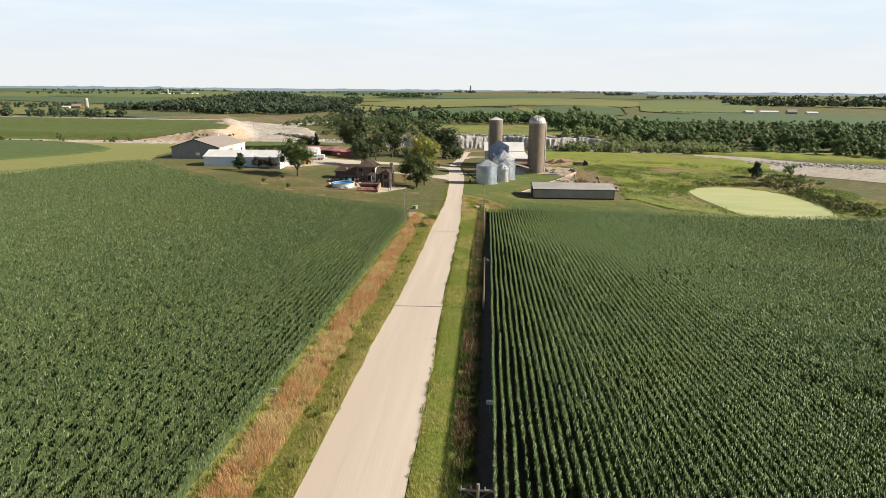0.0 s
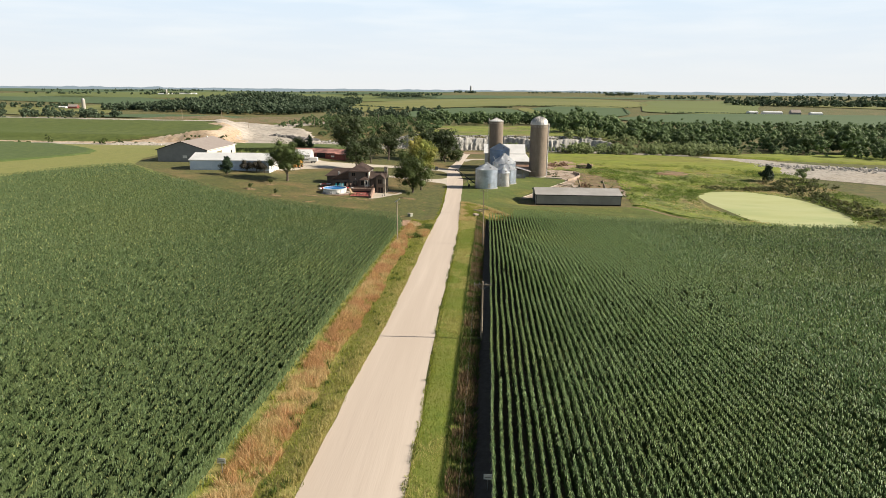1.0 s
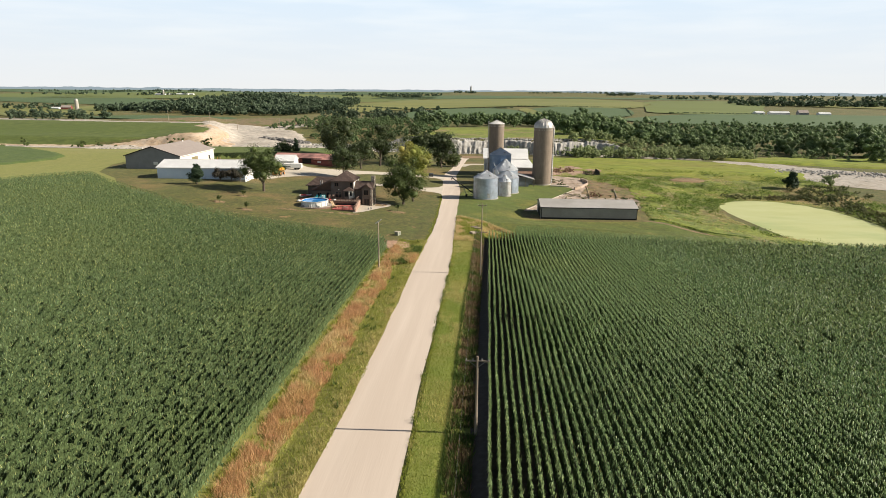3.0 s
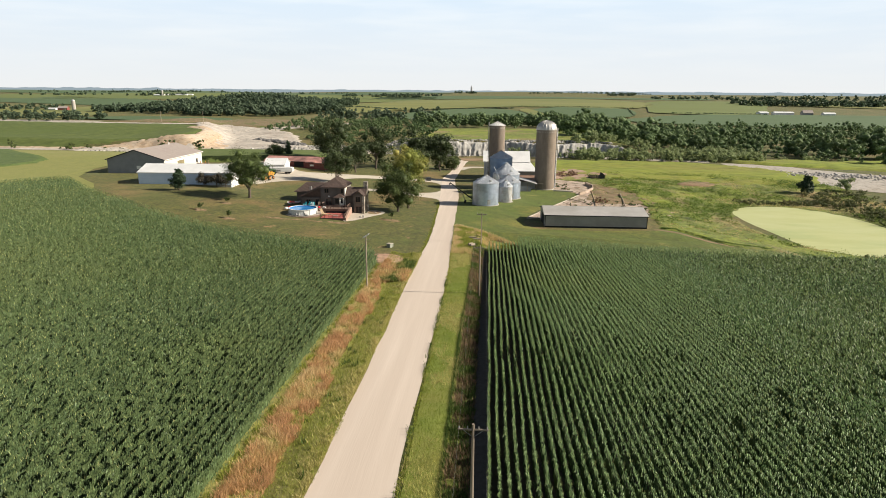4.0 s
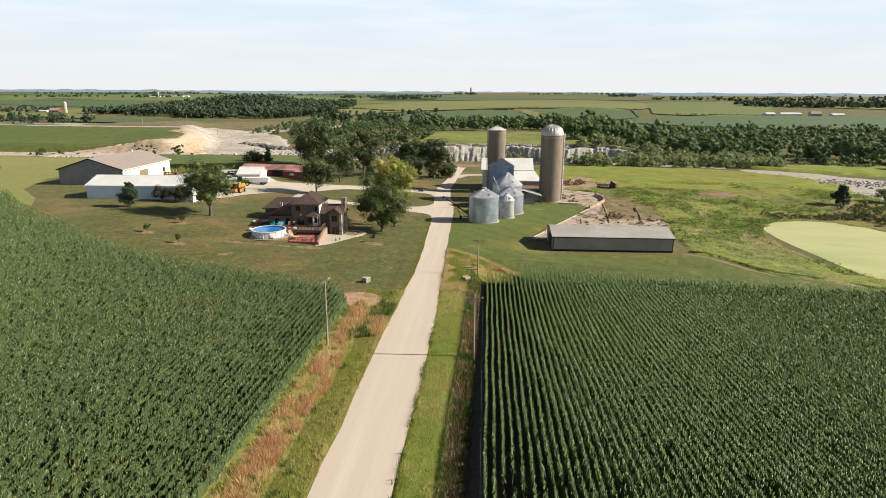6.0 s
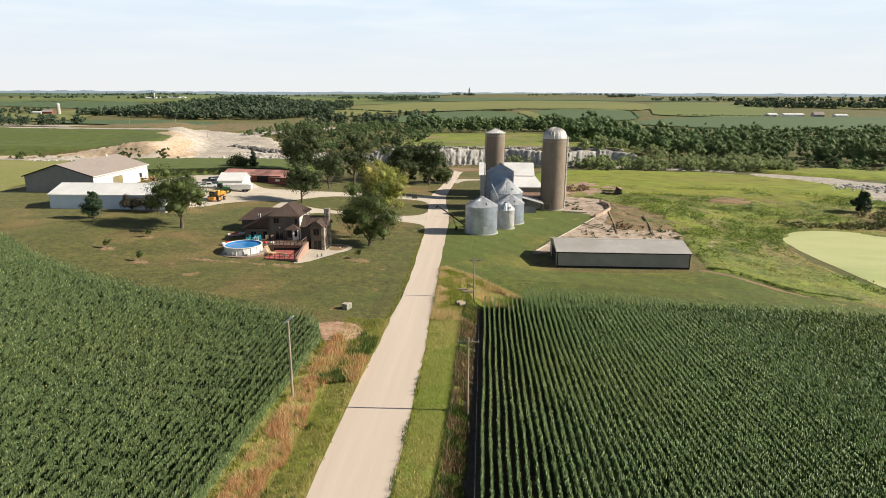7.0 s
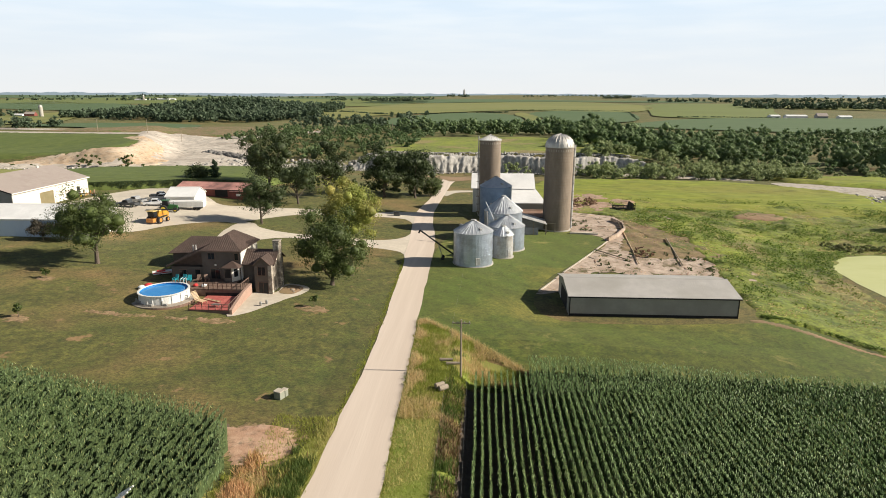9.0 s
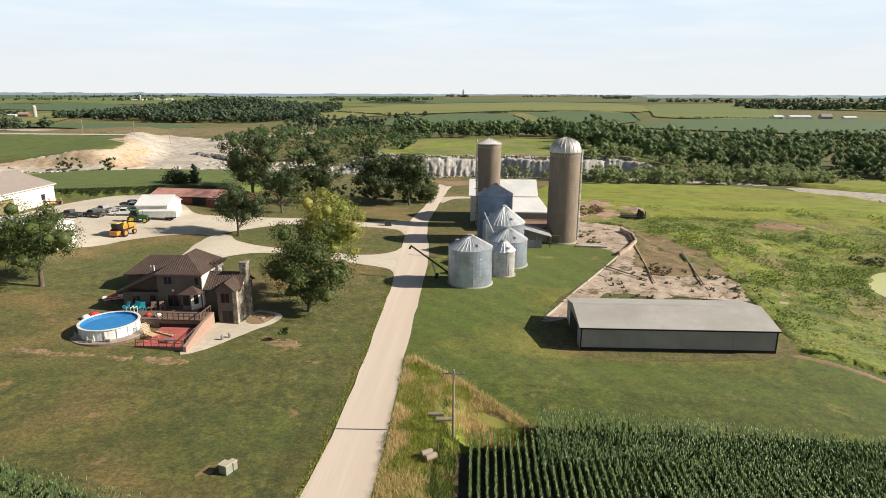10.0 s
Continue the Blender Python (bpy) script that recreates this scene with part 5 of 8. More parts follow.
def roof_plane(name, pts, seams=0, parent=None):
    """A tiled slope; its raised tile ribs run straight up from the eave to the hips or the ridge."""
    bm = bmesh.new()
    slab(bm, pts, .14)
    ro = part(name, bm, TILE_ROOF, parent or t)
    if seams:
        a, b, c, d = [Vector(p) for p in pts]
        w = (b - a).length
        e = (b - a) / w
        up = (c + d) / 2 - a
        up = (up - e * up.dot(e)).normalized()
        sc, hc, sd, hd = (c - a).dot(e), (c - a).dot(up), (d - a).dot(e), (d - a).dot(up)
        nrm = e.cross(up) * .03
        for k in range(1, int(w / .36)):
            u = k * .36
            h = hd * u / sd if u < sd else (hc * (w - u) / (w - sc) if u > sc else hd + (hc - hd) * (u - sd) / max(.01, sc - sd))
            if h < .3:
                continue
            bm = bmesh.new()
            cyl(bm, a + e * u + nrm * .3, a + e * u + up * h + nrm * .3, .04, n=4, caps=False)
            part("tile_rib", bm, TILE_ROOF, ro)
    return ro


RX, RY0, RY1, RZ = -1.2, 3.0, 6.0, 9.05   # ridge of the main roof
EZ, CX = 6.85, -4.65


def wz(x):
    """Height of the long west slope, which flattens into the catslide."""
    return EZ + (x - CX) * (.638 if x > CX else .46)


roof_plane("roof_front", [(CX, -.55, EZ), (2.45, -.55, EZ), (RX + .01, RY0, RZ), (RX - .01, RY0, RZ)], 1)
roof_plane("roof_east", [(2.45, -.55, EZ), (2.45, 8.3, EZ), (RX, RY1, RZ), (RX, RY0, RZ)], 1)
roof_plane("roof_back", [(2.45, 8.3, EZ), (CX, 8.3, EZ), (RX - .01, RY1, RZ), (RX + .01, RY1, RZ)])
roof_plane("roof_west", [(CX, 8.3, EZ), (CX, -.55, EZ), (RX, RY0, RZ), (RX, RY1, RZ)], 1)
roof_plane("roof_catslide", [(-10.5, 7.85, wz(-10.5)), (-10.5, -.55, wz(-10.5)), (CX, -.55, EZ), (CX, 7.85, EZ)], 1)
bm = bmesh.new()
slab(bm, [(-10.55, -.62, wz(-10.5) + .02), (-10.55, -.55, wz(-10.5) + .02), (CX, -.55, EZ + .02), (CX, -.62, EZ + .02)], .32)
part("barge_board", bm, DECK_BROWN, t)
panel(t, "front_gutter", DECK_BROWN, CX, 2.5, -.64, -.56, EZ - .22, EZ - .04)
# dark recessed wall under the catslide
bm = bmesh.new()
prism(bm, [(-10.2, 3.6), (-4.61, 3.6), (-4.61, wz(-4.7) - .25), (-10.2, wz(-10.2) - .2)], "y", 1.55, 1.7)
part("catslide_recess", bm, DECK_BROWN, t, "dark recessed wall under the low roof")
roof_plane("garage_roof_front", [(-14.6, 7.9, 4.05), (-4.9, 7.9, 4.05), (-4.9, 12, 6.3), (-12, 12, 6.3)], 1)
roof_plane("garage_roof_west", [(-14.6, 16.1, 4.05), (-14.6, 7.9, 4.05), (-12, 11.99, 6.3), (-12, 12.01, 6.3)])
roof_plane("garage_roof_back", [(-4.9, 16.1, 4.05), (-14.6, 16.1, 4.05), (-12, 12, 6.3), (-4.9, 12, 6.3)])
roof_plane("east_roof_front", [(2.15, -.1, 4.45), (7.75, -.1, 4.45), (7.75, 2.8, 6.5), (2.15, 2.8, 6.5)], 1)
roof_plane("east_roof_back", [(7.75, 6.0, 4.45), (2.15, 6.0, 4.45), (2.15, 2.8, 6.5), (7.75, 2.8, 6.5)])
bm = bmesh.new()
prism(bm, [(.6, 4.55), (5.5, 4.55), (2.8, 6.3)], "x", 7.2, 7.4)
part("east_gable", bm, CREAM, t)
# projecting front gable of the east wing
hw("porch_wall", 4.8, 7.4, -1.4, .597, -.8, 4.85)
bm = bmesh.new()
prism(bm, [(4.8, 4.85), (7.4, 4.85), (6.2, 5.95)], "y", -1.4, -1.2)
part("porch_gable", bm, HOUSE_WALL, t)
roof_plane("porch_roof_west", [(4.75, 1.6, 4.85), (4.75, -1.75, 4.85), (6.2, -1.75, 6.15), (6.2, 1.6, 6.15)], 1)
roof_plane("porch_roof_east", [(7.65, -1.75, 4.85), (7.65, 1.6, 4.85), (6.2, 1.6, 6.15), (6.2, -1.75, 6.15)], 1)
for nm, x0, x1 in (("west", 4.72, 6.2), ("east", 7.68, 6.2)):
    bm = bmesh.new()
    slab(bm, [(x0, -1.8, 4.86), (x1, -1.8, 6.18), (x1, -1.752, 6.18), (x0, -1.752, 4.86)], .2)
    part("verge_board", bm, DECK_BROWN, t)
panel(t, "east_side_stone", STONE, 7.403, 7.46, -.9, 2.38, -.7, 4.5, "stone-clad side wall in the sun")
pier = panel(t, "stone_pier", STONE, 7.15, 7.75, -1.6, -.95, -.7, 4.7, "white and brown stone corner pier")


def window(x0, x1, z0, z1, y, name="window", lights=2, par=None):
    w = panel(par or t, name, DECK_BROWN, x0 - .09, x1 + .09, y - .07, y - .003, z0 - .09, z1 + .09)
    for k in range(lights):
        a, b = x0 + (x1 - x0) * k / lights, x0 + (x1 - x0) * (k + 1) / lights
        panel(w, "pane", GLASS, a + .04, b - .04, y - .10, y - .072, z0 + .03, z1 - .03)


window(-3.5, -2.35, 5.2, 6.3, 0.0)
window(1.05, 1.7, 5.15, 6.3, 0.0, lights=1)
window(-8.8, -7.6, 2.0, 3.2, .35)
window(-6.1, -5.2, 1.8, 3.3, .35, "patio_door", 1)
window(-3.2, -1.6, 1.85, 3.6, 0.0, "patio_door")
window(5.4, 6.65, 3.0, 4.45, -1.4)
window(5.4, 7.0, .05, 1.85, -1.4, "walkout_door", 2)
panel(t, "corner_board", WHITE_TRIM, 2.02, 2.16, -.06, .05, 1.8, 6.5)
panel(t, "wall_lamp", WHITE_TRIM, -2.45, -2.15, -.12, -.003, 4.1, 4.4)
# bay window with canted sides and its own small hip roof
bm = bmesh.new()
prism(bm, [(-1.0, -.003), (-.4, -1.35), (.85, -1.35), (1.8, -.003)], "z", fl - .1, 4.2)
bay = part("bay", bm, HOUSE_WALL, t)
panel(bay, "pane", GLASS, -.25, .7, -1.39, -1.352, fl + .7, 3.9)
cant = pose(1.325, -.68, 0, 0, 0, math.degrees(math.atan2(1.347, .95)))
for nm, m, w, d, z0, z1 in (("bay_side", CREAM, .78, .03, fl, 4.1), ("bay_window_frame", WHITE_TRIM, .5, .07, fl + .6, 4.0), ("pane", GLASS, .36, .09, fl + .75, 3.85)):
    bm = bmesh.new()
    box(bm, -w, w, -d, -.003, z0, z1, 0, cant)
    part(nm, bm, m, bay)
bm = bmesh.new()
v = [bm.verts.new(p) for p in ((-.8, -1.75, 4.2), (2.4, -1.75, 4.2), (2.4, 0, 4.2), (-.8, 0, 4.2), (.7, -.2, 5.1))]
bm.faces.new(v[:4])
for i in range(4):
    bm.faces.new((v[i], v[(i + 1) % 4], v[4]))
part("bay_roof", bm, TILE_ROOF, bay)
# stone chimney, built of stones
ch = panel(t, "chimney", STONE, 6.85, 7.85, 2.4, 3.7, -.6, 7.85, "rough brown and white stone chimney stack")
g = random.Random(4)
bm = bmesh.new()
box(bm, -.27, .27, -.06, .06, -.16, .16, .035)
stone = part("stone", bm, STONE, ch)
stone.matrix_basis = pose(7.1, 2.38, .1)
for zc in np.arange(.1, 7.7, .37):
    for xc in (7.07, 7.6):
        share("stone", stone, ch, pose(xc + g.uniform(-.05, .05), 2.39, zc + g.uniform(-.03, .03), 0, g.uniform(-8, 8), 0) @ Matrix.Diagonal((g.uniform(.8, 1.05), 1, g.uniform(.85, 1.1), 1)))
    for yc in (2.75, 3.35):
        share("stone", stone, ch, pose(7.87, yc, zc, 0, g.uniform(-8, 8), 90) @ Matrix.Diagonal((g.uniform(.9, 1.1), 1, g.uniform(.85, 1.1), 1)))
panel(ch, "chimney_cap", STONE, 6.75, 7.95, 2.3, 3.8, 7.85, 8.0)
for px in (-9.9, -9.4):
    bm = bmesh.new()
    cyl(bm, (px, 8, 4.2), (px, 8, 5.6), .09, n=8)
    part("flue_pipe", bm, WHITE_TRIM, t)

# ---- decks, pool and patio ----
t = thing("upper_deck", "raised brown wooden deck with rail along the house", "deck", HX, HY, HZ)
for k in range(30):
    a = -9.5 + k * .45
    panel(t, "deck_board", DECK_BROWN, a, a + .43, -5.3, -.03 if a < 1.7 else -1.8, fl - .08, fl) if a + .43 < 4.2 else None
panel(t, "front_skirt", DECK_BROWN, -9.5, 3.9, -5.34, -5.303, .2, fl - .1)
# dark panel painting the shadow under the deck onto the skirt
panel(t, "shadow_gap", DARK, -1.9, 3.8, -5.37, -5.343, .3, fl - .55)
for k in range(9):
    px = -2.2 + k * .76
    panel(t, "rail_post", DECK_BROWN, px, px + .09, -5.28, -5.19, fl, fl + .95)
panel(t, "handrail", DECK_BROWN, -2.2, 3.98, -5.31, -5.17, fl + .95, fl + 1.02)
panel(t, "lower_rail", DECK_BROWN, -2.2, 3.98, -5.26, -5.20, fl + .5, fl + .55)
for k in range(5):
    py_ = -5.2 + k * .8
    panel(t, "rail_post", DECK_BROWN, 3.9, 3.99, py_, py_ + .09, fl, fl + .95)
panel(t, "side_handrail", DECK_BROWN, 3.87, 4.01, -5.165, -1.8, fl + .95, fl + 1.02)

t = thing("retaining_wall", "pink brick retaining wall stepping down beside the patio", "wall", HX, HY, HZ)
bm = bmesh.new()
prism(bm, [(-12.2, -.6), (-1.9, -.6), (-1.9, fl - .1), (-6.0, fl - .1), (-12.2, .75)], "x", 4.05, 4.4)
for v in bm.verts:
    v.co.x -= .075 * (v.co.y + 2)
part("brickwork", bm, BRICK, t)
bm = bmesh.new()
prism(bm, [(-12.25, .75), (-6.0, fl - .1), (-1.9, fl - .1), (-1.9, fl), (-6.0, fl), (-12.25, .85)], "x", 4.0, 4.45)
for v in bm.verts:
    v.co.x -= .075 * (v.co.y + 2)
part("coping", bm, BRICK, t)

t = thing("lower_deck", "red-stained lower deck with a thin rail", "deck", HX, HY, HZ)
for k in range(24):
    py_ = -11.9 + k * .27
    panel(t, "deck_board", DECK_RED, -1.6, 3.95 - .075 * (py_ + 2), py_, py_ + .255, .62, .70)
panel(t, "front_skirt", DECK_BROWN, -1.6, 4.68, -11.96, -11.91, -.3, .62)
for k in range(7):
    px = -1.6 + k * 1.02
    panel(t, "rail_post", DECK_BROWN, px, px + .07, -11.9, -11.83, .7, 1.55)
panel(t, "handrail", DECK_BROWN, -1.6, 4.65, -11.91, -11.82, 1.55, 1.6)
panel(t, "mid_rail", DECK_BROWN, -1.6, 4.65, -11.88, -11.85, 1.1, 1.14)
for k in range(7):
    panel(t, "rail_post", DECK_BROWN, 4.57 - .07 * k, 4.64 - .07 * k, -11.75 + k * .95, -11.68 + k * .95, .7, 1.55)
bm = bmesh.new()
cyl(bm, (4.6, -11.8, 1.58), (4.13, -5.4, 1.58), .045, n=6)
part("side_handrail", bm, DECK_BROWN, t)
panel(t, "side_slab", BRICK, -4.4, -1.63, -11.9, -6.0, -.4, .45, "pinkish slab beside the pool")
panel(t, "slab_post", WHITE_TRIM, -4.5, -4.38, -11.95, -11.8, -.4, .95)

# pool
t = thing("swimming_pool", "round white above-ground swimming pool with blue water", "pool", -38.2, 198.9, -7.3)
bm = bmesh.new()
cyl(bm, (0, 0, -.5), (0, 0, 1.05), 4.75, n=48)
part("paved_base", bm, PAVING, t, "round paved platform")
bm = bmesh.new()
cyl(bm, (0, 0, -.5), (0, 0, .95), 4.79, n=48, caps=False)
part("base_edge", bm, DARK_BRICK, t)
bm = bmesh.new()
n = 48
rows = [[bm.verts.new((a * math.cos(2 * math.pi * k / n), a * math.sin(2 * math.pi * k / n), z)) for k in range(n)] for a, z in ((3.62, 1.05), (3.62, 2.42), (3.56, 2.42), (3.56, 1.1))]
for p, q in zip(rows, rows[1:]):
    for k in range(n):
        bm.faces.new((p[k], p[(k + 1) % n], q[(k + 1) % n], q[k]))
wall = part("pool_wall", bm, POOL_WALL, t)
bm = bmesh.new()
rows = [[bm.verts.new((a * math.cos(2 * math.pi * k / n), a * math.sin(2 * math.pi * k / n), z)) for k in range(n)] for a, z in ((3.80, 2.40), (3.80, 2.48), (3.48, 2.48), (3.48, 2.40))]
for k in range(n):
    for p, q in zip(rows, rows[1:] + rows[:1]):
        bm.faces.new((p[k], p[(k + 1) % n], q[(k + 1) % n], q[k]))
part("top_rail", bm, POOL_WALL, t)
bm = bmesh.new()
rows = [[bm.verts.new((3.55 * math.cos(2 * math.pi * k / n), 3.55 * math.sin(2 * math.pi * k / n), z)) for k in range(n)] for z in (1.15, 2.41)]
for k in range(n):
    bm.faces.new((rows[0][k], rows[0][(k + 1) % n], rows[1][(k + 1) % n], rows[1][k]))
bm.faces.new(rows[0])
part("liner", bm, POOL_LINER, t)
bm = bmesh.new()
cyl(bm, (0, 0, 2.16), (0, 0, 2.20), 3.53, n=48)
part("water", bm, WATER, t)
bm = bmesh.new()
box(bm, 3.6, 3.72, -.09, .09, 1.05, 2.42, .02)
up = part("upright", bm, POOL_WALL, wall)
for k in range(1, 16):
    share("upright", up, wall, pose(0, 0, 0, 0, 0, 22.5 * k))
ld = []
for s in (-.25, .25):
    bm = bmesh.new()
    cyl(bm, (1.4 + s, 3.2, 1.3), (1.4 + s, 3.2, 3.15), .035, n=8)
    cyl(bm, (1.4 + s, 3.2, 3.13), (1.4 + s, 4.0, 3.13), .035, n=8)
    cyl(bm, (1.4 + s, 4.0, 3.15), (1.4 + s, 4.0, 1.6), .035, n=8)
    ld.append(part("ladder_rail", bm, WHITE_TRIM, t))
for k in range(4):
    panel(t, "ladder_step", WHITE_TRIM, 1.17, 1.63, 3.13, 3.27, 1.5 + k * .3, 1.54 + k * .3)


def pool_toy(x, y, z, mat, r, label, name="pool_toy", cat="pool toy"):
    bm = bmesh.new()
    bmesh.ops.create_uvsphere(bm, u_segments=10, v_segments=6, radius=r)
    for v in bm.verts:
        v.co.z *= .55
        v.co += .15 * r * Vector((noise.noise(v.co * 4 + Vector((x, y, 0))), noise.noise(v.co * 4 + Vector((y, x, 0))), 0))
    ob = part(name, bm, mat, None, label, True)
    ob.location = (x, y, z + r * .5)
    tagged(ob, label, cat)


for px, py_, m, r, lb in ((-43.2, 203.2, RED_CLOTH, .75, "crumpled red inflatable beside the pool"), (-43.9, 202.4, FABRIC_WHITE, .6, "white inflatable beside the pool"), (-42.5, 202.3, FABRIC_WHITE, .55, "white inflatable beside the pool")):
    pool_toy(px, py_, -6.3 if px > -42.6 else gz(px, py_), m, r, lb)
for px, py_, m, r, lb in ((-35.1, 203.0, RED_CLOTH, .42, "red cushion on the brown deck"), (-33.6, 202.8, FABRIC_WHITE, .45, "white bundle on the brown deck")):
    pool_toy(px, py_, HZ + fl, m, r, lb, "deck_cushion", "cushion")
for k, px in enumerate((-41.2, -38.8, -36.6)):
    bm = bmesh.new()
    cyl(bm, (0, 0, 0), (0, 0, .55), .2, .17, n=10)
    cyl(bm, (0, 0, .55), (0, 0, .75), .12, .1, n=8)
    box(bm, .2, .75, -.16, .16, 0, .35, .04)
    ob = part("pool_pump", bm, STEEL, None)
    ob.location = (px, 198.9 - math.sqrt(16.6 - (px + 38.2) ** 2), -6.25)
    tagged(ob, "small grey pool pump and filter on the paved base", "pool pump", "pool equipment")


def deck_chair(x, y, z, rz, mat, label, name="deck_chair"):
    t = thing(name, label, "chair", x, y, z, rz, "chairs on the deck")
    panel(t, "seat", mat, -.32, .32, -.3, .3, .36, .42)
    bm = bmesh.new()
    box(bm, -.32, .32, -.03, .03, 0, .75, 0, pose(0, .3, .4, -18, 0, 0))
    part("backrest", bm, mat, t)
    for sx in (-.36, .3):
        panel(t, "armrest", mat, sx, sx + .08, -.34, .34, .58, .62)
        for sy in (-.32, .26):
            panel(t, "leg", mat, sx, sx + .07, sy, sy + .07, 0, .58)


for k, (px, py_, m) in enumerate(((-39.6, 205.2, TEAL), (-38.3, 205.4, TEAL), (-37.2, 205.1, TEAL), (-35.6, 205.4, DECK_BROWN), (-34.4, 205.6, DECK_BROWN))):
    deck_chair(px, py_, HZ + fl, -20 + 14 * k, m, "teal plastic deck chair" if m is TEAL else "dark wooden deck chair against the house wall")
# reclining slatted lounger and a fallen board on the red deck
t = thing("sun_lounger", "slatted pale wooden sun lounger on the red deck", "lounger", -32.1, 198.0, HZ + .70, 62)
for s in (-.45, .40):
    panel(t, "side_rail", PALE_WOOD, s, s + .06, -1.1, .9, .35, .43)
    for py_ in (-1.0, .7):
        panel(t, "leg", PALE_WOOD, s, s + .06, py_, py_ + .07, 0, .35)
for k in range(9):
    panel(t, "slat", PALE_WOOD, -.45, .46, -1.05 + k * .19, -.93 + k * .19, .435, .46)
for k in range(7):
    bm = bmesh.new()
    box(bm, -.45, .46, -.06, .06, -.015, .015, 0, pose(0, .75 + .13 * k, .55 + .17 * k, 52, 0, 0))
    part("backrest_slat", bm, PALE_WOOD, t)
for s in (-.45, .40):
    bm = bmesh.new()
    box(bm, s, s + .05, -.03, .03, 0, 1.45, 0, pose(0, .68, .42, -37, 0, 0))
    part("backrest_rail", bm, PALE_WOOD, t)
t = thing("fallen_bench", "fallen pale wooden bench on the red deck", "bench", -30.8, 199.0, HZ + .70, -24)
panel(t, "plank", PALE_WOOD, -1.7, 1.7, -.12, .12, .12, .17)
panel(t, "rail", PALE_WOOD, -1.2, 1.6, .35, .42, .02, .12)
for px in (-1.2, 1.1):
    panel(t, "leg", PALE_WOOD, px, px + .1, -.1, .5, .0, .12)
t = thing("patio_table", "small grey table on the red deck", "table", -28.9, 196.4, HZ + .70)
panel(t, "tabletop", STEEL, -.6, .6, -.35, .35, .40, .44)
for px in (-.55, .49):
    for py_ in (-.3, .24):
        panel(t, "leg", STEEL, px, px + .05, py_, py_ + .05, 0, .4)
for px, py_ in ((-23.2, 199.6), (-22.6, 200.6)):
    bm = bmesh.new()
    cyl(bm, (0, 0, 0), (0, 0, .4), .16, .22, n=10)
    bmesh.ops.create_icosphere(bm, subdivisions=1, radius=.22, matrix=pose(0, 0, .5))
    ob = part("flower_pot", bm, STEEL, None)
    ob.location = (px, py_, gz(px, py_) + .09)
    tagged(ob, "small dark flower pot on the patio slab", "flower pot")
drape("patio", [(-26.6, 194.6), (-24.4, 195.6), (-22.8, 198.6), (-20.6, 203.6), (-18.8, 206.6), (-18.3, 210.0), (-20.0, 211.6), (-23.0, 211.4), (-23.2, 206.5), (-26.6, 205.0)], SLABS, .08, .15,
      label="curved pale concrete patio walk beside the house", category="patio")
drape("planting_bed", [(-22.6, 206.6), (-20.4, 206.4), (-19.4, 208.6), (-19.8, 210.6), (-22.4, 210.8)], BARE, .12, .2, label="bare planting bed with a few stones", category="bed")
for px, py_, s in ((-20.9, 208.4, .35), (-20.4, 207.5, .22), (-21.8, 209.6, .25), (-19.9, 209.5, .2)):
    bm = bmesh.new()
    bmesh.ops.create_icosphere(bm, subdivisions=2, radius=s)
    for v in bm.verts:
        v.co *= 1 + .35 * noise.noise(v.co * 5 + Vector((px, py_, 0)))
        v.co.z *= .6
    ob = part("garden_stone", bm, STONE, None)
    ob.location = (px, py_, gz(px, py_) + .15)
    tagged(ob, "pale rounded stone in the planting bed", "stone", "garden stones")

# red and white boat under a cover west of the house
t = thing("covered_boat", "small white boat with red stripe parked in the house shade", "boat", -44.6, 210.6, gz(-44.6, 210.6), 28)
t.scale = (.7, .7, .7)
bm = bmesh.new()
prism(bm, [(-2.4, .9), (2.0, .9), (2.9, .98), (1.7, .35), (-2.2, .3)], "y", -.85, .85)
part("hull", bm, FABRIC_WHITE, t)
panel(t, "stripe", RED_CLOTH, -2.3, 1.9, -.87, -.853, .6, .8)
panel(t, "cover", RED_CLOTH, -1.4, .6, -.7, .7, .9, 1.05, "", .05)
for s in (-1, 1):
    bm = bmesh.new()
    cyl(bm, (-.6, s * .75 - .1, .3), (-.6, s * .75 + .1, .3), .3, n=14)
    part("trailer_wheel", bm, BLACK, t)
panel(t, "trailer_bar", STEEL, -1.5, 3.4, -.06, .06, .22, .3)
# ---- trees ----
BARK = material("bark", (.085, .065, .05), (.14, .11, .085), 3, rough=.95, bump=.5, bscale=8)
LEAF_DARK = material("leaf_dark_green", (.032, .052, .013), (.060, .086, .022), .6, island=.28, rough=.6, leaf=.18)
LEAF_MID = material("leaf_mid_green", (.052, .080, .016), (.094, .125, .028), .6, island=.3, rough=.6, leaf=.22)
LEAF_GOLD = material("leaf_gold_green", (.19, .235, .042), (.30, .32, .065), .6, (.36, .31, .08), .2, .6, island=.28, leaf=.3)
LEAF_CEDAR = material("leaf_cedar", (.020, .045, .018), (.032, .062, .022), .8, island=.35, rough=.7, leaf=.1)
LEAF_PURPLE = material("leaf_dark_purple", (.030, .026, .018), (.05, .042, .026), .8, island=.4, rough=.7, leaf=.1)
LEAF_WILLOW = material("leaf_willow", (.22, .275, .120), (.32, .37, .170), .5, island=.25, rough=.7, leaf=.42)
LEAF_WOODS = material("leaf_far_woods", (.090, .145, .054), (.155, .215, .088), .12, (.115, .180, .064), .02, .7, island=.3, leaf=.36)
LEAF_BRUSH = material("leaf_brush", (.070, .095, .026), (.125, .145, .044), .5, (.15, .13, .05), .15, .7, island=.3, leaf=.3)
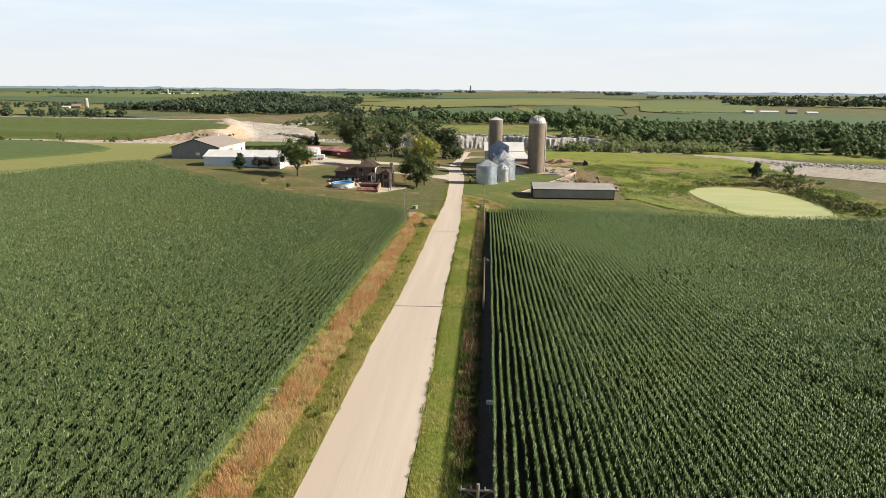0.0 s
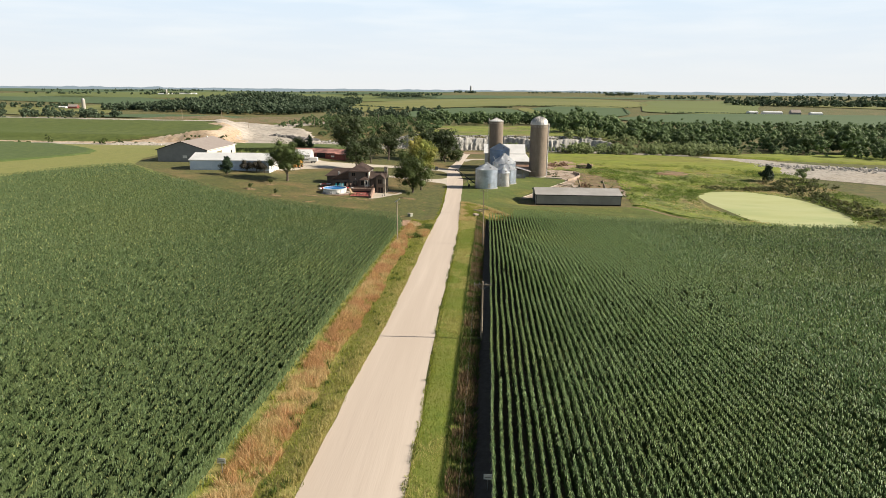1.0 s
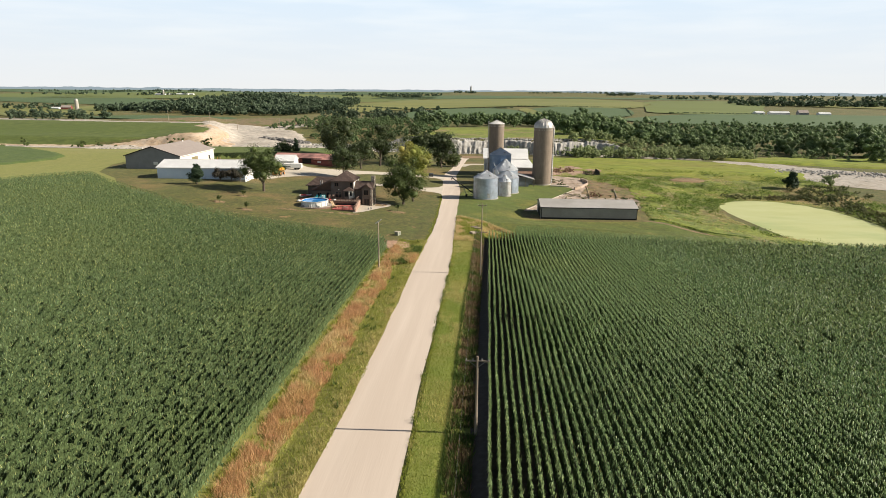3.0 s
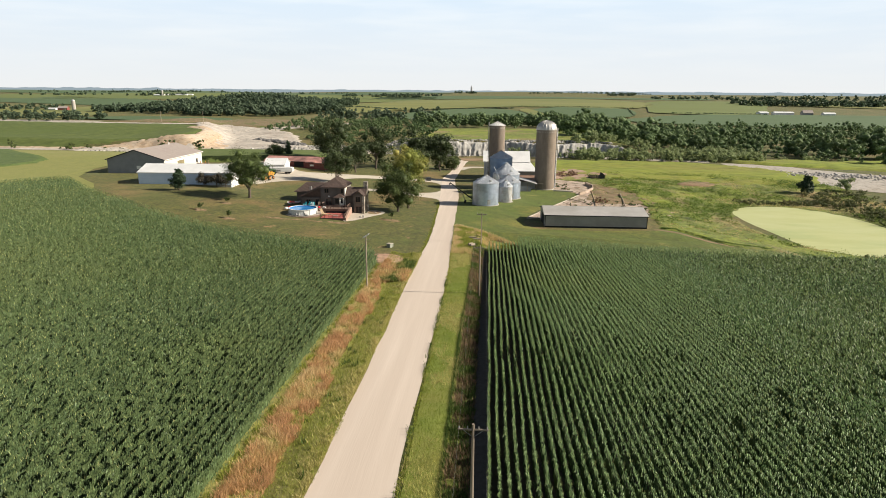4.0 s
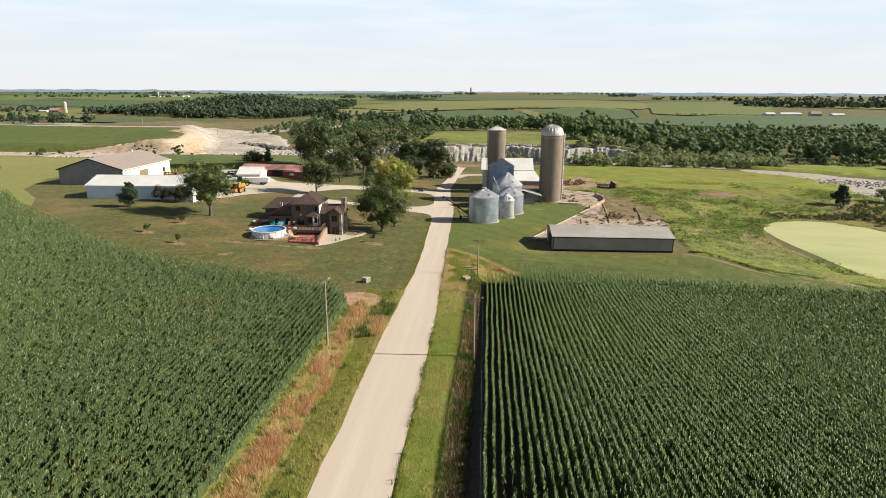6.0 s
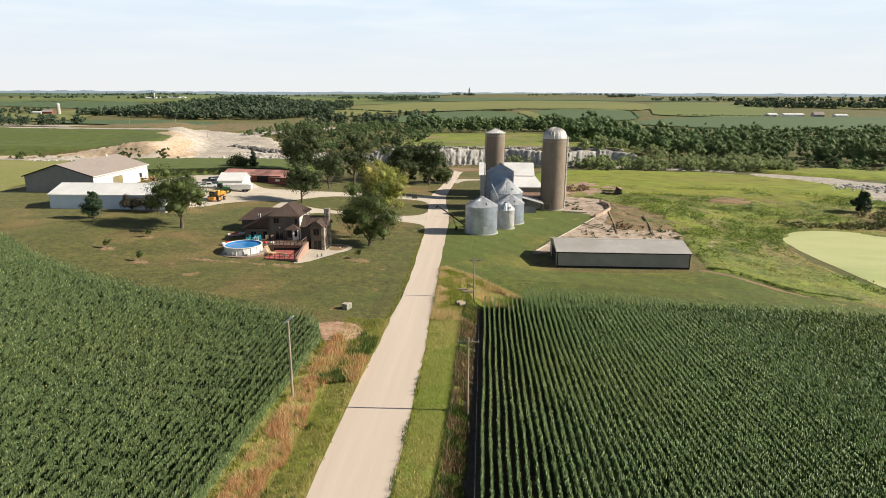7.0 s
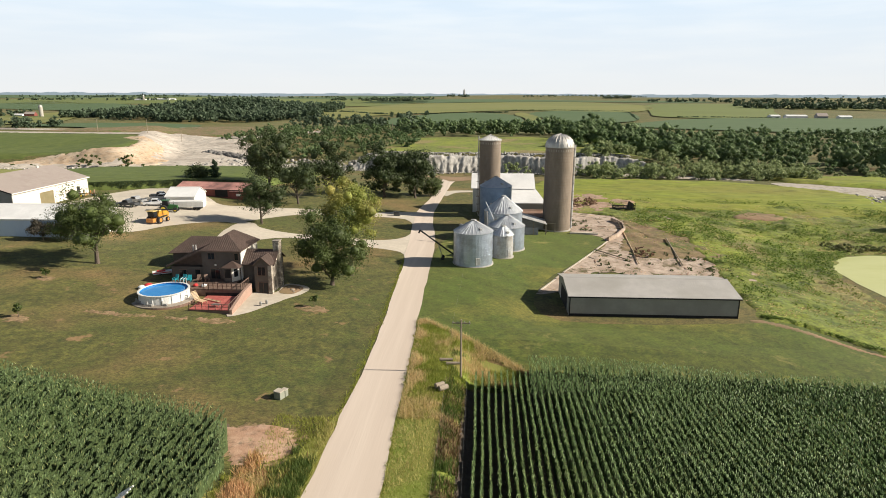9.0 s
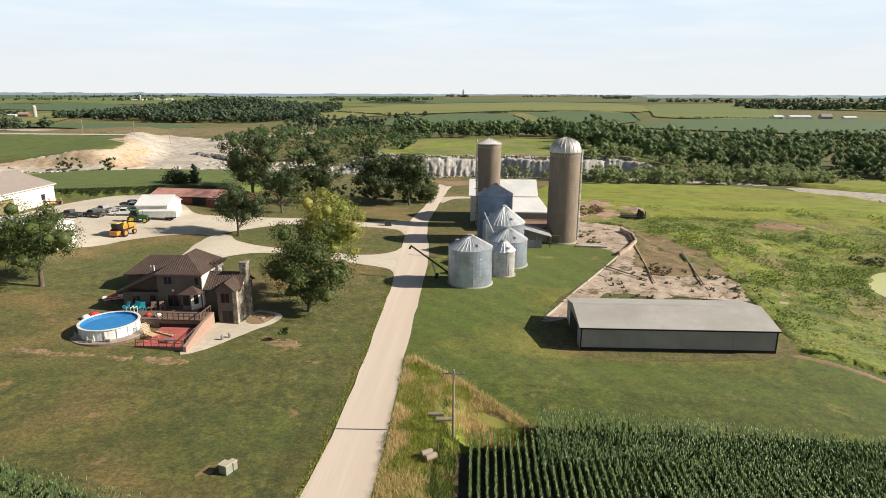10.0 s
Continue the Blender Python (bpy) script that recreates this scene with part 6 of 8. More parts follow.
# far leaves, with the bluish pallor of haze put into the green
LEAF_HILL_HAZED = material("leaf_hill_woods_hazed", (.062, .098, .056), (.105, .145, .080), .1, (.078, .120, .064), .02, .7, island=.28, leaf=.3)


def cards(centre, size, normal, g, jitter=.55):
    """Diamond-shaped leaves or leaf clumps at the centres, facing about along the normals."""
    n = len(centre)
    nv = normal + g.normal(0, jitter, (n, 3))
    nv /= np.linalg.norm(nv, axis=1)[:, None] + 1e-9
    a = np.cross(nv, g.normal(0, 1, (n, 3)))
    a /= np.linalg.norm(a, axis=1)[:, None] + 1e-9
    b = np.cross(nv, a)
    s = np.asarray(size).reshape(-1, 1)
    return np.stack([centre - a * s, centre + b * s * .62 + nv * s * .12, centre + a * s, centre - b * s * .62 + nv * s * .12], 1).reshape(-1, 3)


def crown_points(g, n, h, r, base, blobs, cone=0.0):
    """Leaf places on the shells of many overlapping clumps inside an egg, with gaps between."""
    hz = (h - base) / 2
    u = g.normal(0, 1, (blobs, 3))
    u /= np.linalg.norm(u, axis=1)[:, None]
    c = u * (g.uniform(.3, .92, (blobs, 1))) * [r, r, hz]
    c[:, 2] += base + hz
    f = np.clip((c[:, 2] - base) / (h - base), 0, 1)
    c[:, :2] *= (1 - cone * f)[:, None]
    br = (.18 + .26 * g.random(blobs) ** 1.4) * r * (26 / max(blobs, 26)) ** .12 * (1 - .6 * cone * f)
    k = g.integers(0, blobs, n)
    d = g.normal(0, 1, (n, 3))
    d /= np.linalg.norm(d, axis=1)[:, None]
    d[:, 2] = np.abs(d[:, 2]) * np.where(g.random(n) < .7, 1, -1)
    p = c[k] + d * (br[k] * (1 - .5 * g.beta(1.2, 2.2, n) + .42 * g.random(n) ** 4))[:, None] * [1, 1, .85]
    return p, d, c, br


ICO = bmesh.new()
bmesh.ops.create_icosphere(ICO, subdivisions=1, radius=1)
ICO_V, ICO_F = np.array([v.co[:] for v in ICO.verts]), np.array([[v.index for v in f.verts] for f in ICO.faces])
ICO.free()
OCT_V = np.array([(1, 0, 0), (0, 1, 0), (-1, 0, 0), (0, -1, 0), (0, 0, 1), (0, 0, -1)], float)
OCT_F = np.array([(0, 1, 4), (1, 2, 4), (2, 3, 4), (3, 0, 4), (1, 0, 5), (2, 1, 5), (3, 2, 5), (0, 3, 5)])


def flakes(centre, size, normal, g, jitter=.5):
    """Three-cornered leaf clumps for woods seen from afar."""
    n = len(centre)
    nv = normal + g.normal(0, jitter, (n, 3))
    nv /= np.linalg.norm(nv, axis=1)[:, None] + 1e-9
    a = np.cross(nv, g.normal(0, 1, (n, 3)))
    a /= np.linalg.norm(a, axis=1)[:, None] + 1e-9
    b = np.cross(nv, a)
    s = np.asarray(size).reshape(-1, 1)
    return np.stack([centre - a * s * .8 - b * s * .5, centre + a * s * .8 - b * s * .5, centre + b * s], 1).reshape(-1, 3)


def foliage(name, v, c, r, mat, g, far=False):
    """Leaf cards over the uneven dense hearts of the leaf clumps."""
    n = len(c)
    cv, cf = (OCT_V, OCT_F) if far else (ICO_V, ICO_F)
    q = (c[:, None] + cv[None] * (r[:, None, None] * g.uniform(.72, 1.12, (n, len(cv), 1))) * [1, 1, .85]).reshape(-1, 3)
    f = (cf[None] + len(cv) * np.arange(n)[:, None, None]).reshape(-1, 3) + len(v)
    return soup(name, np.concatenate([v, q]), (np.arange(len(v)).reshape(-1, 3 if far else 4), f), mat)


def tree(name, x, y, h, r, base, trunk, mat, label, seed, leaves=4500, size=.34, blobs=26, cone=0.0, cat="tree", limbs=9, dz=0.0):
    g = np.random.default_rng(seed)
    z = gz(x, y) + dz
    t = thing(name, label, cat, x, y, z, 0)
    p, d, c, br = crown_points(g, leaves, h, r, base, blobs, cone)
    bm = bmesh.new()
    top = base + (h - base) * (.45 if not cone else .85)
    bend = Vector((g.normal(0, .02 * h), g.normal(0, .02 * h), 0))
    cyl(bm, (0, 0, -.4), (0, 0, .25), trunk * 1.5, trunk * 1.05, n=9)
    cyl(bm, (0, 0, .2), tuple(bend * .4 + Vector((0, 0, base))), trunk * 1.05, trunk * .8, n=9)
    cyl(bm, tuple(bend * .4 + Vector((0, 0, base - .05))), tuple(bend + Vector((0, 0, top))), trunk * .8, trunk * .3, n=8)
    for k in range(min(limbs, len(c))):
        s = base + (top - base) * g.uniform(-.15, .75)
        cyl(bm, tuple(bend * .6 + Vector((0, 0, s))), tuple(Vector(c[k]) * .92 + Vector((0, 0, .06 * h * 0))), trunk * .42, trunk * .10, n=6)
    part("trunk", bm, BARK, t)
    v = cards(p, g.uniform(.6, 1.25, leaves) * size, d, g)
    ob = foliage("crown", v, c, br * .50, mat, g)
    ob.parent = t
    return t


tree("maple_tree", -15.3, 213.6, 14.4, 7.0, 1.2, .38, LEAF_MID, "broad green tree beside the house drive", 1, 27000, .155, 60)
tree("maple_tree", -13.2, 220.5, 18.4, 6.2, 6.0, .36, LEAF_GOLD, "tall tree with yellowing golden crown by the drive", 2, 18000, .15, 44)
tree("ash_tree", -58.2, 213.3, 13.6, 7.6, 2.4, .40, LEAF_MID, "open round green tree on the lawn", 3, 19000, .14, 44, limbs=16)
tree("cedar_tree", -79.8, 214.8, 6.6, 3.2, .4, .18, LEAF_CEDAR, "dense egg-shaped dark green cedar on the lawn", 4, 15000, .12, 70, .7)
for k, px in enumerate((-77.0, -73.6, -70.8)):
    tree("crab_apple", px, 225.2 + .5 * k, 4.0, 2.6, .8, .14, LEAF_PURPLE, "low dark purplish crab apple against the white shed", 5 + k, 2600, .14, 20, cat="tree")
tree("maple_tree", -43.9, 257.6, 12.2, 6.2, 2.2, .30, LEAF_DARK, "dense dark green tree on the drive island", 9, 9500, .19, 40)
tree("oak_tree", -58.5, 306, 21.2, 10.4, 2.8, .5, LEAF_DARK, "tall dark green tree behind the drive", 10, 13000, .25, 50)
tree("oak_tree", -43.4, 286.8, 14, 6.8, 2.2, .32, LEAF_DARK, "dark round tree behind the drive", 11, 6500, .22, 34)
tree("oak_tree", -37.8, 301.5, 18.5, 8.2, 3.0, .45, LEAF_DARK, "dark leafy tree with bare limbs showing", 12, 9000, .25, 36, limbs=16)
tree("oak_tree", -21.5, 312, 18, 9.6, 1.6, .45, LEAF_DARK, "broad dark tree beside the far road", 13, 11000, .26, 44)
tree("oak_tree", -11.5, 315, 17.4, 8.4, 1.2, .42, LEAF_DARK, "broad dark tree beside the far road", 14, 10500, .26, 44)
tree("lilac_bush", -6.8, 322, 6.5, 4.2, .4, .16, LEAF_MID, "rounded green bush at the road bend", 15, 4000, .24, 26, cat="bush")
tree("lilac_bush", -84.5, 308.5, 6.2, 4.8, .4, .16, LEAF_DARK, "rounded dark bush behind the red workshop", 16, 4000, .25, 26, cat="bush")
tree("cedar_tree", -78.2, 309.5, 8.6, 2.6, .6, .2, LEAF_CEDAR, "dark conifer behind the red workshop", 17, 4000, .2, 40, .7)
for k, (px, py_, hh) in enumerate(((-53.4, 187.7, 2.3), (-15.2, 201.3, 2.2), (-63.4, 193.6, 1.8), (-60.5, 203.2, 1.6))):
    tree("sapling", px, py_, hh, .8, .6, .04, LEAF_MID, "young staked sapling in a bare ring on the lawn", 20 + k, 260, .16, 10)
tree("cedar_tree", 131.2, 285.4, 7.2, 3.6, .3, .2, LEAF_CEDAR, "dense dark conical cedar beyond the pond", 30, 2600, .36, 30, .6, dz=0)
tree("willow_bush", 149, 290, 5.2, 3.2, .4, .12, LEAF_WILLOW, "pale green willow bush beyond the pond", 31, 900, .36, 14, cat="bush")


def grove(name, label, spots, mat, per, size, seed, category="woods", cone=.3, blobs=11, heart=.8):
    """Many trees in one object: clumped crowns of leaf cards with dark trunks left out of sight."""
    g = np.random.default_rng(seed)
    vs, cs, rs = [], [], []
    for x, y, h, r in spots:
        n = int(per * (r / 5) ** 1.3) + 20
        p, d, c, br = crown_points(g, n, h, r, -.04 * h, max(5, int(blobs * r / 5)), g.uniform(0, cone))
        p += [x, y, gz(x, y)]
        cs.append(c + [x, y, gz(x, y)])
        rs.append(br * heart)
        vs.append(flakes(p, g.uniform(.6, 1.3, n) * size, d, g, .45))
    v = np.concatenate(vs)
    cs, rs = (np.concatenate(cs), np.concatenate(rs)) if heart else (np.zeros((0, 3)), np.zeros(0))
    return tagged(foliage(name, v, cs, rs, mat, g, True), label, category, "", "stuff")


def scatter(g, n, x0, x1, y0, y1, h0, h1, ratio=.36, keep=None):
    out = []
    for _ in range(n):
        x, y, h = g.uniform(x0, x1), g.uniform(y0, y1), g.uniform(h0, h1)
        if keep is None or keep(x, y):
            out.append((x, y, h, h * ratio * g.uniform(.85, 1.25)))
    return out


g = np.random.default_rng(50)
def wood_front(x):
    return np.interp(x, [60, 165, 185, 205, 230, 330, 420], [424, 436, 408, 374, 350, 320, 300])


grove("river_woods", "dense green woods along the river", scatter(g, 520, 60, 400, 300, 490, 9, 16, .46, lambda x, y: wood_front(x) < y < wood_front(x) + 45) + scatter(g, 600, 55, 460, 320, 570, 11, 18, .43, lambda x, y: wood_front(x) + 30 < y < wood_front(x) + 130), LEAF_WOODS, 340, .46, 51, heart=.9, blobs=12)
grove("river_understorey", "dense undergrowth along the edge of the river woods", scatter(g, 620, 60, 400, 300, 470, 3, 7, .75, lambda x, y: wood_front(x) - 4 < y < wood_front(x) + 22), LEAF_WOODS, 110, .42, 60, "scrub", heart=.9, blobs=7)
grove("river_woods_far", "dark woods behind the quarry meadow", scatter(g, 260, -70, 420, 530, 650, 8, 14, .44) + scatter(g, 170, -60, 130, 560, 625, 6, 11, .5), LEAF_WOODS, 150, .65, 52, heart=.9)
grove("willow_scrub", "pale green willow scrub before the river woods", scatter(g, 250, 58, 156, 378, 418, 3, 7.5, .55) + scatter(g, 26, 10, 62, 388, 402, 3, 6.5, .45) + scatter(g, 30, 150, 205, 385, 420, 2, 4.5, .6, lambda x, y: y < wood_front(x) + 4), LEAF_WILLOW, 420, .33, 53, "scrub", heart=.72)
grove("quarry_scrub", "green scrub on the quarry slope", scatter(g, 120, -100, -25, 440, 600, 3, 8, .55) + scatter(g, 130, -165, -70, 505, 600, 3, 7, .6) + scatter(g, 40, -120, -60, 470, 520, 2, 5, .6), LEAF_WOODS, 230, .45, 54, "scrub")
grove("hill_woods", "dark wooded hill beyond the quarry", scatter(g, 1900, -640, -210, 930, 1420, 10, 18, .46, lambda x, y: ((x + 425) / 190) ** 2 + ((y - 1170) / 240) ** 2 < 1) + scatter(g, 260, -745, -540, 1160, 1240, 10, 16, .46, lambda x, y: abs(y - 1195 - .1 * (x + 640)) < 32)
      + scatter(g, 300, -430, -215, 900, 1010, 9, 15, .46, lambda x, y: abs(y - 955 - .25 * (x + 320)) < 38), LEAF_HILL_HAZED, 30, 1.9, 55, "woods", .08, 4)
grove("valley_trees_west", "line of trees beside the valley road", scatter(g, 90, -680, -448, 728, 790, 9, 15, .45, lambda x, y: fract(np.array([x]), np.array([0.0]), 40, 3)[0] > .38) + scatter(g, 60, -170, -40, 640, 720, 8, 14, .45), LEAF_HILL_HAZED, 130, 1.0, 56, blobs=8)
grove("pond_brush", "dense low green brush round the pond", scatter(g, 150, 128.5, 141, 196, 264, .9, 2.6, .85) + scatter(g, 70, 100, 131, 264, 271, .8, 2.0, .9) + scatter(g, 60, 128, 152, 262, 284, 1.2, 3.0, .8) + scatter(g, 26, 98, 124, 189, 194, .7, 1.5, .9), LEAF_BRUSH, 330, .19, 57, "brush", heart=.62)
grove("quarry_saplings", "thin young trees along the quarry bank", scatter(g, 7, -192, -176, 398, 403, 4, 8, .3) + scatter(g, 5, -165, -160, 398, 402, 5, 9, .32) + scatter(g, 26, -330, -90, 397, 402, 1.2, 2.6, .7) + scatter(g, 6, -330, -230, 398, 404, 4, 7, .4), LEAF_MID, 420, .34, 58, "scrub")
grove("dark_understorey", "shaded undergrowth under the drive trees", scatter(g, 24, -58, -8, 318, 326, 2.5, 4.5, .6), LEAF_DARK, 300, .4, 59, "scrub")
# ---- quarry, far fields and far farms ----
PALE_ROCK = material("pale_quarry_rock", (.42, .365, .31), (.60, .54, .465), .35, (.36, .31, .26), .07, .95, 0, .8, .8, detail=10, spots=((.24, .20, .15), .12, .3))
LOT = material("grey_gravel_lot", (.33, .295, .255), (.47, .425, .37), .5, (.40, .34, .27), .05, .95, 0, .8, 1.5, detail=12, spots=((.22, .20, .10), .12, .4))
ORANGE_BANK = material("orange_clay_bank", (.44, .30, .19), (.56, .43, .30), .5, (.55, .46, .36), .07, .95, 0, .8, .8, detail=12, stretch=(1, 1, 2), spots=((.34, .24, .15), .2, .4))
CLIFF = material("quarry_cliff", (.30, .285, .262), (.54, .52, .485), 1.4, (.24, .225, .205), .2, .95, 0, .9, 1.5, detail=12, stretch=(1.6, 1, .35))
ROCK = material("quarry_boulders", (.34, .325, .30), (.50, .475, .44), .6, (.19, .18, .165), .2, .95, 0, .5, 2, island=.2)
CROP_GREEN = material("plateau_crop", (.072, .100, .020), (.125, .158, .034), .5, (.094, .130, .025), .03, .9, 0, .8, 2, stretch=(.35, 1, 1), detail=10)
# dark crop, its base colour lifted to paint in distance haze
SOY_HAZED = material("dark_crop_hazed", (.066, .112, .040), (.085, .132, .050), .08, (.075, .122, .044), .01, .9, 0, .4, 1, stretch=(.3, 1, 1))
PASTURE = material("yellow_pasture", (.17, .175, .045), (.21, .21, .055), .04, (.14, .165, .042), .008, .9, stretch=(.25, 1, 1))
LIGHT_CROP = material("light_crop", (.12, .155, .036), (.15, .18, .044), .05, (.125, .15, .036), .01, .9, stretch=(.25, 1, 1))

rough_sheet("quarry_floor", [(-235, 392), (-190, 398), (-150, 401), (-95, 400), (-62, 400), (-62, 412), (-96, 420), (-112, 440), (-128, 480), (-143, 505), (-172, 528), (-205, 540), (-215, 510), (-196, 470), (-172, 440),
                             (-160, 412), (-200, 406), (-240, 406)], PALE_ROCK, 2.0, .0, 2.2, 16, 41, "pale dusty quarry floor with rutted heaps", "quarry", power=1.6, gain=.62, smooth=False)
rough_sheet("clay_bank", [(-236, 405), (-200, 402), (-165, 402), (-152, 406), (-156, 428), (-172, 452), (-192, 468), (-200, 460), (-182, 446), (-178, 430), (-186, 417), (-214, 415), (-236, 408)], ORANGE_BANK, 1.3, .0, 1.9, 6, 42,
            "orange clay bank below the field", "bank", gain=.62, smooth=False)
rough_sheet("plateau_field", [(-420, 412), (-330, 411), (-260, 411), (-220, 418), (-196, 417), (-182, 428), (-180, 446), (-192, 466), (-205, 476), (-240, 482), (-330, 490), (-420, 500)], CROP_GREEN, 3.0, .5, .6, 8, 47, "green crop field above the quarry", "field", wobble=.8)
rough_sheet("quarry_back_slope", [(-235, 500), (-205, 535), (-172, 530), (-140, 560), (-120, 620), (-260, 640), (-300, 520)], DEAD_WEEDS, 5, .1, 1.5, 30, 43, "brown weedy slope behind the quarry", "slope")
drape("quarry_road", [(-420, 502), (-330, 492), (-230, 486), (-180, 490), (-150, 520), (-120, 560), (-100, 600), (-70, 620), (-72, 626), (-108, 612), (-136, 576), (-170, 536), (-200, 500), (-330, 503), (-420, 512)], PALE_ROCK, .3, 1.0,
      label="pale haul road past the quarry", category="road")
drape("valley_road", [(-760, 752), (-560, 728), (-440, 716), (-330, 690), (-250, 640), (-240, 655), (-325, 712), (-440, 742), (-560, 756), (-760, 785)], PALE_ROCK, .4, 3.0, label="pale gravel road along the valley", category="road")
drape("quarry_track", [(-420, 399), (-330, 397), (-235, 393), (-228, 401), (-260, 405), (-330, 406), (-420, 409)], PALE_ROCK, .12, 1.2, label="pale dirt track below the field", category="track")
rough_sheet("track_bank", [(-330, 405), (-290, 404), (-236, 404), (-236, 410), (-280, 411), (-330, 410)], ORANGE_BANK, 1.4, .0, 1.0, 5, 49, "pinkish clay bank above the dirt track", "bank", gain=.62, smooth=False)
# rock wall: a broken cliff with upright ribs and a pale crest
g = np.random.default_rng(76)
wx, wu = np.meshgrid(np.arange(-64, 88, .55), np.linspace(0, 1, 17))
crest = 403.5 + 3 * np.sin(wx / 9) + 2.5 * (fract(wx, wx * 0, 6, 3) - .5)
top = grid_z(wx, crest + 9) + .3 - 2.2 * fract(wx, wx * 0 + 5, 3, 7, 5, .7)
foot = grid_z(wx, crest - 2.5) - .6
face = np.clip(wu / .7, 0, 1)
block = np.round(5 * fract(wx * 1.7, wu * 3, 2.2, 11, 3, .6)) / 5
wy = crest - 2.2 + 3.4 * face ** 1.6 + 9 * np.clip((wu - .7) / .3, 0, 1) + (2.4 * (block - .5) + 1.6 * (fract(wx, wu * 7, 1.1, 12, 3, .8) - .5)) * np.where(wu < .75, 1, .5)
wz_ = foot + (top - foot) * face + .9 * (fract(wx, wu * 7, 1.2, 13, 3, .8) - .5)
a = np.arange(wx.size).reshape(wx.shape)
wf = np.stack([a[:-1, :-1], a[:-1, 1:], a[1:, 1:], a[1:, :-1]], -1).reshape(-1, 4)
tagged(soup("rock_wall_face", np.stack([wx, wy, wz_], -1).reshape(-1, 3), wf, CLIFF), "pale broken quarry rock wall with upright ribs", "rock wall", "", "structure")
drape("rock_meadow", [(-60, 416), (-20, 414), (40, 415), (84, 416), (100, 440), (96, 500), (40, 528), (-20, 520), (-52, 470)], MEADOW, .2, 1.5, label="light green meadow above the rock wall", category="meadow")
drape("east_lot", [(129, 367), (125.5, 346), (124.5, 328), (131, 311), (150, 296), (200, 272), (300, 262), (300, 300), (205, 320), (172, 334), (156, 352), (142, 363)], LOT, .14, 2.2, label="pale gravel lot by the river", category="lot")
rough_sheet("river_bank_grass", [(137, 371), (158, 356), (200, 340), (330, 318), (330, 376), (240, 393), (176, 394), (150, 402), (136, 386)], BRIGHT_MEADOW, 2.2, .1, 2.0, 14, 45, "green uneven river bank", "meadow")
rough_sheet("gravel_bar", [(70, 398), (90, 390), (110, 384), (126, 376), (122, 386), (100, 398), (80, 408)], PALE_ROCK, 2, .1, .8, 8, 46, "pale gravel bar among the scrub", "gravel")
# crop block behind the yard
YARD_CROP = [(-150, 330), (-141, 292), (-130, 287.5), (-112, 289), (-90, 296.5), (-66, 306), (-55, 340), (-60, 372), (-90, 396), (-148, 395), (-152, 368)]
rough_sheet("corn_field_yard", YARD_CROP, CROP_GREEN, 1.3, 1.9, .7, 2.6, 44, "smooth dense block of green maize behind the farm yard", "crop", "stuff", gain=.7, wobble=.4)
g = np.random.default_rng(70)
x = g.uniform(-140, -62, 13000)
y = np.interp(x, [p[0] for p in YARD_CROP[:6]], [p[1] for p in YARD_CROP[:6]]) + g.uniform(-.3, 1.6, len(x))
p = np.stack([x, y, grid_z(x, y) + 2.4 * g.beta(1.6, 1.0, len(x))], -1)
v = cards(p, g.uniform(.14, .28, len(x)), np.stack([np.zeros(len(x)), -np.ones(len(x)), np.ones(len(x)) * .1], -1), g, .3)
# front rows take the shade-darkened green
tagged(soup("corn_edge_yard", v, np.arange(len(v)).reshape(-1, 4), STALK_SHADE), "front rows of the maize behind the farm yard, shade put into their green", "crop", "", "stuff")


def rocks(name, label, n, place, s0, s1, mat, seed):
    """Angular boulders joined into one mesh."""
    g = np.random.default_rng(seed)
    base = np.array([(1, 0, 0), (-1, 0, 0), (0, 1, 0), (0, -1, 0), (0, 0, 1), (0, 0, -1), (.62, .62, .62), (-.62, .62, .6), (.6, -.62, .6), (-.6, -.6, .6)], float)
    tri = np.array([(6, 0, 2), (6, 2, 4), (6, 4, 0), (7, 2, 1), (7, 1, 4), (7, 4, 2), (8, 3, 0), (8, 0, 4), (8, 4, 3), (9, 1, 3), (9, 3, 4), (9, 4, 1), (0, 5, 2), (2, 5, 1), (1, 5, 3), (3, 5, 0)])
    vs, fs = [], []
    for i in range(n):
        x, y = place(g)
        s = g.uniform(s0, s1)
        q = base * (1 + g.normal(0, .22, base.shape)) * [s, s * g.uniform(.7, 1.2), s * g.uniform(.6, .95)]
        a = g.uniform(0, 6.28)
        q = q @ np.array([[math.cos(a), -math.sin(a), 0], [math.sin(a), math.cos(a), 0], [0, 0, 1]])
        vs.append(q + [x, y, gz(x, y) + s * .3])
        fs.append(tri + 10 * i)
    return tagged(soup(name, np.concatenate(vs), np.concatenate(fs), mat), label, "rocks", "", "stuff")


rocks("rock_wall_boulders", "tumbled pale boulders of the rock wall", 2200, lambda g: (lambda x, u: (x, (400.0 if u < .35 else 411.5) + 3 * math.sin(x / 9) + g.normal(0, 1.2)))(g.uniform(-58, 82), g.random()), .18, .6, ROCK, 71)
rocks("lot_rubble", "grey rubble heaped along the gravel lot", 1500, lambda g: (lambda u: (142 + 130 * u + g.normal(0, 3), 326 - 25 * u + g.normal(0, 3.5)))(g.random()), .15, .75, ROCK, 72)
rocks("quarry_rubble", "pale rubble in the quarry", 420, lambda g: (g.uniform(-135, -50), g.uniform(403, 440)), .4, 1.3, ROCK, 73)
DARK_ROCK = material("dark_quarry_rock", (.12, .115, .11), (.19, .18, .17), .6, rough=.95, island=.25)
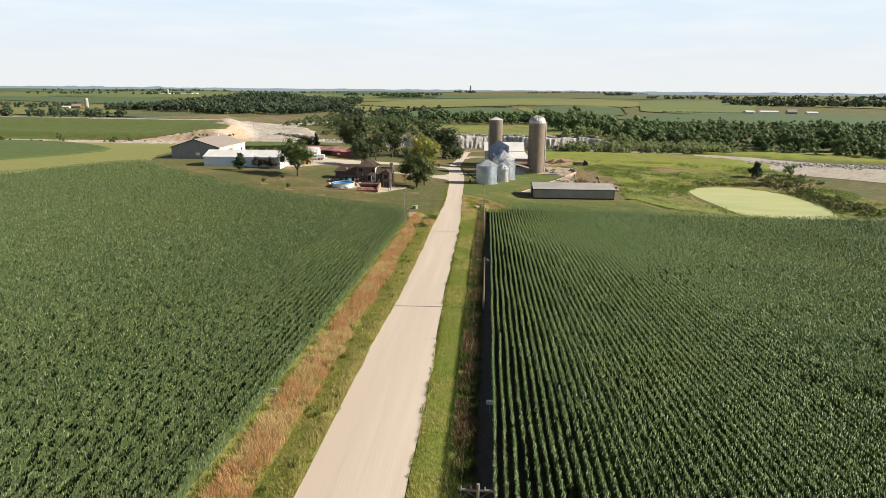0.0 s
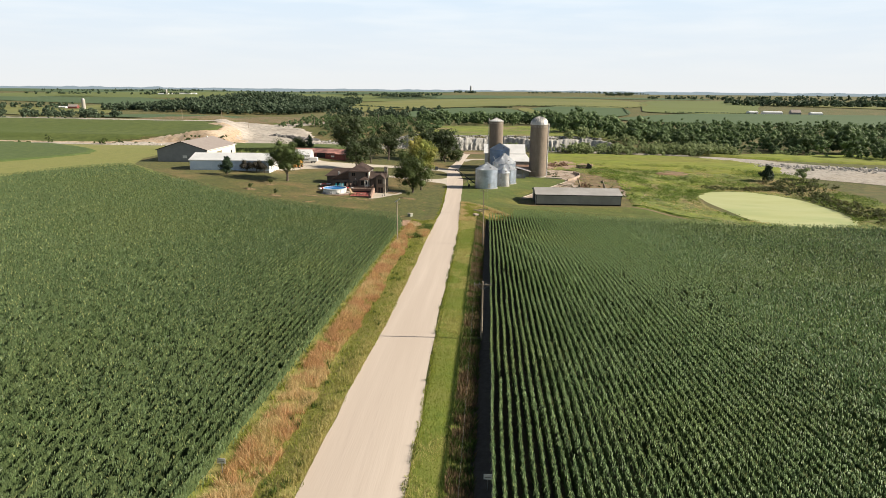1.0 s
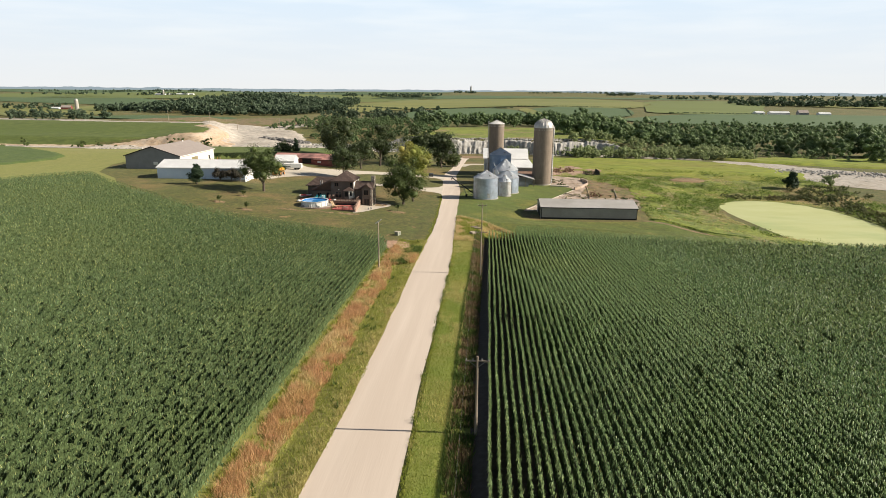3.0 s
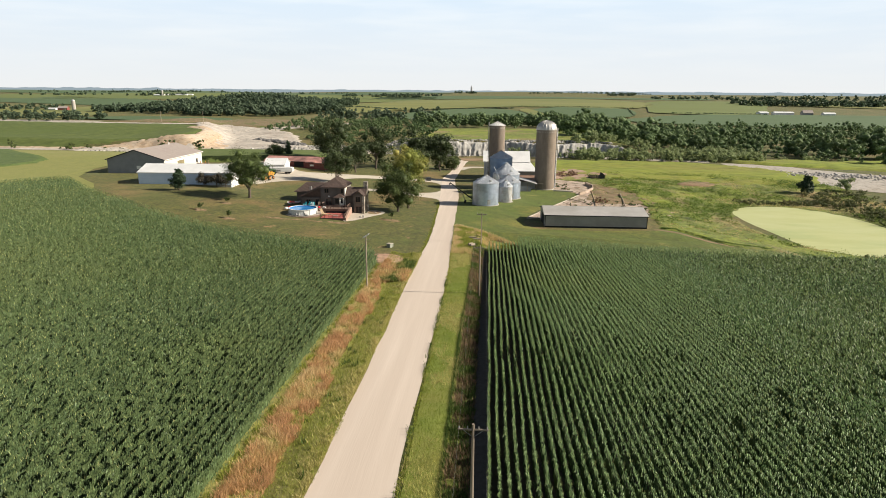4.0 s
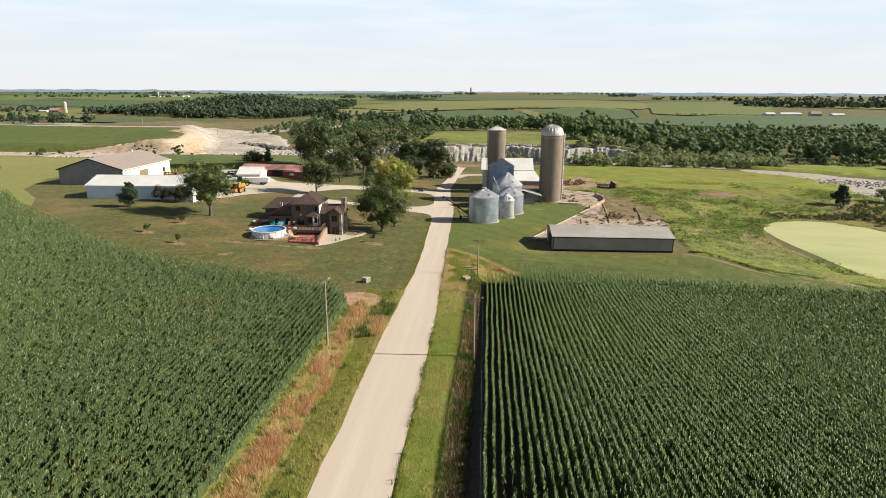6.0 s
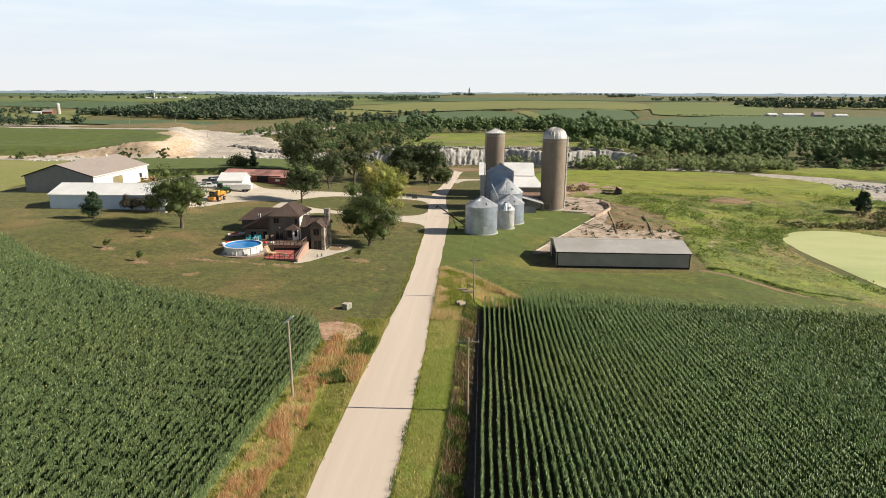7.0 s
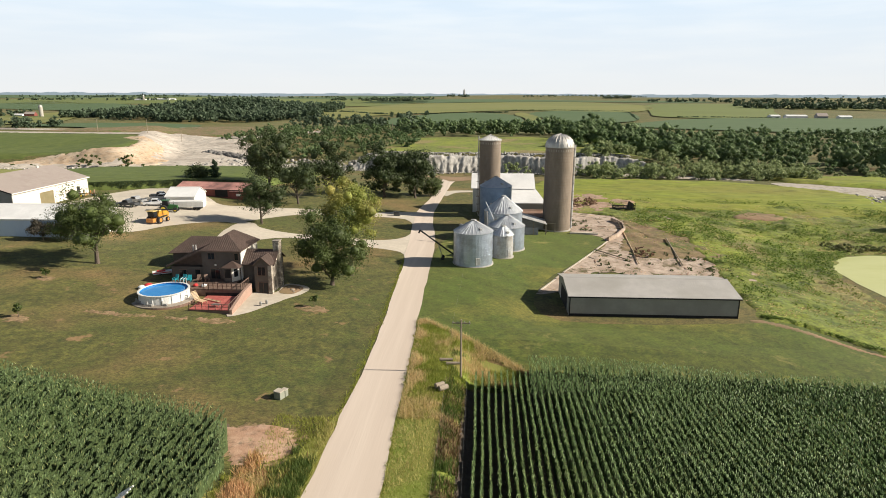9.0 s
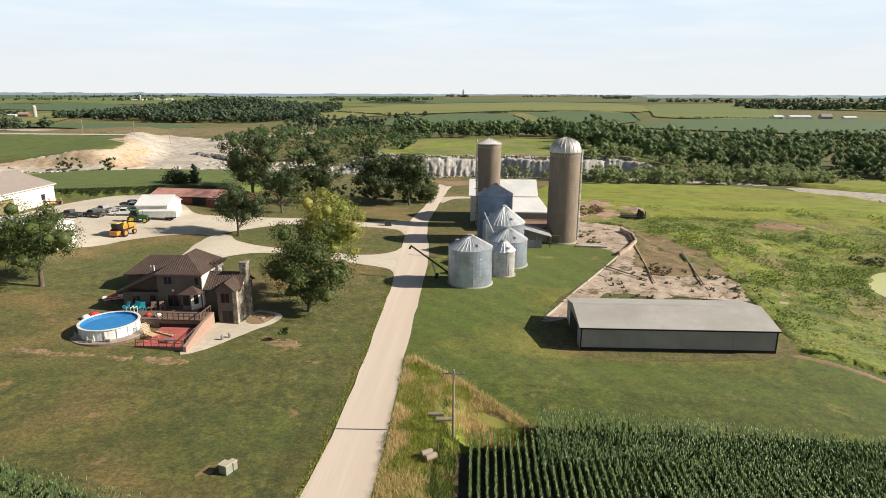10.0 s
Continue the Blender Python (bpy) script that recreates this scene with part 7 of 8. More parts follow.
rocks("quarry_ledge", "dark broken rock ledge in the quarry", 420, lambda g: (lambda u: (-152 + 40 * u + g.normal(0, 1), 466 - 26 * u + g.normal(0, 1.6)))(g.random()), .6, 1.9, DARK_ROCK, 75)
rocks("field_edge_rubble", "rubble row beside the quarry track", 260, lambda g: (lambda u: (-225 + 160 * u, 386 + 14 * min(1, 2.2 * u) + g.normal(0, 1.6)))(g.random()), .3, .8, ROCK, 74)

# rim of the land at the limit of sight; its glowing pale blue paints haze
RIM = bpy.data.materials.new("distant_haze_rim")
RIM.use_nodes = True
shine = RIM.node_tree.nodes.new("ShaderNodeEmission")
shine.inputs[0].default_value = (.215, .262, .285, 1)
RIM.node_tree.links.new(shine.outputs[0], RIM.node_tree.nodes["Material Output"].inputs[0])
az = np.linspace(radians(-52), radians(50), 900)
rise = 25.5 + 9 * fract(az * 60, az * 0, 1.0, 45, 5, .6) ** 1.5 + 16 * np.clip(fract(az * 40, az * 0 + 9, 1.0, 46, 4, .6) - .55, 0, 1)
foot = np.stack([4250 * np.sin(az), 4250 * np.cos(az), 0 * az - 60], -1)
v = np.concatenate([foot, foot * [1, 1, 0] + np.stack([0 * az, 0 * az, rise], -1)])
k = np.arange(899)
tagged(soup("backdrop", v, np.stack([k, k + 1, k + 901, k + 900], -1), RIM), "glowing backdrop of distant wooded land, haze put into its colour", "backdrop", "", "structure")
# far fields
FAR = [("far_field", SOY_HAZED, [(-95, 800), (-104, 960), (-20, 1090), (45, 1040), (62, 930), (46, 775), (-20, 745)]),
       ("far_waterway", PASTURE, [(48, 770), (66, 935), (58, 1045), (72, 1085), (88, 950), (66, 775)]),
       ("far_field", SOY_HAZED, [(72, 830), (90, 950), (82, 1070), (150, 1150), (235, 1100), (210, 925), (140, 838)]),
       ("far_pasture", PASTURE, [(-215, 920), (-360, 1480), (-250, 2000), (280, 2200), (390, 1650), (262, 1140), (55, 1160), (-118, 1035)]),
       ("far_field", LIGHT_CROP, [(262, 1000), (280, 1140), (400, 1640), (560, 1900), (700, 1700), (515, 1230), (410, 1000)]),
       ("far_field", SOY_HAZED, [(200, 760), (190, 850), (350, 985), (700, 1000), (900, 860), (600, 700), (385, 690)]),
       ("far_field", SOY_HAZED, [(-1520, 1700), (-1530, 1960), (-1430, 2060), (-1200, 1940), (-900, 1700), (-720, 1550), (-740, 1430), (-820, 1410), (-990, 1480), (-1130, 1530)]),
       ("far_pasture", PASTURE, [(-1110, 1360), (-905, 1270), (-880, 1400), (-770, 1330), (-690, 1130), (-560, 900), (-640, 830), (-930, 1130)]),
       ("far_field", SOY_HAZED, [(-520, 790), (-500, 860), (-330, 840), (-300, 700), (-330, 690), (-430, 760)]),
       ("far_field", LIGHT_CROP, [(-1600, 1900), (-1700, 2700), (-300, 2600), (-380, 1850)]),
       ("far_field", SOY_HAZED, [(-420, 2100), (-520, 2500), (600, 2700), (800, 2300), (250, 2260)]),
       ("far_field", PASTURE, [(700, 1300), (650, 1650), (1500, 2000), (1900, 1500), (1200, 1100)]),
       ("far_field", SOY_HAZED, [(-2600, 2800), (-2700, 3500), (-400, 3600), (-500, 2800)])]
for name, m, outline in FAR:
    drape(name, outline, m, 1.2, 4, label="distant farm field on the rolling hills", category="field")
g = np.random.default_rng(80)
lines = [(-480, 2580, -190, 2560, 60, 14), (620, 2500, 1500, 1900, 150, 16), (560, 1560, 1300, 1250, 130, 14), (570, 3080, 700, 3080, 40, 16), (-1900, 3000, -700, 3250, 90, 12), (-60, 3350, -180, 3350, 22, 14),
         (-1200, 2050, -1000, 2060, 30, 12), (-1010, 1245, -870, 1262, 30, 12), (-2250, 2950, -1500, 3250, 50, 13), (540, 1420, 900, 1330, 150, 15), (-560, 2450, -250, 2380, 40, 14), (-1700, 2200, -1300, 2150, 24, 12), (200, 3500, 900, 3600, 60, 12), (-110, 990, -60, 1000, 5, 8), (1500, 2600, 2600, 2300, 120, 15)]
spots = []
for x0, y0, x1, y1, n, h in lines:
    for _ in range(n):
        u = g.random()
        spots.append((x0 + (x1 - x0) * u + g.normal(0, 6), y0 + (y1 - y0) * u + g.normal(0, 22), h * g.uniform(.6, 1.1), h * g.uniform(.4, .6)))
grove("far_tree_lines", "distant lines of trees and groves along the horizon", spots, LEAF_HILL_HAZED, 18, 2.8, 81, heart=.65, blobs=3)
hedge = []
for x0, y0, x1, y1, n, h in ((-250, 1120, -130, 1030, 60, 3.5), (-110, 1045, 50, 1110, 110, 2.2), (240, 1110, 210, 930, 50, 2.2), (60, 1170, 260, 1145, 90, 2.0), (280, 1000, 420, 1004, 60, 2.5)):
    for _ in range(n):
        u = g.random()
        hedge.append((x0 + (x1 - x0) * u, y0 + (y1 - y0) * u + g.normal(0, 2), h * g.uniform(.6, 1.1), h * g.uniform(.7, 1.1)))
grove("far_hedges", "thin dark hedges between the distant fields", hedge, LEAF_HILL_HAZED, 30, .9, 82, "hedge", heart=0)


def far_building(x, y, L, W, e, rise, rz, label, name="far_barn", mats=None):
    shed(name, label, "barn", x, y, rz, L, W, e, rise, mats or (WHITE_METAL,) * 4, TAUPE_ROOF if mats else WHITE_ROOF, .3)


for x, y, L, W, rz in ((418, 1012, 13, 12, 4), (450, 1018, 28, 12, 0), (510, 1006, 17, 9, 2), (-1080, 2040, 34, 14, 0), (-1050, 2050, 20, 14, 20), (-1015, 2060, 40, 14, 8), (-990, 2070, 18, 12, 0), (-868, 1236, 22, 12, 0)):
    far_building(x, y, L, W, 3.4, 1.7, rz, "distant white farm building")
far_building(-838, 1228, 18, 12, 5, 4, 10, "distant red barn with white gable", mats=(RED_WALL,) * 4)
far_building(482, 1012, 14, 10, 4, 4, 0, "distant dark-walled farmhouse among trees", "far_house", (SLATE_SIDING,) * 4)
for x, y, h, r in ((-805, 1212, 19, 3.4), (-1065, 2030, 15, 3.0)):
    t = thing("far_silo", "distant pale concrete silo", "silo", x, y, gz(x, y))
    bm = bmesh.new()
    cyl(bm, (0, 0, -1), (0, 0, h), r, n=20)
    part("wall", bm, FOOTING, t)
    bm = bmesh.new()
    bmesh.ops.create_uvsphere(bm, u_segments=16, v_segments=8, radius=r, matrix=pose(0, 0, h))
    part("dome", bm, DOME, t)
t = thing("far_tower", "distant slender grey tower on the skyline", "tower", -91, 3400, gz(-91, 3400))
z0 = gz(-91, 3400)
bm = bmesh.new()
cyl(bm, (0, 0, -1), (0, 0, 48 - z0), 6.0, 4.6, n=12)
part("shaft", bm, STEEL, t)
bm = bmesh.new()
cyl(bm, (0, 0, 48 - z0), (0, 0, 54 - z0), 2.2, 1.2, n=8)
part("top", bm, STEEL, t)
for k in range(9):
    u = k / 8
    pole(-235 + 200 * u + (6 if k % 2 else 0), 492 + 75 * u ** 1.5, gz(-235 + 200 * u, 492 + 75 * u ** 1.5) + 9, "wooden pole along the quarry road", False)
# ---- vehicles and clutter ----
PAINT_WHITE = material("white_car_paint", (.62, .63, .64), (.68, .69, .70), 1, rough=.25)
PAINT_GREY = material("dark_grey_car_paint", (.05, .055, .06), (.065, .07, .075), 1, rough=.25)
PAINT_SILVER = material("silver_car_paint", (.38, .39, .40), (.44, .45, .46), 1, rough=.25, metal=.4)
PAINT_YELLOW = material("yellow_machine_paint", (.46, .22, .02), (.54, .28, .03), 1, rough=.5)
PAINT_GREEN = material("green_machine_paint", (.02, .10, .02), (.03, .13, .03), 1, rough=.4)
PAINT_ORANGE = material("orange_machine_paint", (.48, .19, .04), (.55, .24, .06), 1, rough=.45)
PALE_YELLOW = material("pale_yellow_paint", (.52, .38, .13), (.60, .45, .17), 1, rough=.5)
YELLOW_RIM = material("yellow_rim", (.60, .45, .03), (.66, .50, .04), 1, rough=.5)
GREEN_BOX = material("pale_green_cabinet", (.24, .25, .20), (.28, .29, .235), 1.5, rough=.6)


def wheel(parent, x, y, r, w, rim):
    bm = bmesh.new()
    cyl(bm, (x, y - w / 2, r), (x, y + w / 2, r), r, n=18)
    ty = part("wheel", bm, BLACK, parent)
    bm = bmesh.new()
    s = 1 if y > 0 else -1
    cyl(bm, (x, y + s * (w / 2 - .02), r), (x, y + s * (w / 2 + .02), r), r * .58, n=14)
    part("rim", bm, rim, ty)


def pickup(x, y, rz, paint, label):
    t = thing("pickup_truck", label, "pickup truck", x, y, gz(x, y) + .05, rz, "parked farm trucks")
    bm = bmesh.new()
    prism(bm, [(-2.75, .55), (2.7, .5), (2.8, .95), (2.55, 1.12), (1.35, 1.2), (-2.75, 1.15)], "y", -.95, .95)
    part("body", bm, paint, t)
    bm = bmesh.new()
    prism(bm, [(-.75, 1.15), (1.4, 1.2), (.75, 1.85), (-.6, 1.88)], "y", -.85, .85)
    cab = part("cab", bm, paint, t)
    bm = bmesh.new()
    prism(bm, [(.80, 1.80), (1.36, 1.24), (1.39, 1.26), (.83, 1.83)], "y", -.75, .75)
    part("windscreen", bm, GLASS, cab)
    for s in (-1, 1):
        bm = bmesh.new()
        prism(bm, [(-.55, 1.25), (1.05, 1.27), (.65, 1.75), (-.5, 1.78)], "y", s * .86 - .012, s * .86 + .012)
        part("side_window", bm, GLASS, cab)
    panel(t, "bed_floor", DARK, -2.65, -.85, -.8, .8, 1.10, 1.17)
    panel(t, "front_bumper", STEEL, 2.72, 2.88, -.9, .9, .45, .68)
    for s in (-1, 1):
        panel(t, "headlight", WHITE_TRIM, 2.70, 2.82, s * .75 - .15, s * .75 + .15, .78, .95)
        for px in (-1.75, 1.75):
            wheel(t, px, s * .85, .40, .28, STEEL)
    return t


for x, y, rz, m, lb in ((-81.5, 263.2, 170, PAINT_GREY, "dark grey pickup truck parked in the gravel yard"), (-86.5, 262.0, 175, PAINT_GREY, "dark pickup truck parked in the gravel yard"),
                        (-76.4, 267.0, 20, PAINT_WHITE, "white pickup truck parked in the yard"), (-78.5, 274.6, 8, PAINT_SILVER, "silver pickup truck parked by the garage"),
                        (-82.6, 269.0, 165, PAINT_SILVER, "silver-grey pickup truck in the yard"), (-80.3, 277.4, 5, PAINT_GREY, "dark car parked behind the silver truck")):
    pickup(x, y, rz, m, lb)

# white grain trailer beside the garage
t = thing("grain_trailer", "white steel grain trailer parked beside the garage", "trailer", -67.2, 266.3, gz(-67.2, 266.3), 8)
bm = bmesh.new()
prism(bm, [(-4.6, .75), (4.6, .75), (4.7, 2.15), (-4.7, 2.15)], "y", -1.25, 1.25)
tub = part("body", bm, WHITE_METAL, t)
for k in range(8):
    panel(tub, "side_rib", WHITE_TRIM, -4.1 + k * 1.13, -4.0 + k * 1.13, -1.275, -1.253, .85, 2.1)
panel(tub, "tarp", FABRIC_WHITE, -4.3, 4.3, -1.2, 1.2, 2.15, 2.3, "", .05)
panel(t, "chassis", BLACK, -4.2, 4.2, -.5, .5, .55, .75)
for px in (2.2, 3.4, -3.4):
    for s in (-1, 1):
        wheel(t, px, s * 1.0, .42, .3, BLACK)

# yellow combine
t = thing("combine_harvester", "yellow and orange combine harvester with dark cab parked in the yard", "combine", -65.9, 248.8, gz(-65.9, 248.8), 262)
bm = bmesh.new()
prism(bm, [(-2.6, 1.1), (.9, 1.1), (1.1, 2.0), (.7, 2.75), (-1.9, 2.85), (-2.9, 1.9)], "y", -1.15, 1.15)
body = part("body", bm, PAINT_YELLOW, t)
for s in (-1, 1):
    panel(body, "side_panel", BLACK, -2.2, .4, s * 1.16 - .02, s * 1.16 + .02, 1.25, 1.6)
    panel(body, "stripe", PAINT_ORANGE, -2.4, .8, s * 1.17 - .02, s * 1.17 + .02, 1.85, 2.1)
panel(t, "grain_tank", PALE_YELLOW, -1.7, .6, -1.1, 1.1, 2.8, 3.05, "", .06)
# near-black plate painted as the shade inside the tank
panel(t, "tank_opening", DARK, -1.5, .4, -.9, .9, 3.05, 3.06)
bm = bmesh.new()
prism(bm, [(.95, 1.6), (2.1, 1.6), (2.3, 2.8), (.95, 2.95)], "y", -.8, .8)
cab = part("cab", bm, GLASS, t)
panel(cab, "cab_roof", PALE_YELLOW, .85, 2.5, -.95, .95, 2.95, 3.12, "", .04)
bm = bmesh.new()
cyl(bm, (-.4, 1.05, 3.0), (-1.2, 4.4, 3.1), .17, n=8)
part("unloading_auger", bm, BLACK, t, "dark unloading auger swung out")
panel(t, "feeder", PAINT_ORANGE, 1.6, 2.9, -.95, .95, .5, 1.35, "orange feeder house", .05)
panel(t, "ladder", BLACK, 1.1, 1.6, 1.2, 1.35, .5, 1.7)
for s in (-1, 1):
    wheel(t, 1.0, s * 1.35, .82, .6, PAINT_ORANGE)
    wheel(t, -2.1, s * 1.2, .55, .4, PAINT_ORANGE)
# green tractor
t = thing("tractor", "green tractor with yellow wheel rims in the yard", "tractor", -69.6, 261.3, gz(-69.6, 261.3), 12)
bm = bmesh.new()
prism(bm, [(-1.2, .9), (2.2, .8), (2.3, 1.7), (.2, 1.95), (-1.2, 1.7)], "y", -.45, .45)
part("body", bm, PAINT_GREEN, t)
bm = bmesh.new()
prism(bm, [(-1.4, 1.6), (.2, 1.6), (.1, 2.9), (-1.2, 2.95)], "y", -.75, .75)
cab = part("cab", bm, GLASS, t)
panel(cab, "cab_roof", PAINT_GREEN, -1.5, .3, -.85, .85, 2.95, 3.1)
bm = bmesh.new()
cyl(bm, (1.2, .2, 1.8), (1.2, .2, 2.8), .05, n=8)
part("exhaust", bm, BLACK, t)
for s in (-1, 1):
    wheel(t, -1.0, s * 1.05, .95, .55, YELLOW_RIM)
    wheel(t, 1.8, s * .9, .62, .4, YELLOW_RIM)
# orange implement on the grass
t = thing("farm_implement", "orange folded tillage implement on the grass", "implement", -102.6, 278.5, gz(-102.6, 278.5), 15)
panel(t, "frame_bar", PAINT_ORANGE, -2.4, 2.4, -.15, .15, .8, 1.05)
panel(t, "drawbar", PAINT_ORANGE, -.12, .12, -2.4, -.15, .6, .8)
for px in (-1.9, -.9, .9, 1.9):
    panel(t, "upright", PAINT_ORANGE if abs(px) < 1 else RUST, px - .1, px + .1, -.2, .2, 1.05, 1.5 + .25 * (px % 2))
    panel(t, "toolbar", BLACK, px - .35, px + .4, -.5, -.3, .9, 1.1)
    bm = bmesh.new()
    cyl(bm, (px - .05, .4, .5), (px + .05, .4, .5), .5, n=14)
    part("disc", bm, STEEL, t)
for s in (-1, 1):
    wheel(t, s * 1.4, .9 * s, .45, .3, YELLOW_RIM)

# drum bin on the island, cabinet in the lawn, timber by the pole, bale
bm = bmesh.new()
box(bm, -.9, .9, -.6, .6, 0, 1.25, .08)
box(bm, -.95, .95, -.65, .65, 1.18, 1.3, .03)
ob = part("waste_container", bm, PAINT_GREY, None)
ob.matrix_basis = pose(-13.3, 282.2, gz(-13.3, 282.2) + .04, 0, 0, 8)
tagged(ob, "dark metal waste container beside the gravel drive", "container")
t = thing("utility_cabinet", "pale green transformer cabinet standing in the lawn", "cabinet", -10.9, 171.4, gz(-10.9, 171.4), -22)
panel(t, "body", GREEN_BOX, -.45, .45, -.4, .4, -.1, .85, "", .03)
panel(t, "lid", SLABS, -.5, .5, -.45, .45, .85, .93, "pale lid", .02)
t = thing("utility_pedestal", "small pale cable pedestal beside the cabinet", "pedestal", -10.5, 172.05, gz(-10.5, 172.05), -22)
panel(t, "body", GREEN_BOX, -.3, .3, -.25, .25, -.1, .75, "", .03)
panel(t, "cap", SLABS, -.34, .34, -.29, .29, .75, .82, "", .02)
for k, (dx, dy) in enumerate(((0, 0), (.9, -.8))):
    bm = bmesh.new()
    cyl(bm, (-.85, 0, .2), (.85, 0, .2), .2, .18, n=10)
    ob = part("log", bm, WOOD, None)
    ob.matrix_basis = pose(6.9 + dx, 182.9 + dy, gz(6.9 + dx, 182.9 + dy) + .28, 0, 0, 4)
    tagged(ob, "cut pale log lying in the tall grass", "log", "logs by the pole")
for k, (dx, dy) in enumerate(((0, 0), (.45, -.55))):
    bm = bmesh.new()
    cyl(bm, (-.55, 0, .3), (.55, 0, .3), .32, .3, n=12)
    ob = part("stump", bm, WOOD, None)
    ob.matrix_basis = pose(6.6 + dx, 175.3 + dy, gz(6.6 + dx, 175.3 + dy) + .3, 0, 0, 35)
    tagged(ob, "short cut stump lying in the grass", "stump", "stumps in the verge")
for x, y in ((-10.25, 51.4), (10.35, 51.4)):
    t = thing("field_sign", "small white field sign on a thin post at the maize edge", "sign", x, y, gz(x, y), 0, "field signs")
    panel(t, "post", STEEL, -.03, .03, -.02, .02, -.1, 1.4)
    panel(t, "board", WHITE_TRIM, -.32, .32, -.05, -.022, 1.0, 1.45)
    panel(t, "lettering", GREY_SIDING, -.24, .24, -.058, -.052, 1.15, 1.22)

# ---- feedlot clutter ----
t = thing("curved_wall", "curved low concrete bunk wall in the feedlot", "wall", 0, 0, 0)
pts = [Vector((47.6, 282.5, 0)), Vector((49.2, 276, 0)), Vector((48.3, 269, 0)), Vector((45.0, 262, 0)), Vector((41.8, 257.3, 0))]
for i, (a, b) in enumerate(zip(pts, pts[1:])):
    d = (b - a).normalized()
    n_ = Vector((-d.y, d.x, 0)) * .22
    z = min(gz(a.x, a.y), gz(b.x, b.y))
    bm = bmesh.new()
    prism(bm, [(a + n_)[:2], (b + n_)[:2], (b - n_)[:2], (a - n_)[:2]], "z", z - .3, z + 1.05)
    part("wall_section", bm, CONCRETE, t)
t = thing("kerb_wall", "long low concrete kerb along the lawn edge", "kerb", 0, 0, 0)
for (x0, y0), (x1, y1) in (((41.6, 257.0), (31.6, 237.2)), ((31.5, 237), (21.7, 218))):
    for k in range(5):
        a, b = Vector((x0, y0)).lerp(Vector((x1, y1)), k / 5), Vector((x0, y0)).lerp(Vector((x1, y1)), (k + .97) / 5)
        d = (b - a).normalized()
        n_ = Vector((-d.y, d.x)) * .14
        z = min(gz(*a), gz(*b))
        bm = bmesh.new()
        prism(bm, [a + n_, b + n_, b - n_, a - n_], "z", z - .3, z + .24)
        part("kerb_stone", bm, SLABS, t)
t = thing("slab_step", "low concrete slab edge by the silo", "slab", 37.2, 264.3, gz(37.2, 264.3), -6)
panel(t, "slab", SLABS, -3.6, 3.4, -.5, .5, -.2, .45)
g = random.Random(12)
for (x0, y0), (x1, y1), r, lb in (((48.5, 277), (44.6, 238.3), .16, "long fallen pale pole across the feedlot"), ((56.2, 259.5), (53.9, 238.8), .17, "long fallen grey pole across the feedlot"),
                                  ((36.8, 247.5), (43.6, 239.8), .14, "dark fallen beam on the concrete")):
    bm = bmesh.new()
    c = Vector(((x0 + x1) / 2, (y0 + y1) / 2, 0))
    z0, z1 = gz(x0, y0) + .3, gz(x1, y1) + .3
    zc = gz(c.x, c.y)
    top = max(z0, z1, zc + .3)
    cyl(bm, (x0 - c.x, y0 - c.y, z0 - zc + .25), (x1 - c.x, y1 - c.y, z1 - zc + .05), r, r * .75, n=8)
    ob = part("fallen_pole", bm, PALE_WOOD if "pale" in lb else WOOD, None)
    ob.location = (c.x, c.y, zc)
    tagged(ob, lb, "pole", "fallen poles")
for k in range(46):
    x, y = g.uniform(34, 64), g.uniform(228, 294)
    if not in_poly(np.array([x]), np.array([y]), [(26, 222), (40, 231), (64, 232), (64, 242), (50, 248), (46, 258), (50, 288), (66, 291), (50, 295), (38, 292), (36, 268), (41, 257)])[0]:
        continue
    bm = bmesh.new()
    box(bm, -g.uniform(.4, 1.4), g.uniform(.4, 1.4), -.12, .12, 0, .1, .01)
    ob = part("scrap_board", bm, g.choice((WOOD, RUST, PALE_WOOD)), None)
    ob.matrix_basis = pose(x, y, gz(x, y) + .08, 0, g.uniform(-4, 4), g.uniform(0, 180))
    tagged(ob, "loose weathered board lying on the old concrete", "board", "scrap boards")
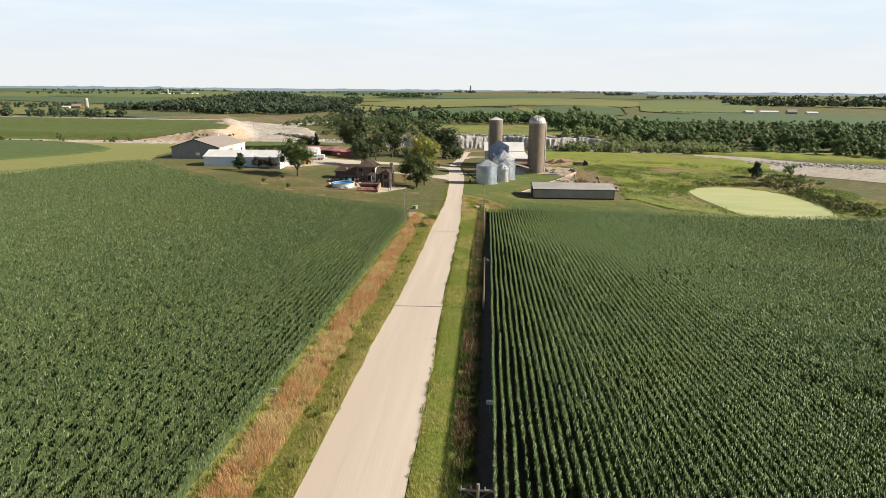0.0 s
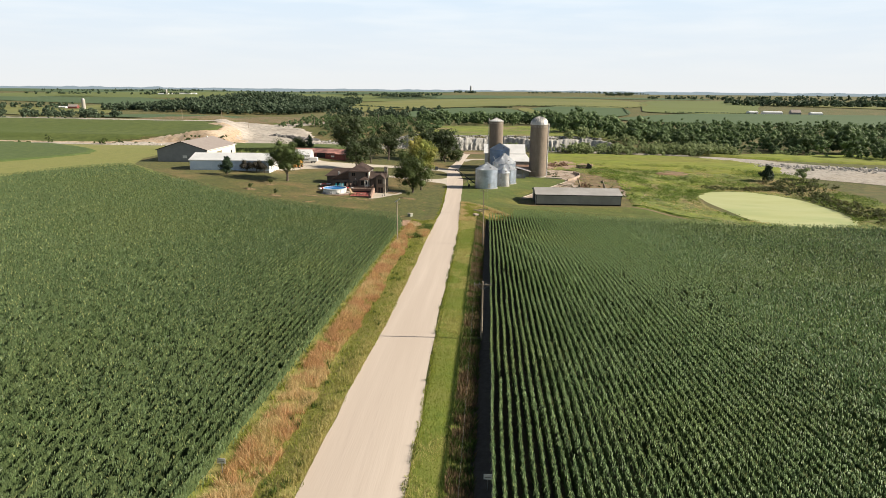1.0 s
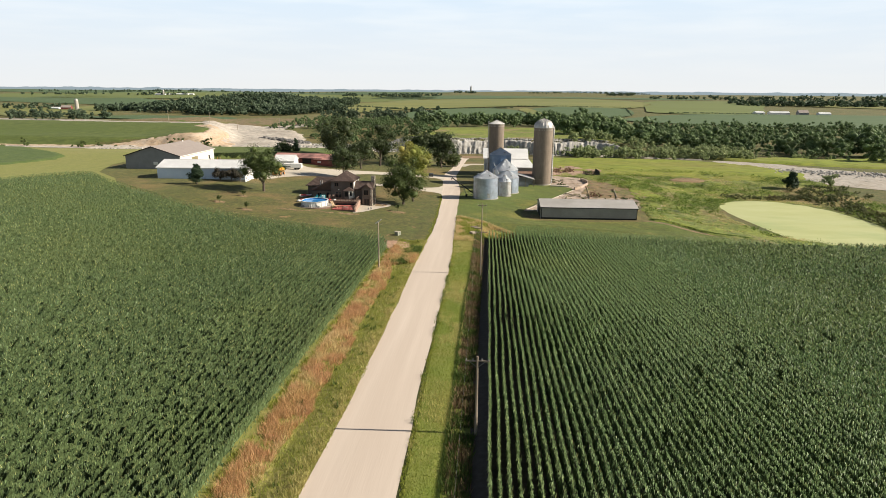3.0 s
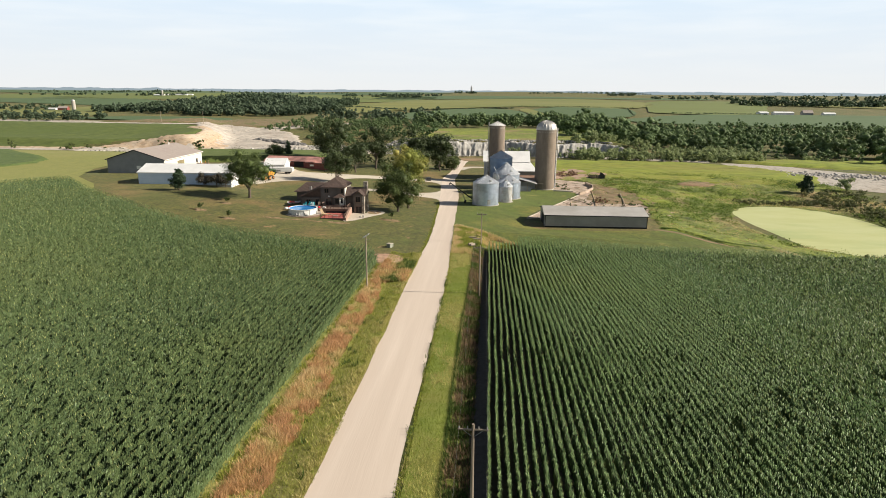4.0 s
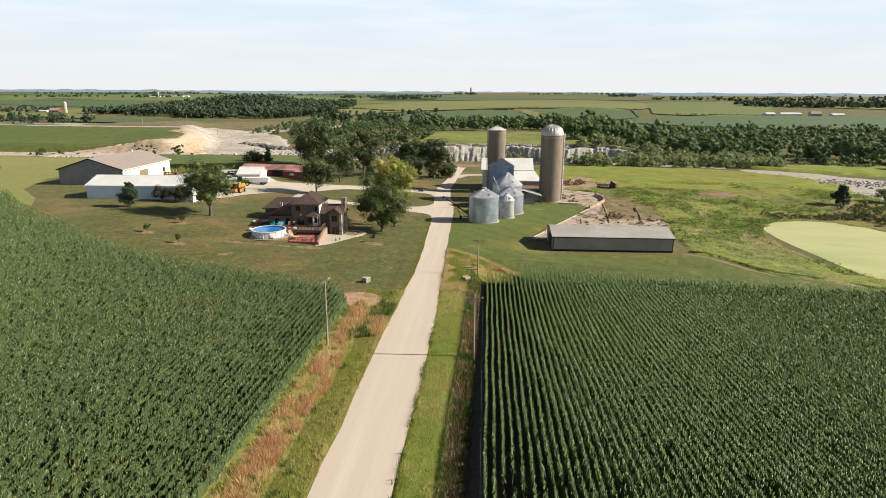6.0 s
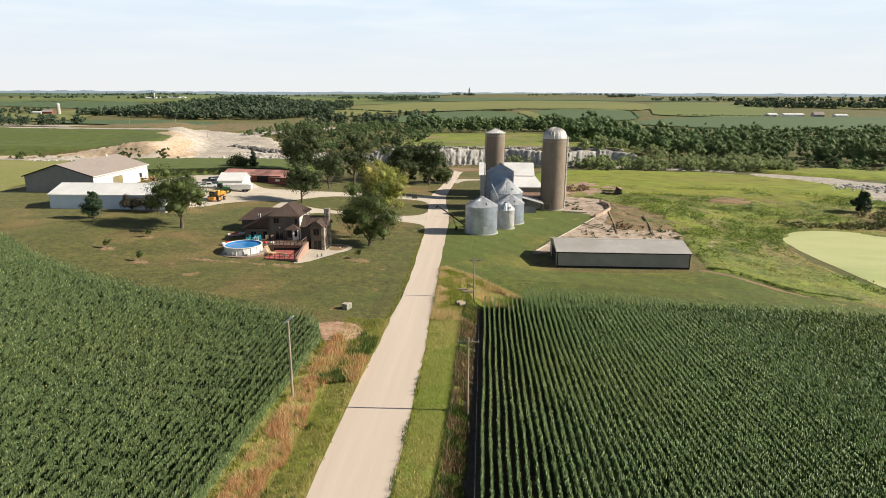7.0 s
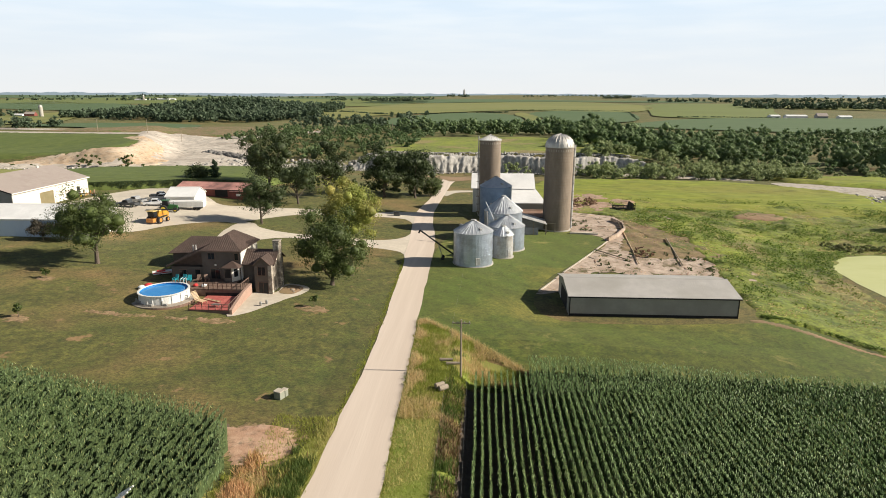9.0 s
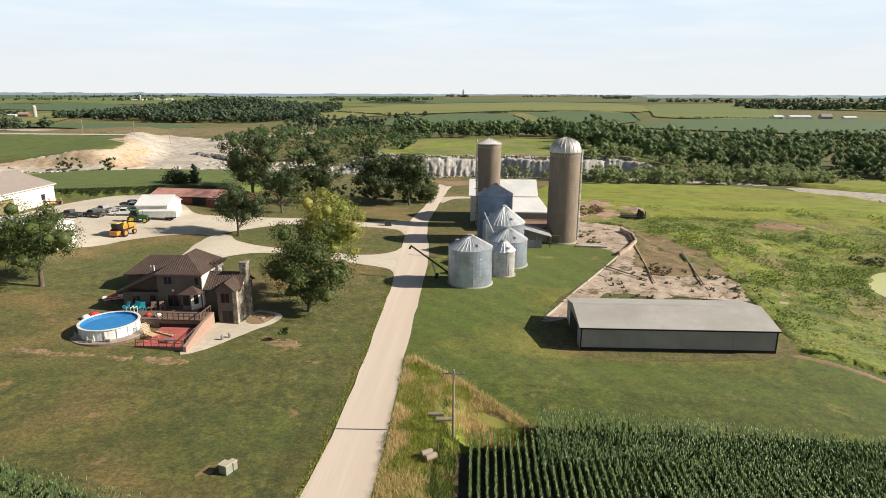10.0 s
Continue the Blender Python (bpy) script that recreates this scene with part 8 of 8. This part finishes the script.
# dark wrecked wagon
t = thing("old_wagon", "dark derelict slatted wagon standing in the feedlot", "wagon", 54.4, 299.5, gz(54.4, 299.5), 3)
panel(t, "floor", DARK, -3.6, 3.6, -1.2, 1.2, .5, .65)
for k in range(9):
    panel(t, "stake", PAINT_GREY, -3.5 + k * .86, -3.35 + k * .86, -1.25, -1.12, .6, 1.9 if k < 6 else 2.5)
for k in range(3):
    panel(t, "side_board", BLACK, -3.6, 3.6, -1.2, -1.13, .7 + k * .45, .98 + k * .45)
bm = bmesh.new()
prism(bm, [(1.4, .65), (3.6, .65), (3.6, 1.9), (2.0, 2.9)], "y", .7, .9)
part("broken_panel", bm, BLACK, t)
for px in (-2.4, 2.4):
    for s in (-1, 1):
        wheel(t, px, s * 1.05, .42, .22, STEEL)
# rusty scrub heaps
SCRUB_BROWN = material("dead_brush", (.20, .12, .08), (.30, .19, .12), .8, island=.35, rough=.9, leaf=.1)
gg = np.random.default_rng(90)
sp = [(gg.uniform(37, 48), gg.uniform(303, 316), gg.uniform(1, 2.2), gg.uniform(1, 2)) for _ in range(34)] + [(gg.uniform(45, 52), gg.uniform(243, 249), gg.uniform(.8, 2.2), gg.uniform(.8, 1.4)) for _ in range(7)]
grove("dead_brush", "heaps of dead brown brush beside the feedlot", sp, SCRUB_BROWN, 200, .2, 91, "brush")
sp = [(gg.uniform(36, 64), gg.uniform(229, 248), gg.uniform(.3, .8), gg.uniform(.4, 1.0)) for _ in range(46)] + [(gg.uniform(35, 40), gg.uniform(268, 284), gg.uniform(.3, .9), gg.uniform(.5, 1.0)) for _ in range(16)]
sp = [s for s in sp if not (25 < s[0] < 54 and s[1] < 220)]
grove("feedlot_weeds", "green weeds growing through the concrete", sp, LEAF_MID, 130, .16, 92, "weeds")
rough_sheet("dirt_track", [(50.2, 288), (52.8, 270), (57, 256), (60, 250), (58.5, 249.5), (54.5, 256), (51.2, 270), (49.5, 284)], DEAD_WEEDS, .6, .1, .2, 2, 61, "worn brown dirt track through the weeds", "track", wobble=.6)
rough_sheet("shed_track", [(54, 206.4), (56, 206.6), (62, 202.4), (71, 194.6), (70, 194), (61, 201.2), (55, 205)], BARE, .4, .03, .12, 1, 62, "worn earth strip by the long shed", "track", wobble=.5)
rough_sheet("meadow_scar", [(86, 297), (92, 303), (100, 301), (104, 296), (95, 293)], BARE, .8, .3, .5, 3, 63, "bare scar in the meadow", "soil", wobble=1.5)
